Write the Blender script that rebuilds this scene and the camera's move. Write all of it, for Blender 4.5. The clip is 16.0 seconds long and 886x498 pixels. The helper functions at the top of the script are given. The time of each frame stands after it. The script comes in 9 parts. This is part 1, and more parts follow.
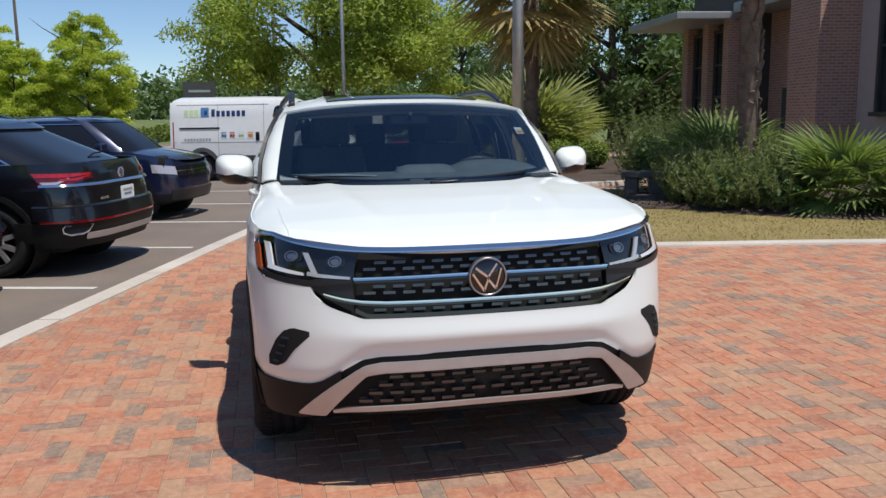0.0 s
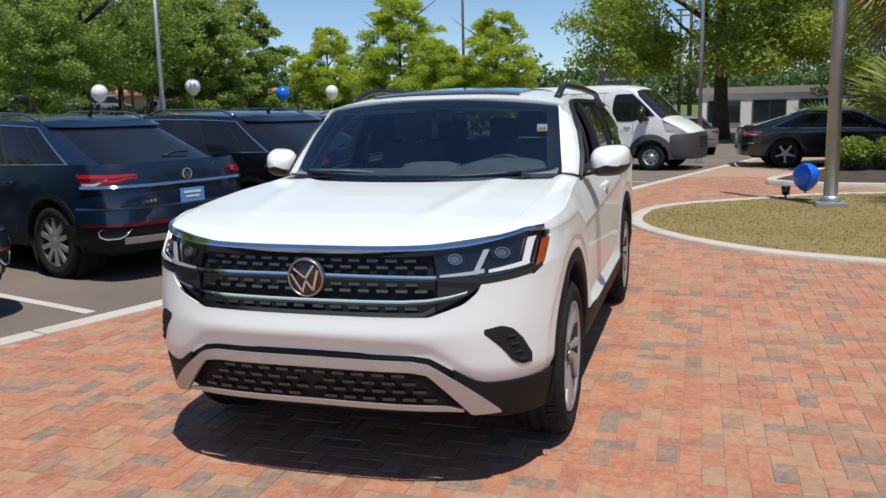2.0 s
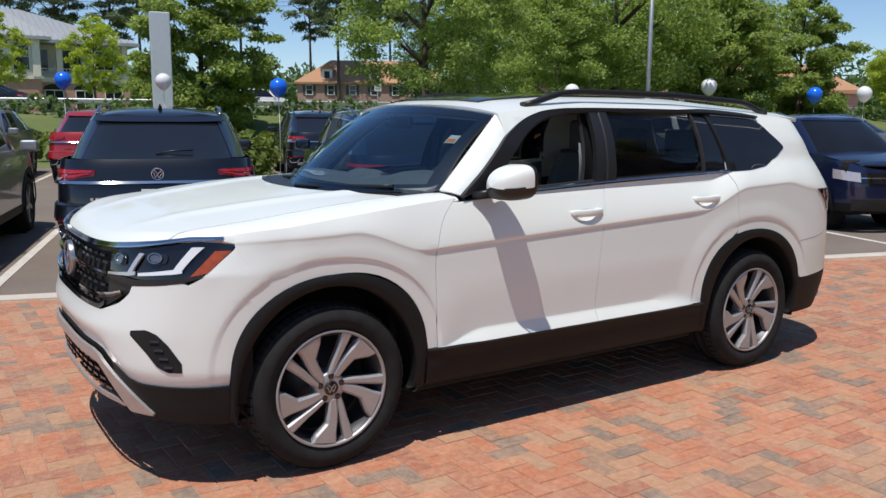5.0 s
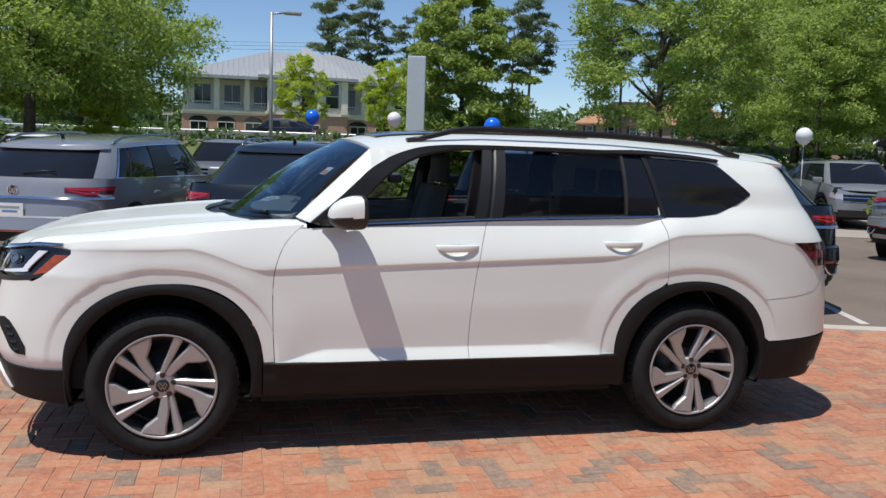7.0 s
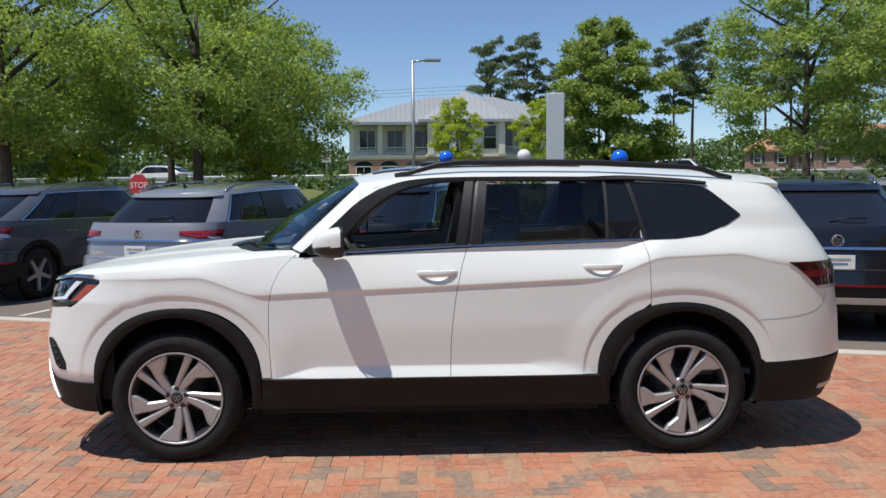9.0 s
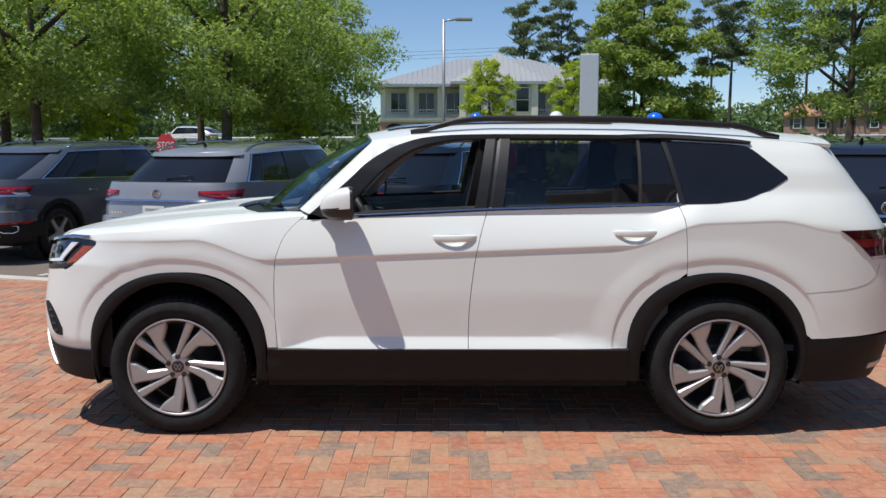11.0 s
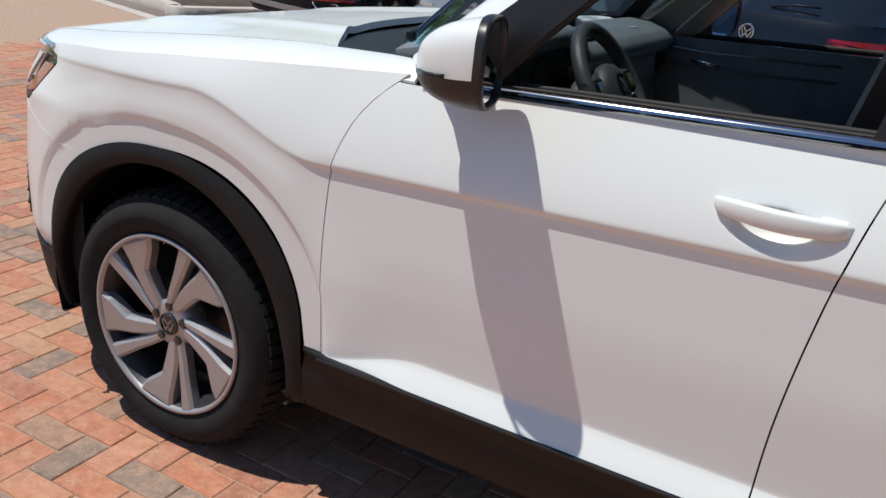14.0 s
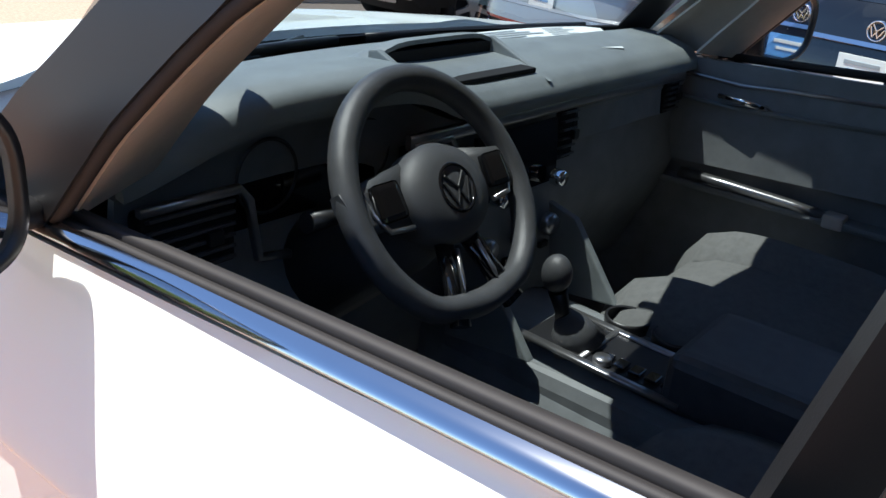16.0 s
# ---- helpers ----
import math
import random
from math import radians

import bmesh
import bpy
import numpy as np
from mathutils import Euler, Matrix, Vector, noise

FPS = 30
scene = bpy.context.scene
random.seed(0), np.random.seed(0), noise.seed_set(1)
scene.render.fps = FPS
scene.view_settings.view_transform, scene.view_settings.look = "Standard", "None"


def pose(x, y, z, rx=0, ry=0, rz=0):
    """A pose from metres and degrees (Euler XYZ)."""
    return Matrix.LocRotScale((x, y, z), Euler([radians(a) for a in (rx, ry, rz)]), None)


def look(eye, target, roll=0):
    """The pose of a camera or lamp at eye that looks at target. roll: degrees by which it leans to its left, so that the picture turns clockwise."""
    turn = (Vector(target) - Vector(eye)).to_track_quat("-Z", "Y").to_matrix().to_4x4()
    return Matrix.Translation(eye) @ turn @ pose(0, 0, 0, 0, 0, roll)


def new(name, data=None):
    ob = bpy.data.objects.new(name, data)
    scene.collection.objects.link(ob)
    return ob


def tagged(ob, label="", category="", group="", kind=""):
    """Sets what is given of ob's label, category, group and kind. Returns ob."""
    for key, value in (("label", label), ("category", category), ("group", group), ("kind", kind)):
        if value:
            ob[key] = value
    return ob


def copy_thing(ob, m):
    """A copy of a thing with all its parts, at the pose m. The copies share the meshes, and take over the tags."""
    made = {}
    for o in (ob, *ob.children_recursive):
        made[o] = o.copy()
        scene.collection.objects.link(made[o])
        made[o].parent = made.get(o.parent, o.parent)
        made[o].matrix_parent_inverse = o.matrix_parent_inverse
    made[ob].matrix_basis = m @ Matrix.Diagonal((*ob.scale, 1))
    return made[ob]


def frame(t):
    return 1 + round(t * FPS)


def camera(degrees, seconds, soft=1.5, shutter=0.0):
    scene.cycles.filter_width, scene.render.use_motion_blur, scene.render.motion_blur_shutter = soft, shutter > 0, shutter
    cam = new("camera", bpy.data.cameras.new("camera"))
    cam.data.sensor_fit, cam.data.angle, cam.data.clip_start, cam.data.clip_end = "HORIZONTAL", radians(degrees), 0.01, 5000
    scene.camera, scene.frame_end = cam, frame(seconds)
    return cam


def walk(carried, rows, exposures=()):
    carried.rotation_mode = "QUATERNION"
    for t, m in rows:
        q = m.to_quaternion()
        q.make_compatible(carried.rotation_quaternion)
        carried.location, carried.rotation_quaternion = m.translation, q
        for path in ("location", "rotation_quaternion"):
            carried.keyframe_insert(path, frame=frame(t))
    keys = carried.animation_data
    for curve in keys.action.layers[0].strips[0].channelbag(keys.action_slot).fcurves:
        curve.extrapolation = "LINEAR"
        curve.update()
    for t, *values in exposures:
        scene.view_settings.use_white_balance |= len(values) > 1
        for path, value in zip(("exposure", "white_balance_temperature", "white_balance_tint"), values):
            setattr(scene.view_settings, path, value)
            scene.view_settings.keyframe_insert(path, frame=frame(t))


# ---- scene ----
cam = camera(55.8, 16.0)

PATH = [
    (0, (-4.22, 0.89, 1.592), (-2.288, 0.48, 1.275), -0.9),
    (0.5, (-4.29, 0.311, 1.611), (-2.326, 0.136, 1.272), -0.5),
    (1, (-4.338, -0.321, 1.614), (-2.368, -0.246, 1.277), -0.7),
    (1.5, (-4.243, -0.955, 1.607), (-2.3, -0.623, 1.268), -1.4),
    (2, (-4.019, -1.567, 1.6), (-2.135, -0.982, 1.273), -1.4),
    (2.5, (-3.765, -2.198, 1.593), (-1.973, -1.376, 1.260), -1.7),
    (3, (-3.418, -2.732, 1.593), (-1.722, -1.725, 1.263), -1.9),
    (3.5, (-3.050, -3.246, 1.589), (-1.479, -2.051, 1.264), -1.5),
    (5.8, (-0.761, -4.683, 1.625), (0.054, -2.884, 1.311), 1.4),
    (6, (-0.567, -4.784, 1.615), (0.185, -2.957, 1.306), 1.6),
    (6.5, (-0.086, -5.044, 1.62), (0.529, -3.161, 1.348), 1.9),
    (7, (0.398, -5.32, 1.629), (0.862, -3.389, 1.391), 1.9),
    (7.5, (0.812, -5.436, 1.616), (1.117, -3.47, 1.411), 1.7),
    (8, (1.165, -5.628, 1.606), (1.336, -3.643, 1.432), 1.3),
    (8.5, (1.328, -5.814, 1.61), (1.419, -3.822, 1.458), 0.0),
    (11, (1.486, -5.457, 1.578), (1.476, -3.471, 1.339), 0.0),
    (11.5, (1.507, -5.046, 1.533), (1.419, -3.076, 1.202), 0.4),
    (12, (1.596, -4.529, 1.521), (1.344, -2.595, 1.077), 1.7),
    (12.5, (1.629, -3.978, 1.507), (1.228, -2.091, 0.98), 3.0),
    (13, (1.69, -3.448, 1.485), (1.11, -1.628, 0.892), 4.5),
    (13.5, (1.681, -2.962, 1.507), (0.958, -1.22, 0.844), 5.6),
    (14, (1.654, -2.513, 1.524), (0.802, -0.852, 0.805), 6.0),
    (14.5, (1.681, -2.091, 1.536), (0.711, -0.514, 0.778), 5.8),
    (15, (1.661, -1.727, 1.531), (0.627, -0.197, 0.761), 4.0),
    (15.5, (1.66, -1.428, 1.545), (0.583, 0.071, 0.775), 4.3),
    (16, (1.667, -1.279, 1.553), (0.561, 0.189, 0.765), 5.2),
]
walk(cam, [(t, look(eye, target, roll)) for t, eye, target, roll in PATH],
     exposures=[(0, 0.0), (14.0, 0.0), (14.6, -0.05), (15.0, 0.05), (15.5, 0.48), (16, 1.15)])

# ---- light ----
SUN_TO = Vector((-0.30, -0.20, 1.0)).normalized()
elev = math.asin(SUN_TO.z)
world = bpy.data.worlds.new("sky")
scene.world = world
world.use_nodes = True
wn = world.node_tree
sky = wn.nodes.new("ShaderNodeTexSky")
sky.sky_type = 'NISHITA'
sky.sun_disc = False
sky.sun_elevation = elev
sky.sun_rotation = math.atan2(SUN_TO.x, SUN_TO.y)
sky.air_density, sky.dust_density, sky.ozone_density = 0.8, 0.0, 5.0
bg = wn.nodes["Background"]
wn.links.new(sky.outputs[0], bg.inputs[0])
bg.inputs[1].default_value = 0.12
sun_data = bpy.data.lights.new("sun", 'SUN')
sun_data.energy, sun_data.angle, sun_data.color = 4.35, radians(0.55), (1.0, 0.965, 0.90)
sun = new("sun", sun_data)
sun.rotation_euler = SUN_TO.to_track_quat("Z", "Y").to_euler()

# ---- materials ----
MATS = {}


def node_mat(name):
    m = bpy.data.materials.new(name)
    m.use_nodes = True
    MATS[name] = m
    nt = m.node_tree
    return m, nt, nt.nodes["Principled BSDF"]


def coords(nt, scale):
    tc = nt.nodes.new("ShaderNodeTexCoord")
    mp = nt.nodes.new("ShaderNodeMapping")
    mp.inputs["Scale"].default_value = scale if hasattr(scale, "__len__") else (scale,) * 3
    nt.links.new(tc.outputs["Object"], mp.inputs[0])
    return mp.outputs[0]


def noise_tex(nt, vec, scale, detail=4.0, rough=0.6):
    n = nt.nodes.new("ShaderNodeTexNoise")
    n.inputs["Scale"].default_value, n.inputs["Detail"].default_value, n.inputs["Roughness"].default_value = scale, detail, rough
    nt.links.new(vec, n.inputs["Vector"])
    return n.outputs["Fac"]


def ramp(nt, fac, stops, constant=False):
    r = nt.nodes.new("ShaderNodeValToRGB")
    el = r.color_ramp.elements
    while len(el) < len(stops):
        el.new(0.5)
    for e, (p, c) in zip(el, stops):
        e.position, e.color = p, (*c, 1.0)
    if constant:
        r.color_ramp.interpolation = 'CONSTANT'
    nt.links.new(fac, r.inputs[0])
    return r.outputs[0]


def mix(nt, fac, a, b, kind='MIX'):
    n = nt.nodes.new("ShaderNodeMix")
    n.data_type, n.blend_type = 'RGBA', kind
    for sock, v in ((n.inputs[0], fac), (n.inputs[6], a), (n.inputs[7], b)):
        if isinstance(v, (int, float)):
            sock.default_value = v
        elif isinstance(v, tuple):
            sock.default_value = (*v, 1.0)
        else:
            nt.links.new(v, sock)
    return n.outputs[2]


def bump(nt, b, height, strength, dist=0.01):
    n = nt.nodes.new("ShaderNodeBump")
    n.inputs["Strength"].default_value, n.inputs["Distance"].default_value = strength, dist
    nt.links.new(height, n.inputs["Height"])
    nt.links.new(n.outputs[0], b.inputs["Normal"])


def shade(nt, col, amount):
    """A tone of a colour."""
    return tuple(min(1.0, c * amount) for c in col)


def simple(name, color, rough=0.5, metal=0.0, coat=0.0, vary=0.12, scale=6.0, bump_amount=0.0, bump_scale=120.0, spec=0.5):
    m, nt, b = node_mat(name)
    v = coords(nt, 1.0)
    f = noise_tex(nt, v, scale)
    c = ramp(nt, f, [(0.3, shade(nt, color, 1 - vary)), (0.7, shade(nt, color, 1 + vary))])
    nt.links.new(c, b.inputs["Base Color"])
    b.inputs["Roughness"].default_value, b.inputs["Metallic"].default_value = rough, metal
    b.inputs["Coat Weight"].default_value, b.inputs["Coat Roughness"].default_value = coat, 0.03
    b.inputs["Specular IOR Level"].default_value = spec
    if bump_amount:
        bump(nt, b, noise_tex(nt, v, bump_scale, 3.0), bump_amount, 0.004)
    return m


def glass_mat(name, tint, rough=0.0, ior=1.5, gloss=(1.0, 1.0, 1.0)):
    """Thin tinted pane: part clear film, part sharp reflection."""
    m, nt, b = node_mat(name)
    nt.nodes.remove(b)
    out = nt.nodes["Material Output"]
    tr = nt.nodes.new("ShaderNodeBsdfTransparent")
    tr.inputs[0].default_value = (*tint, 1)
    gl = nt.nodes.new("ShaderNodeBsdfGlossy")
    gl.inputs["Roughness"].default_value = rough
    gl.inputs[0].default_value = (*gloss, 1)
    lw = nt.nodes.new("ShaderNodeLayerWeight")
    lw.inputs[0].default_value = 0.5
    pw = nt.nodes.new("ShaderNodeMath")
    pw.operation, pw.inputs[1].default_value = 'POWER', 5.0
    nt.links.new(lw.outputs["Facing"], pw.inputs[0])
    f0 = ((ior - 1) / (ior + 1)) ** 2
    fr = nt.nodes.new("ShaderNodeMath")
    fr.operation = 'MULTIPLY_ADD'
    fr.inputs[1].default_value, fr.inputs[2].default_value = 1 - f0, f0
    nt.links.new(pw.outputs[0], fr.inputs[0])
    mx = nt.nodes.new("ShaderNodeMixShader")
    nt.links.new(fr.outputs[0], mx.inputs[0])
    nt.links.new(tr.outputs[0], mx.inputs[1])
    nt.links.new(gl.outputs[0], mx.inputs[2])
    nt.links.new(mx.outputs[0], out.inputs[0])
    return m


white_paint = simple("white_paint", (0.755, 0.782, 0.752), 0.42, 0.0, 0.55, 0.012, 1.5)
cladding = simple("black_cladding", (0.010, 0.0100, 0.0104), 0.6, 0, 0, 0.15, 9, 0.12, 500, 0.25)
gloss_black = simple("gloss_black", (0.008, 0.008, 0.009), 0.08, 0, 0.6, 0.1)
satin_black = simple("satin_black", (0.014, 0.014, 0.015), 0.38, 0, 0, 0.15, 8, 0.05, 400)
pillar_film = simple("pillar_film", (0.012, 0.012, 0.013), 0.46, 0, 0, 0.1, 6)
chrome = simple("chrome", (0.85, 0.86, 0.88), 0.07, 1.0, 0, 0.03)
blue_chrome = simple("dark_chrome", (0.50, 0.51, 0.53), 0.10, 1.0, 0, 0.04)
tab_chrome = simple("tab_chrome", (0.105, 0.108, 0.115), 0.16, 0.75, 0, 0.1, 20)
skid_silver = simple("skid_silver", (0.50, 0.49, 0.49), 0.42, 0.65, 0, 0.06, 12)
alloy = simple("alloy", (0.40, 0.395, 0.395), 0.44, 0.55, 0.1, 0.06, 14, 0.03, 300)
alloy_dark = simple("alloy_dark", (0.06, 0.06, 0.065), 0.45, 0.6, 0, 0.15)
rubber = simple("rubber", (0.018, 0.018, 0.0185), 0.85, 0, 0, 0.22, 22, 0.25, 180, 0.2)
seal_rubber = simple("seal_rubber", (0.020, 0.018, 0.018), 0.7, 0, 0, 0.15, 20)
void_black = simple("underbody_black", (0.006, 0.006, 0.006), 0.9, 0, 0, 0.2)
red_lens = simple("red_lens", (0.42, 0.012, 0.018), 0.12, 0, 0.8, 0.3, 30)
red_dark = simple("red_lens_dark", (0.13, 0.006, 0.010), 0.12, 0, 0.8, 0.3, 30)
smoked_red = simple("smoked_red_lens", (0.045, 0.004, 0.008), 0.08, 0, 0.9, 0.3, 30)
smoked_band = simple("smoked_red_band", (0.16, 0.008, 0.014), 0.10, 0, 0.9, 0.3, 30)
clear_lens = simple("clear_lens", (0.55, 0.50, 0.52), 0.12, 0.3, 0.8, 0.1, 40)
amber = simple("amber_lens", (0.33, 0.060, 0.012), 0.2, 0, 0.7, 0.2, 40)
# duller copy of led_bar for the inner bars, shade put into the colour
led_grey = simple("led_bar_shaded", (0.52, 0.53, 0.55), 0.2, 0.4, 0.5, 0.06)
led_white = simple("led_bar", (0.78, 0.79, 0.80), 0.25, 0.2, 0.5, 0.04)
lamp_lens = simple("lamp_lens", (0.20, 0.21, 0.23), 0.08, 0.7, 0.6, 0.2, 30)
lamp_pod = simple("lamp_pod", (0.040, 0.042, 0.048), 0.12, 0.7, 0.6, 0.2, 30)
ws_glass = glass_mat("windshield_glass", (0.54, 0.60, 0.62), 0.0, 2.0, (0.62, 0.84, 1.0))
side_glass = glass_mat("side_glass", (0.66, 0.73, 0.74))
privacy_glass = simple("privacy_glass", (0.010, 0.011, 0.014), 0.03, 0, 0.0, 0.1, 4)
mirror_glass = simple("mirror_glass", (0.75, 0.77, 0.80), 0.02, 1.0, 0, 0.0)
dash_soft = simple("dash_soft_plastic", (0.190, 0.212, 0.215), 0.46, 0, 0, 0.14, 10, 0.30, 650)
pad_black = simple("pad_black", (0.058, 0.060, 0.064), 0.5, 0, 0, 0.12, 20, 0.2, 600)
dash_dark = simple("dash_dark_plastic", (0.185, 0.198, 0.204), 0.5, 0, 0, 0.15, 12, 0.2, 500)
leather = simple("wheel_leather", (0.066, 0.068, 0.072), 0.42, 0, 0, 0.15, 30, 0.2, 700)
fabric = simple("seat_fabric", (0.135, 0.138, 0.136), 0.9, 0, 0, 0.12, 60, 0.5, 900)
fabric_dark = simple("seat_fabric_dark", (0.115, 0.120, 0.132), 0.85, 0, 0, 0.15, 40, 0.4, 800)
headliner = simple("headliner_beige", (0.50, 0.455, 0.40), 0.9, 0, 0, 0.05, 40, 0.2, 600)
brushed = simple("brushed_silver", (0.40, 0.40, 0.41), 0.30, 0.9, 0, 0.08, 50)
paper = simple("sticker_paper", (0.72, 0.76, 0.74), 0.6, 0, 0, 0.05, 12)
ink_grey = simple("ink_grey", (0.30, 0.34, 0.36), 0.7, 0, 0, 0.1)
ink_blue = simple("ink_blue", (0.08, 0.22, 0.45), 0.6, 0, 0, 0.1)
ink_green = simple("ink_green", (0.42, 0.62, 0.20), 0.6, 0, 0, 0.1)
ink_orange = simple("ink_orange", (0.80, 0.30, 0.06), 0.6, 0, 0, 0.1)
ink_red = simple("ink_red", (0.60, 0.05, 0.04), 0.5, 0, 0, 0.1)
ink_pale_green = simple("ink_pale_green", (0.60, 0.72, 0.42), 0.6, 0, 0, 0.1)
ink_navy = simple("ink_navy", (0.02, 0.04, 0.14), 0.5, 0, 0, 0.1)
stitch = simple("stitching", (0.16, 0.16, 0.17), 0.8, 0, 0, 0.1)
screen_black = simple("screen_black", (0.004, 0.004, 0.005), 0.08, 0, 0.4, 0.0)


def car_paint(name, color, metal=0.35):
    return simple(name, color, 0.28, metal, 1.0, 0.05, 3.0)


# ground, masonry and planting
def paver_material():
    m, nt, b = node_mat("clay_paver")
    tc = nt.nodes.new("ShaderNodeTexCoord")
    v = nt.nodes.new("ShaderNodeNewGeometry")
    oi = nt.nodes.new("ShaderNodeObjectInfo")
    add = nt.nodes.new("ShaderNodeMath")
    add.operation = 'ADD'
    nt.links.new(v.outputs["Random Per Island"], add.inputs[0])
    nt.links.new(oi.outputs["Random"], add.inputs[1])
    fr = nt.nodes.new("ShaderNodeMath")
    fr.operation = 'FRACT'
    nt.links.new(add.outputs[0], fr.inputs[0])
    base = ramp(nt, fr.outputs[0], [(0.0, (0.53, 0.200, 0.108)), (0.20, (0.57, 0.248, 0.140)), (0.38, (0.42, 0.165, 0.103)), (0.50, (0.51, 0.275, 0.160)),
                                    (0.61, (0.48, 0.278, 0.168)), (0.70, (0.49, 0.200, 0.118)), (0.82, (0.265, 0.197, 0.155)), (0.91, (0.37, 0.223, 0.152))], True)
    pos = v.outputs["Position"]
    big = noise_tex(nt, pos, 0.55, 3)
    fine = noise_tex(nt, pos, 26.0, 5, 0.7)
    # clay bodies burnt unevenly, with sandy and sooty patches
    med = noise_tex(nt, pos, 13.0, 4, 0.65)
    base = mix(nt, ramp(nt, med, [(0.42, (0, 0, 0)), (0.68, (0.62, 0.62, 0.62))]), base, (0.475, 0.285, 0.180))
    soot = noise_tex(nt, pos, 7.0, 5, 0.7)
    base = mix(nt, ramp(nt, soot, [(0.54, (0, 0, 0)), (0.76, (0.50, 0.50, 0.50))]), base, (0.285, 0.180, 0.132))
    dust = noise_tex(nt, pos, 3.1, 6, 0.72)
    base = mix(nt, ramp(nt, dust, [(0.46, (0, 0, 0)), (0.70, (0.30, 0.30, 0.30))]), base, (0.62, 0.400, 0.285))
    c = mix(nt, 0.7, base, ramp(nt, fine, [(0.25, (0.50, 0.50, 0.50)), (0.72, (1.12, 1.12, 1.12))]), 'MULTIPLY')
    c = mix(nt, 0.35, c, ramp(nt, big, [(0.3, (0.70, 0.66, 0.64)), (0.7, (1.0, 1.0, 1.0))]), 'MULTIPLY')
    vo = nt.nodes.new("ShaderNodeTexVoronoi")
    vo.inputs["Scale"].default_value = 95.0
    nt.links.new(pos, vo.inputs["Vector"])
    specks = ramp(nt, vo.outputs["Distance"], [(0.10, (1, 1, 1)), (0.20, (0, 0, 0))])
    thin = mix(nt, 1.0, specks, ramp(nt, noise_tex(nt, pos, 9.0, 2), [(0.40, (0.0, 0.0, 0.0)), (0.60, (0.85, 0.85, 0.85))]), 'MULTIPLY')
    c = mix(nt, thin, c, (0.62, 0.50, 0.42))
    nt.links.new(c, b.inputs["Base Color"])
    b.inputs["Roughness"].default_value = 0.82
    bump(nt, b, fine, 0.55, 0.004)
    return m


paver = paver_material()
joint_sand = simple("joint_sand", (0.40, 0.275, 0.195), 0.95, 0, 0, 0.2, 30, 0.4, 200)


def ground_mat(name, c0, c1, big, fine, rough=0.9, bumpiness=0.5, c2=None):
    m, nt, b = node_mat(name)
    g = nt.nodes.new("ShaderNodeNewGeometry")
    p = g.outputs["Position"]
    f1, f2 = noise_tex(nt, p, big, 5, 0.65), noise_tex(nt, p, fine, 4, 0.7)
    c = ramp(nt, f1, [(0.32, c0), (0.68, c1)])
    if c2:
        c = mix(nt, ramp(nt, noise_tex(nt, p, big * 3.1, 3), [(0.5, (0, 0, 0)), (0.66, (0.8, 0.8, 0.8))]), c, c2)
    c = mix(nt, 0.6, c, ramp(nt, f2, [(0.25, (0.55, 0.55, 0.55)), (0.75, (1.15, 1.15, 1.15))]), 'MULTIPLY')
    nt.links.new(c, b.inputs["Base Color"])
    b.inputs["Roughness"].default_value = rough
    bump(nt, b, f2, bumpiness, 0.01)
    return m


asphalt = ground_mat("asphalt", (0.172, 0.136, 0.112), (0.232, 0.188, 0.156), 0.5, 90.0, 0.92, 0.5)
tan_road = ground_mat("pale_asphalt", (0.36, 0.31, 0.26), (0.44, 0.39, 0.33), 0.3, 60.0)
concrete = ground_mat("kerb_concrete", (0.52, 0.46, 0.40), (0.64, 0.58, 0.51), 1.6, 70.0, 0.9, 0.35)
lawn_soil = ground_mat("lawn_turf", (0.235, 0.190, 0.060), (0.330, 0.255, 0.095), 0.9, 60.0, 0.95, 0.9, (0.30, 0.205, 0.095))
field = ground_mat("meadow", (0.10, 0.135, 0.035), (0.16, 0.19, 0.055), 0.25, 14.0, 0.95, 0.9)
mulch = ground_mat("mulch", (0.050, 0.034, 0.026), (0.110, 0.078, 0.060), 3.0, 45.0, 0.95, 1.0)
line_paint = ground_mat("line_paint", (0.55, 0.50, 0.45), (0.68, 0.64, 0.60), 4.0, 60.0, 0.8, 0.3)
bark = ground_mat("bark", (0.070, 0.052, 0.040), (0.135, 0.105, 0.082), 5.0, 30.0, 0.95, 1.0)
palm_bark = ground_mat("palm_bark", (0.115, 0.080, 0.060), (0.235, 0.170, 0.130), 6.0, 40.0, 0.95, 1.0)


def leaf_mat(name, dark, light, trans=0.35):
    m, nt, b = node_mat(name)
    g = nt.nodes.new("ShaderNodeNewGeometry")
    c = ramp(nt, g.outputs["Random Per Island"], [(0.0, dark), (1.0, light)])
    c = mix(nt, 0.5, c, ramp(nt, noise_tex(nt, g.outputs["Position"], 0.6, 3), [(0.3, (0.62, 0.66, 0.6)), (0.7, (1.1, 1.08, 1.0))]), 'MULTIPLY')
    nt.links.new(c, b.inputs["Base Color"])
    b.inputs["Roughness"].default_value = 0.7
    tl = nt.nodes.new("ShaderNodeBsdfTranslucent")
    nt.links.new(mix(nt, 1.0, c, (1.4, 1.45, 0.75), 'MULTIPLY'), tl.inputs[0])
    mx = nt.nodes.new("ShaderNodeMixShader")
    mx.inputs[0].default_value = trans
    nt.links.new(b.outputs[0], mx.inputs[1])
    nt.links.new(tl.outputs[0], mx.inputs[2])
    nt.links.new(mx.outputs[0], nt.nodes["Material Output"].inputs[0])
    return m


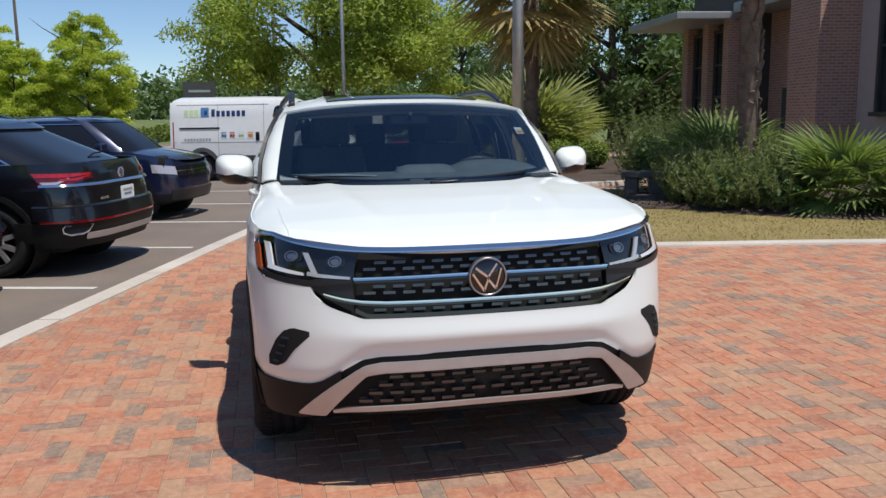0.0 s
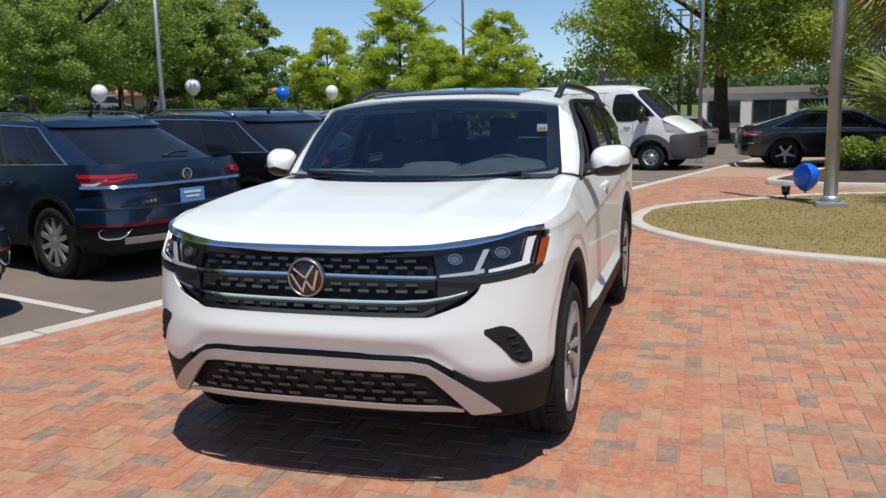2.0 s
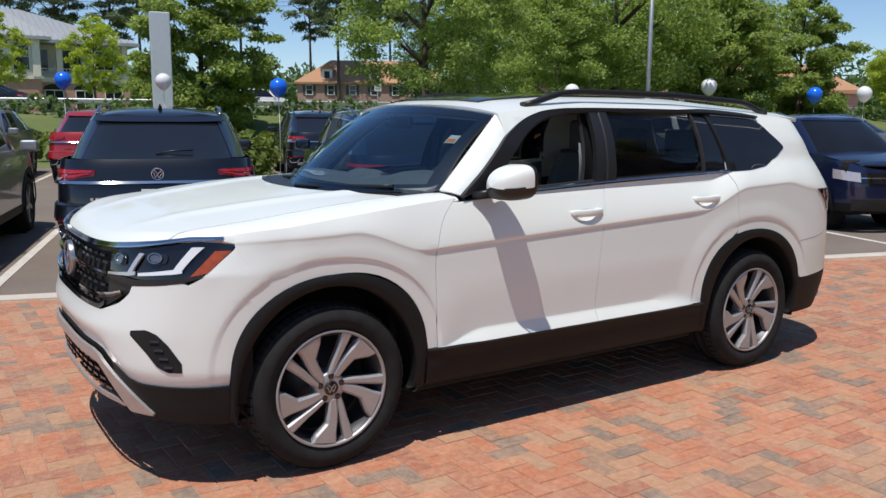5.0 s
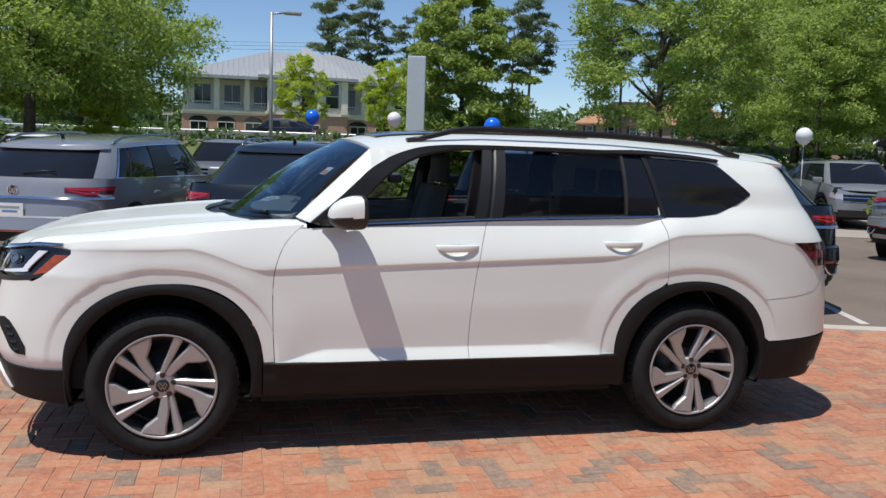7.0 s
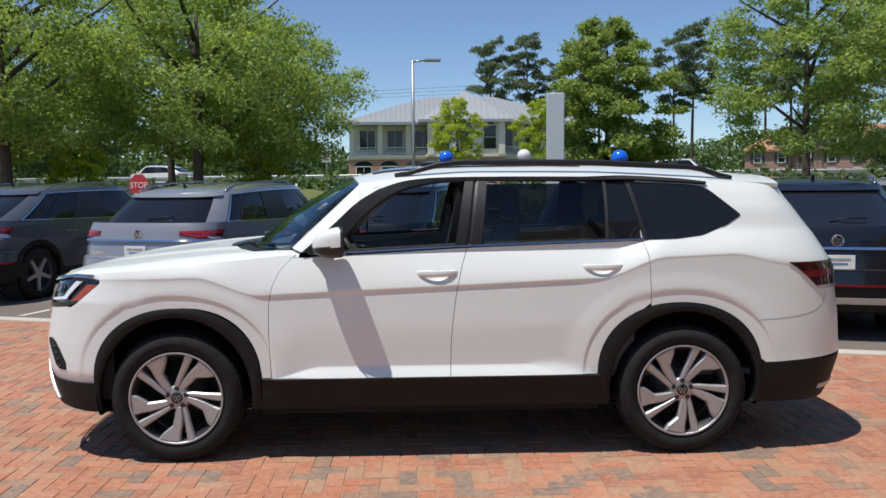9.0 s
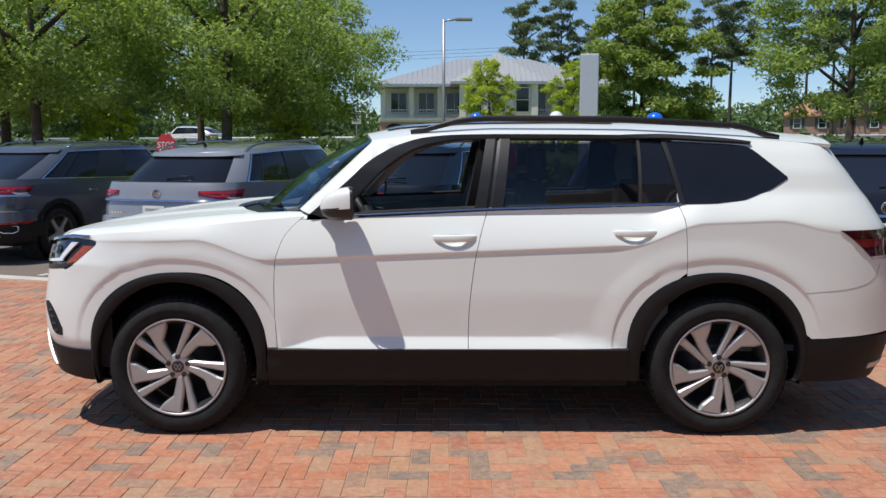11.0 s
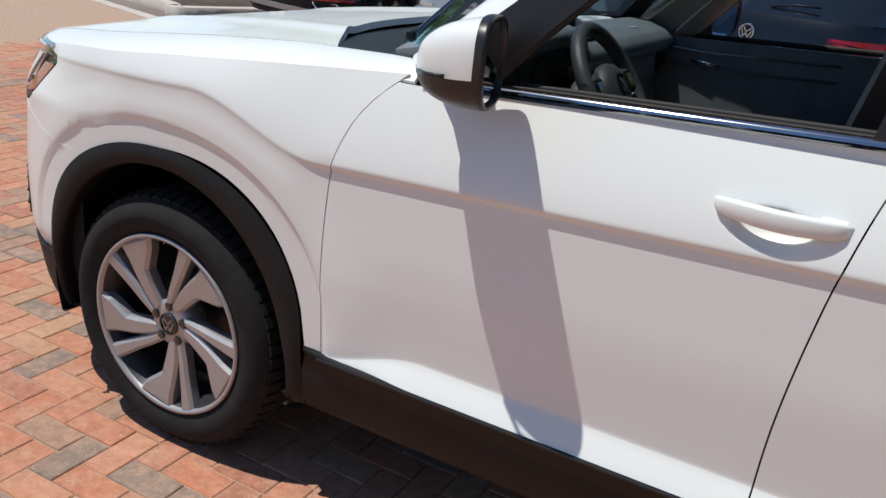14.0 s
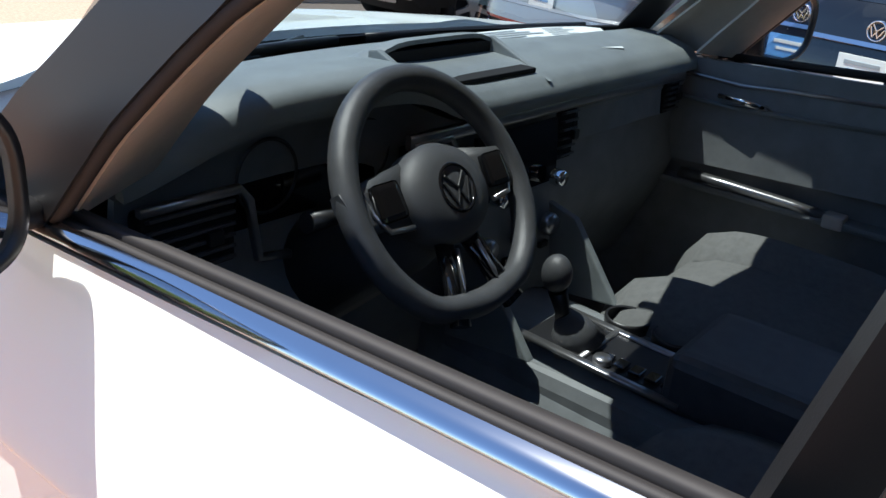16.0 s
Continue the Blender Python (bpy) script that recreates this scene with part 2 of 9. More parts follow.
leaf_maple = leaf_mat("leaf_maple", (0.165, 0.225, 0.058), (0.400, 0.485, 0.140), 0.44)
leaf_fresh = leaf_mat("leaf_fresh", (0.29, 0.355, 0.045), (0.53, 0.60, 0.095), 0.50)
leaf_mid = leaf_mat("leaf_mid", (0.180, 0.245, 0.070), (0.420, 0.530, 0.160), 0.44)
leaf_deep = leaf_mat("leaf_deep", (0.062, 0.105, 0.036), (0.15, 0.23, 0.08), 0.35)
leaf_pine = leaf_mat("leaf_pine", (0.085, 0.120, 0.068), (0.190, 0.240, 0.130), 0.35)
leaf_box = leaf_mat("leaf_boxwood", (0.150, 0.205, 0.032), (0.350, 0.420, 0.080), 0.3)
leaf_rosemary = leaf_mat("leaf_rosemary", (0.105, 0.140, 0.055), (0.290, 0.325, 0.140), 0.35)
leaf_palm = leaf_mat("leaf_palm", (0.190, 0.225, 0.085), (0.430, 0.440, 0.175), 0.35)
leaf_palm_dry = leaf_mat("leaf_palm_dry", (0.290, 0.215, 0.095), (0.520, 0.400, 0.190), 0.35)
leaf_fan = leaf_mat("leaf_palmetto", (0.100, 0.155, 0.045), (0.265, 0.340, 0.105), 0.35)
grass_blade = leaf_mat("grass_blade", (0.175, 0.125, 0.045), (0.270, 0.200, 0.080), 0.3)
hedge_leaf = leaf_mat("hedge_leaf", (0.072, 0.114, 0.019), (0.216, 0.258, 0.048), 0.35)


def brick_mat(name, c1, c2, mortar, size=1.0):
    m, nt, b = node_mat(name)
    tc = nt.nodes.new("ShaderNodeTexCoord")
    sp = nt.nodes.new("ShaderNodeSeparateXYZ")
    nt.links.new(tc.outputs["Object"], sp.inputs[0])
    ad = nt.nodes.new("ShaderNodeMath")
    ad.operation = 'ADD'
    nt.links.new(sp.outputs[0], ad.inputs[0])
    nt.links.new(sp.outputs[1], ad.inputs[1])
    cb = nt.nodes.new("ShaderNodeCombineXYZ")
    nt.links.new(ad.outputs[0], cb.inputs[0])
    nt.links.new(sp.outputs[2], cb.inputs[1])
    br = nt.nodes.new("ShaderNodeTexBrick")
    nt.links.new(cb.outputs[0], br.inputs["Vector"])
    br.inputs["Color1"].default_value, br.inputs["Color2"].default_value, br.inputs["Mortar"].default_value = (*c1, 1), (*c2, 1), (*mortar, 1)
    br.inputs["Scale"].default_value = 1.0 / size
    br.inputs["Mortar Size"].default_value = 0.012
    br.inputs["Brick Width"].default_value, br.inputs["Row Height"].default_value = 0.215, 0.075
    nt.links.new(br.outputs["Color"], b.inputs["Base Color"])
    b.inputs["Roughness"].default_value = 0.85
    bump(nt, b, br.outputs["Fac"], -0.5, 0.01)
    return m


red_brick = brick_mat("red_brick", (0.36, 0.155, 0.110), (0.46, 0.225, 0.160), (0.42, 0.36, 0.32))
office_brick = brick_mat("salmon_brick", (0.44, 0.185, 0.120), (0.56, 0.27, 0.185), (0.55, 0.42, 0.34))
cream_wall = simple("cream_stucco", (0.80, 0.735, 0.615), 0.9, 0, 0, 0.05, 2, 0.2, 80)
grey_wall = simple("grey_stucco", (0.36, 0.32, 0.29), 0.9, 0, 0, 0.06, 2, 0.2, 80)
mauve_wall = simple("mauve_stucco", (0.50, 0.42, 0.40), 0.9, 0, 0, 0.06, 2, 0.2, 80)
dark_panel = simple("dark_panel", (0.075, 0.070, 0.068), 0.6, 0.2, 0, 0.1, 2)
roof_metal = simple("standing_seam_metal", (0.40, 0.41, 0.42), 0.45, 0.3, 0, 0.05, 3)
shingle = simple("orange_shingle", (0.42, 0.23, 0.13), 0.9, 0, 0, 0.15, 9, 0.3, 60)
far_glass = simple("window_glass", (0.020, 0.026, 0.032), 0.05, 0, 0, 0.2, 0.6)
white_trim = simple("white_trim", (0.76, 0.75, 0.72), 0.6, 0, 0, 0.04)
galv = simple("galvanised_metal", (0.42, 0.43, 0.44), 0.45, 0.6, 0, 0.08, 8)
sign_white = simple("sign_cladding", (0.62, 0.64, 0.66), 0.35, 0.2, 0.2, 0.03)
balloon_white = simple("balloon_white", (0.80, 0.80, 0.80), 0.25, 0, 0.4, 0.02)
balloon_blue = simple("balloon_blue", (0.010, 0.150, 0.80), 0.22, 0, 0.4, 0.04)
van_grey = simple("van_grey_plastic", (0.055, 0.055, 0.06), 0.6, 0, 0, 0.12, 12, 0.1, 300)
van_seam = simple("seam_shadow_gap", (0.25, 0.26, 0.27), 0.6, 0, 0, 0.05)
van_white = simple("van_white", (0.82, 0.82, 0.81), 0.35, 0, 0.6, 0.03)
bench_concrete = simple("bench_concrete", (0.11, 0.10, 0.095), 0.85, 0, 0, 0.2, 12, 0.4, 90)
stop_red = simple("stop_red", (0.50, 0.02, 0.03), 0.4, 0, 0.2, 0.05)

# ---- building tools ----
def mesh_from(verts, faces, smooth=True):
    me = bpy.data.meshes.new("part")
    me.from_pydata([tuple(map(float, v)) for v in verts], [], faces)
    me.validate()
    if smooth:
        me.polygons.foreach_set("use_smooth", [True] * len(me.polygons))
    me.update()
    return me


def part(name, geo, material, parent=None, label=""):
    """One mesh object from a bmesh or a mesh, under a thing or a part."""
    if isinstance(geo, bmesh.types.BMesh):
        me = bpy.data.meshes.new(name)
        geo.to_mesh(me)
        geo.free()
    else:
        me = geo
    me.materials.clear()
    me.materials.append(material)
    ob = new(name, me)
    ob.parent = parent
    if label:
        tagged(ob, label)
    return ob


def thing(name, label, category, group="", kind="", at=(0, 0, 0), turn=0.0):
    ob = new(name)
    ob.empty_display_size = 0.2
    ob.location, ob.rotation_euler = at, (0, 0, radians(turn))
    return tagged(ob, label, category, group, kind)


def box_bm(size, at=(0, 0, 0), bevel=0.0, segs=2, rot=None):
    bm = bmesh.new()
    bmesh.ops.create_cube(bm, size=1.0)
    bmesh.ops.scale(bm, vec=size, verts=bm.verts)
    if bevel:
        bmesh.ops.bevel(bm, geom=bm.edges[:], offset=bevel, segments=segs, profile=0.6, affect='EDGES')
    if rot is not None:
        bmesh.ops.rotate(bm, matrix=Euler([radians(a) for a in rot]).to_matrix(), verts=bm.verts)
    bmesh.ops.translate(bm, vec=at, verts=bm.verts)
    return bm


def join_bm(*bms):
    out = bmesh.new()
    for b in bms:
        me = bpy.data.meshes.new("tmp")
        b.to_mesh(me)
        b.free()
        out.from_mesh(me)
        bpy.data.meshes.remove(me)
    return out


def smooth_bm(bm):
    for f in bm.faces:
        f.smooth = True
    return bm


def grid_mesh(fn, nu, nv, thick=0.0, closed_u=False):
    """A sheet fn(u, v) -> (x, y, z); with thick it gets a back face and rims, set inwards by that much."""
    us = [i / (nu if closed_u else nu - 1) for i in range(nu)]
    P = np.array([[fn(u, j / (nv - 1)) for j in range(nv)] for u in us], float)
    verts = [tuple(p) for row in P for p in row]
    faces = []
    lim = nu if closed_u else nu - 1
    for i in range(lim):
        for j in range(nv - 1):
            a, b = i * nv + j, ((i + 1) % nu) * nv + j
            faces.append((a, b, b + 1, a + 1))
    if thick:
        du = np.gradient(P, axis=0) if not closed_u else (np.roll(P, -1, 0) - np.roll(P, 1, 0))
        dv = np.gradient(P, axis=1)
        nn = np.cross(du, dv)
        ln = np.linalg.norm(nn, axis=2, keepdims=True)
        nn = nn / np.maximum(ln, 1e-9)
        Q = P - nn * thick
        off = len(verts)
        verts += [tuple(p) for row in Q for p in row]
        for f in list(faces):
            faces.append(tuple(off + k for k in reversed(f)))
        rim = []
        for j in range(nv - 1):
            if not closed_u:
                rim.append((j, j + 1, off + j + 1, off + j))
                a = (nu - 1) * nv + j
                rim.append((a + 1, a, off + a, off + a + 1))
        for i in range(lim):
            a, b = i * nv, ((i + 1) % nu) * nv
            rim.append((b, a, off + a, off + b))
            a, b = a + nv - 1, b + nv - 1
            rim.append((a, b, off + b, off + a))
        # the rim keeps its own corners, so that the sheet's edge stays crisp
        for f in rim:
            base = len(verts)
            verts += [verts[k] for k in f]
            faces.append((base, base + 1, base + 2, base + 3))
    return mesh_from(verts, faces)


def full_sheet(fn, nu, nv, thick=0.0):
    """A sheet fn(u, v) for one half, u from the middle plane outwards, closed over both halves."""
    def f2(u, v):
        q = 2 * u - 1
        p = fn(abs(q), v)
        return (p[0], p[1] if q >= 0 else -p[1], p[2])
    return grid_mesh(f2, 2 * nu - 1, nv, thick)


def tube_bm(points, radii, sides=10, caps=True):
    """A round tube along points with a radius at each."""
    pts = [Vector(p) for p in points]
    if not hasattr(radii, "__len__"):
        radii = [radii] * len(pts)
    radii = [float(q) for q in radii]
    bm = bmesh.new()
    rings = []
    ref = Vector((0.31, 0.17, 0.93))
    for i, p in enumerate(pts):
        d = (pts[min(i + 1, len(pts) - 1)] - pts[max(i - 1, 0)]).normalized()
        a = d.cross(ref)
        if a.length < 1e-3:
            a = d.cross(Vector((1, 0, 0)))
        a.normalize()
        b = d.cross(a)
        rings.append([bm.verts.new(p + radii[i] * (math.cos(2 * math.pi * k / sides) * a + math.sin(2 * math.pi * k / sides) * b)) for k in range(sides)])
    for r, s in zip(rings, rings[1:]):
        for k in range(sides):
            bm.faces.new((r[k], r[(k + 1) % sides], s[(k + 1) % sides], s[k])).smooth = True
    if caps:
        bm.faces.new(list(reversed(rings[0])))
        bm.faces.new(rings[-1])
    bmesh.ops.recalc_face_normals(bm, faces=bm.faces)
    return bm


def bar_bm(points, width, height, up=(0, 0, 1)):
    """A bar of a rounded section along points; width across, height along up."""
    pts = [Vector(p) for p in points]
    up = Vector(up)
    bm = bmesh.new()
    rings = []
    sec = [(-0.5, -0.3), (-0.35, -0.5), (0.35, -0.5), (0.5, -0.3), (0.5, 0.3), (0.35, 0.5), (-0.35, 0.5), (-0.5, 0.3)]
    for i, p in enumerate(pts):
        d = (pts[min(i + 1, len(pts) - 1)] - pts[max(i - 1, 0)]).normalized()
        a = d.cross(up).normalized()
        b = a.cross(d).normalized()
        w = float(width[i] if hasattr(width, "__len__") else width)
        h = float(height[i] if hasattr(height, "__len__") else height)
        rings.append([bm.verts.new(p + a * w * s + b * h * t) for s, t in sec])
    for r, s in zip(rings, rings[1:]):
        for k in range(8):
            bm.faces.new((r[k], r[(k + 1) % 8], s[(k + 1) % 8], s[k])).smooth = True
    bm.faces.new(list(reversed(rings[0])))
    bm.faces.new(rings[-1])
    bmesh.ops.recalc_face_normals(bm, faces=bm.faces)
    return bm


def lathe_mesh(profile, segs=64, axis="y"):
    """Turn (radius, along) pairs round an axis; the first and last may lie on it."""
    verts, faces = [], []
    n = len(profile)
    for i in range(segs):
        a = 2 * math.pi * i / segs
        for r, h in profile:
            c, s = r * math.cos(a), r * math.sin(a)
            verts.append((c, h, s) if axis == "y" else (c, s, h))
    for i in range(segs):
        for j in range(n - 1):
            a, b = i * n + j, ((i + 1) % segs) * n + j
            faces.append((a, a + 1, b + 1, b) if axis == "y" else (a, b, b + 1, a + 1))
    return mesh_from(verts, faces)


def prism_bm(poly, depth, bevel=0.0):
    """A polygon in x, z given thickness along y (0 to depth)."""
    bm = bmesh.new()
    vs = [bm.verts.new((x, 0, z)) for x, z in poly]
    f = bm.faces.new(vs)
    r = bmesh.ops.extrude_face_region(bm, geom=[f])
    bmesh.ops.translate(bm, vec=(0, depth, 0), verts=[v for v in r["geom"] if isinstance(v, bmesh.types.BMVert)])
    bmesh.ops.recalc_face_normals(bm, faces=bm.faces)
    if bevel:
        bmesh.ops.bevel(bm, geom=bm.edges[:], offset=bevel, segments=2, profile=0.6, affect='EDGES')
    return bm


def ip(v, xs, ys):
    return float(np.interp(v, xs, ys))


def sp(v, xs, ys):
    """A smooth line through the given places."""
    k = max(0, min(len(xs) - 2, int(np.searchsorted(xs, v)) - 1))
    t = max(0.0, min(1.0, (v - xs[k]) / (xs[k + 1] - xs[k])))
    slope = [(ys[min(i + 1, len(xs) - 1)] - ys[max(i - 1, 0)]) / (xs[min(i + 1, len(xs) - 1)] - xs[max(i - 1, 0)]) for i in (k, k + 1)]
    w = xs[k + 1] - xs[k]
    return float((2 * t ** 3 - 3 * t * t + 1) * ys[k] + (t ** 3 - 2 * t * t + t) * w * slope[0] + (3 * t * t - 2 * t ** 3) * ys[k + 1] + (t ** 3 - t * t) * w * slope[1])


def smooth01(v, a, b):
    t = max(0.0, min(1.0, (v - a) / (b - a)))
    return t * t * (3 - 2 * t)


def text_mesh(words, size, depth=0.004):
    cu = bpy.data.curves.new("lettering", 'FONT')
    cu.body, cu.size, cu.extrude = words, size, depth
    cu.align_x, cu.align_y = 'CENTER', 'CENTER'
    ob = bpy.data.objects.new("lettering", cu)
    scene.collection.objects.link(ob)
    me = bpy.data.meshes.new_from_object(ob.evaluated_get(bpy.context.evaluated_depsgraph_get()))
    bpy.data.objects.remove(ob)
    bpy.data.curves.remove(cu)
    return me


def mirrored(me):
    """A mesh reflected across the car's middle plane."""
    out = me.copy()
    co = np.empty(len(out.vertices) * 3)
    out.vertices.foreach_get("co", co)
    co = co.reshape(-1, 3)
    co[:, 1] *= -1
    out.vertices.foreach_set("co", co.ravel())
    out.flip_normals()
    return out


# ---- wheels ----
def wheel(parent, name, at, out, r=0.382, rim_r=0.268, width=0.245, style="blade", turn=0.0, spoke_mat=None):
    """A wheel with its hub at at; out is the side (y sign) that shows. Parts: tyre, rim, each spoke, hub cap, dark lug
    recesses.
    """
    w = thing(name, "", "")
    for k in list(w.keys()):
        del w[k]
    w.parent = parent
    w.location = at
    w.rotation_euler = (0, radians(turn), math.pi if out > 0 else 0)
    h = width / 2
    tyre = lathe_mesh([(rim_r + 0.002, -h + 0.025), (rim_r + 0.012, -h + 0.010), (rim_r + 0.035, -h + 0.002), ((r + rim_r) / 2, -h - 0.006), (r - 0.035, -h + 0.004),
                       (r - 0.030, -h + 0.008), (r - 0.016, -h + 0.018), (r - 0.006, -h + 0.035), (r, -h + 0.06), (r - 0.008, -h + 0.062), (r - 0.008, -h + 0.07), (r, -h + 0.072),
                       (r, -0.012), (r - 0.008, -0.01), (r - 0.008, 0.01), (r, 0.012), (r, h - 0.072), (r - 0.008, h - 0.07), (r - 0.008, h - 0.062), (r, h - 0.06),
                       (r - 0.006, h - 0.035), (r - 0.016, h - 0.018), (r - 0.035, h), ((r + rim_r) / 2, h), (rim_r, h - 0.02)], 72)
    part("tyre", tyre, rubber, w)
    # shoulder blocks of the tread
    blocks = []
    for i in range(60):
        a = 2 * math.pi * i / 60
        b = box_bm((0.029, 0.046, 0.010), (0, 0, 0), 0, 1, (14, 0, 0))
        bmesh.ops.translate(b, vec=(0, -h + 0.050, r - 0.003), verts=b.verts)
        bmesh.ops.rotate(b, matrix=Matrix.Rotation(a, 3, 'Y'), cent=(0, 0, 0), verts=b.verts)
        blocks.append(b)
    part("tread", join_bm(*blocks), rubber, w)
    lip = lathe_mesh([(rim_r + 0.006, -h + 0.012), (rim_r + 0.004, -h + 0.004), (rim_r - 0.005, -h + 0.006), (rim_r - 0.009, -h + 0.016)], 72)
    rm = part("rim", lip, spoke_mat or alloy, w)
    # barrel in a dark metal: the shade inside the rim is put into its colour
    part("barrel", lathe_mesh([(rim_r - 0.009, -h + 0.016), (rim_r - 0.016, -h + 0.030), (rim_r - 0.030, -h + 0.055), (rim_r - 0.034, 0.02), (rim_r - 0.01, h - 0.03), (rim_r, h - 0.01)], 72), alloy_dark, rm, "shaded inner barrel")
    back = lathe_mesh([(0.0, 0.035), (0.17, 0.035), (0.172, 0.06), (rim_r - 0.03, 0.06)], 40)
    part("brake_disc", back, alloy_dark, w)
    y0 = -h + 0.018
    sm = spoke_mat or alloy
    R = rim_r - 0.008

    def spoke(pts_in, pts_out):
        bm = bmesh.new()
        front, rear = [], []
        for (x, z) in pts_in + list(reversed(pts_out)):
            rad = math.hypot(x, z)
            y = y0 + 0.024 * (1 - min(1, rad / R)) - 0.010
            front.append(bm.verts.new((x, y, z)))
            rear.append(bm.verts.new((x * 0.99, y + 0.045, z * 0.99)))
        n = len(pts_in)
        m = 2 * n
        for i in range(n - 1):
            a, b, c, d = i, i + 1, m - 2 - i, m - 1 - i
            bm.faces.new((front[a], front[b], front[c], front[d]))
            bm.faces.new((rear[d], rear[c], rear[b], rear[a]))
        for i in range(m):
            j = (i + 1) % m
            bm.faces.new((front[j], front[i], rear[i], rear[j]))
        bmesh.ops.recalc_face_normals(bm, faces=bm.faces)
        edges = [e for e in bm.edges if len(e.link_faces) == 2 and e.calc_face_angle(0) > 0.9]
        bmesh.ops.bevel(bm, geom=edges, offset=0.009, segments=1, profile=0.5, affect='EDGES')
        return bm

    def pol(rad, deg):
        a = radians(deg)
        return (rad * math.cos(a), rad * math.sin(a))

    if style == "blade":
        q = rim_r
        wide = spoke([pol(0.20 * q, 118), pol(0.45 * q, 117), pol(0.62 * q, 116), pol(0.84 * q, 103.5), pol(1.005 * q, 101)],
                     [pol(0.20 * q, 160), pol(0.45 * q, 142), pol(0.62 * q, 136), pol(0.82 * q, 131), pol(1.005 * q, 130)])
        thin = spoke([pol(0.20 * q, 80), pol(0.45 * q, 71.5), pol(0.62 * q, 69), pol(1.005 * q, 66.5)],
                     [pol(0.20 * q, 114), pol(0.45 * q, 88), pol(0.62 * q, 82), pol(1.005 * q, 77.5)])
        wm, tm = bpy.data.meshes.new("spoke"), bpy.data.meshes.new("spoke")
        wide.to_mesh(wm)
        thin.to_mesh(tm)
        wide.free()
        thin.free()
        for k in range(5):
            for me in (wm, tm):
                o = part("spoke", me, sm, w)
                o.rotation_euler = (0, -radians(72 * k), 0)
    else:
        one = spoke([pol(0.05, -16), pol(0.12, -7), pol(R, -6)], [pol(0.05, 16), pol(0.12, 7), pol(R, 6)])
        om = bpy.data.meshes.new("spoke")
        one.to_mesh(om)
        one.free()
        for k in range(10 if style == "ten" else 5):
            o = part("spoke", om, sm, w)
            o.rotation_euler = (0, radians((36 if style == "ten" else 72) * k), 0)
    y0 += 0.006
    hub = lathe_mesh([(0.0, y0 + 0.006), (0.034, y0 + 0.005), (0.060, y0 + 0.006), (0.071, y0 + 0.012), (0.076, y0 + 0.030), (0.078, y0 + 0.075)], 40)
    part("hub", hub, sm, w)
    cap = lathe_mesh([(0.0, y0), (0.030, y0), (0.034, y0 + 0.003), (0.034, y0 + 0.014)], 28)
    c = part("hub_cap", cap, gloss_black, w)
    ring = lathe_mesh([(0.0295, y0 - 0.001), (0.030, y0 - 0.002), (0.0325, y0 - 0.002), (0.034, y0)], 28)
    part("ring", ring, alloy_dark, c)
    part("badge_mark", zigzag_bm(0.025, 0.0038, y0 - 0.001), brushed, c)
    # flush black discs stand for the shade in the five lug recesses
    lug = lathe_mesh([(0.0, y0 + 0.0015), (0.0125, y0), (0.0145, y0 + 0.002), (0.0145, y0 + 0.05)], 12)
    for k in range(5):
        a = radians(72 * k + 18)
        o = part("wheel_nut", lug, gloss_black, w)
        o.location = (0.055 * math.cos(a), 0.001, 0.055 * math.sin(a))
    return w


def zigzag_bm(r, wd, y, depth=0.003):
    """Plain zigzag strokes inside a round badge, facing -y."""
    segs = [((-0.62, 0.62), (0.0, -0.02)), ((0.62, 0.62), (0.0, -0.02)), ((-0.85, 0.3), (-0.36, -0.78)), ((-0.36, -0.78), (0.0, -0.15)), ((0.0, -0.15), (0.36, -0.78)), ((0.36, -0.78), (0.85, 0.3))]
    out = []
    for (a, b), (c, d) in segs:
        L = math.hypot(c - a, d - b) * r
        bm = box_bm((L + wd, depth, wd), (0, 0, 0), wd * 0.2, 1)
        bmesh.ops.rotate(bm, matrix=Matrix.Rotation(-math.atan2(d - b, c - a), 3, 'Y'), cent=(0, 0, 0), verts=bm.verts)
        bmesh.ops.translate(bm, vec=((a + c) / 2 * r, y, (b + d) / 2 * r), verts=bm.verts)
        out.append(bm)
    return join_bm(*out)

# ---- the white car: front axle at x = 0, rear axle at 2.98, nose towards -x ----
XC, XR, NP, PA, AT = -0.2, 3.45, 3.0, 2.15, 0.412
car = thing("white_suv", "large white three-row SUV with black cladding and silver twin-spoke wheels", "car")


def nose_x(z):
    return ip(z, [.2, .35, .55, .7, .8, .925, 1.0, 1.08, 1.2], [-.85, -.90, -.935, -.932, -.918, -.90, -.885, -.86, -.7])


def tail_x(z):
    return ip(z, [.25, .4, .55, .8, 1.1, 1.3, 1.5, 1.65], [4.02, 4.10, 4.15, 4.13, 4.08, 3.955, 3.785, 3.665])


def half_w(z):
    if z > 1.22:
        return ip(z, [1.22, 1.33, 1.455, 1.556, 1.62, 1.70], [.906, .895, .858, .806, .762, .704])
    return ip(z, [.2, .35, .5, .7, .95, 1.05, 1.15, 1.22], [.93, .965, .985, .985, .985, .948, .920, .906])


def crease_z(x):
    up_f = 0.126 * (1 - smooth01(x, 0.10, 0.52))
    up_r = 0.105 * smooth01(x, 2.48, 2.88) * (1 - 0.72 * smooth01(x, 3.25, 3.62))
    return 0.981 + 0.040 * (max(x, 0.0) - 0.557) + 0.012 * min(x, 0.0) + up_f + up_r


def arch_g(x, z, xc, h):
    return abs((x - xc) / h) ** PA + (max(0.0, z - 0.5) / AT) ** PA


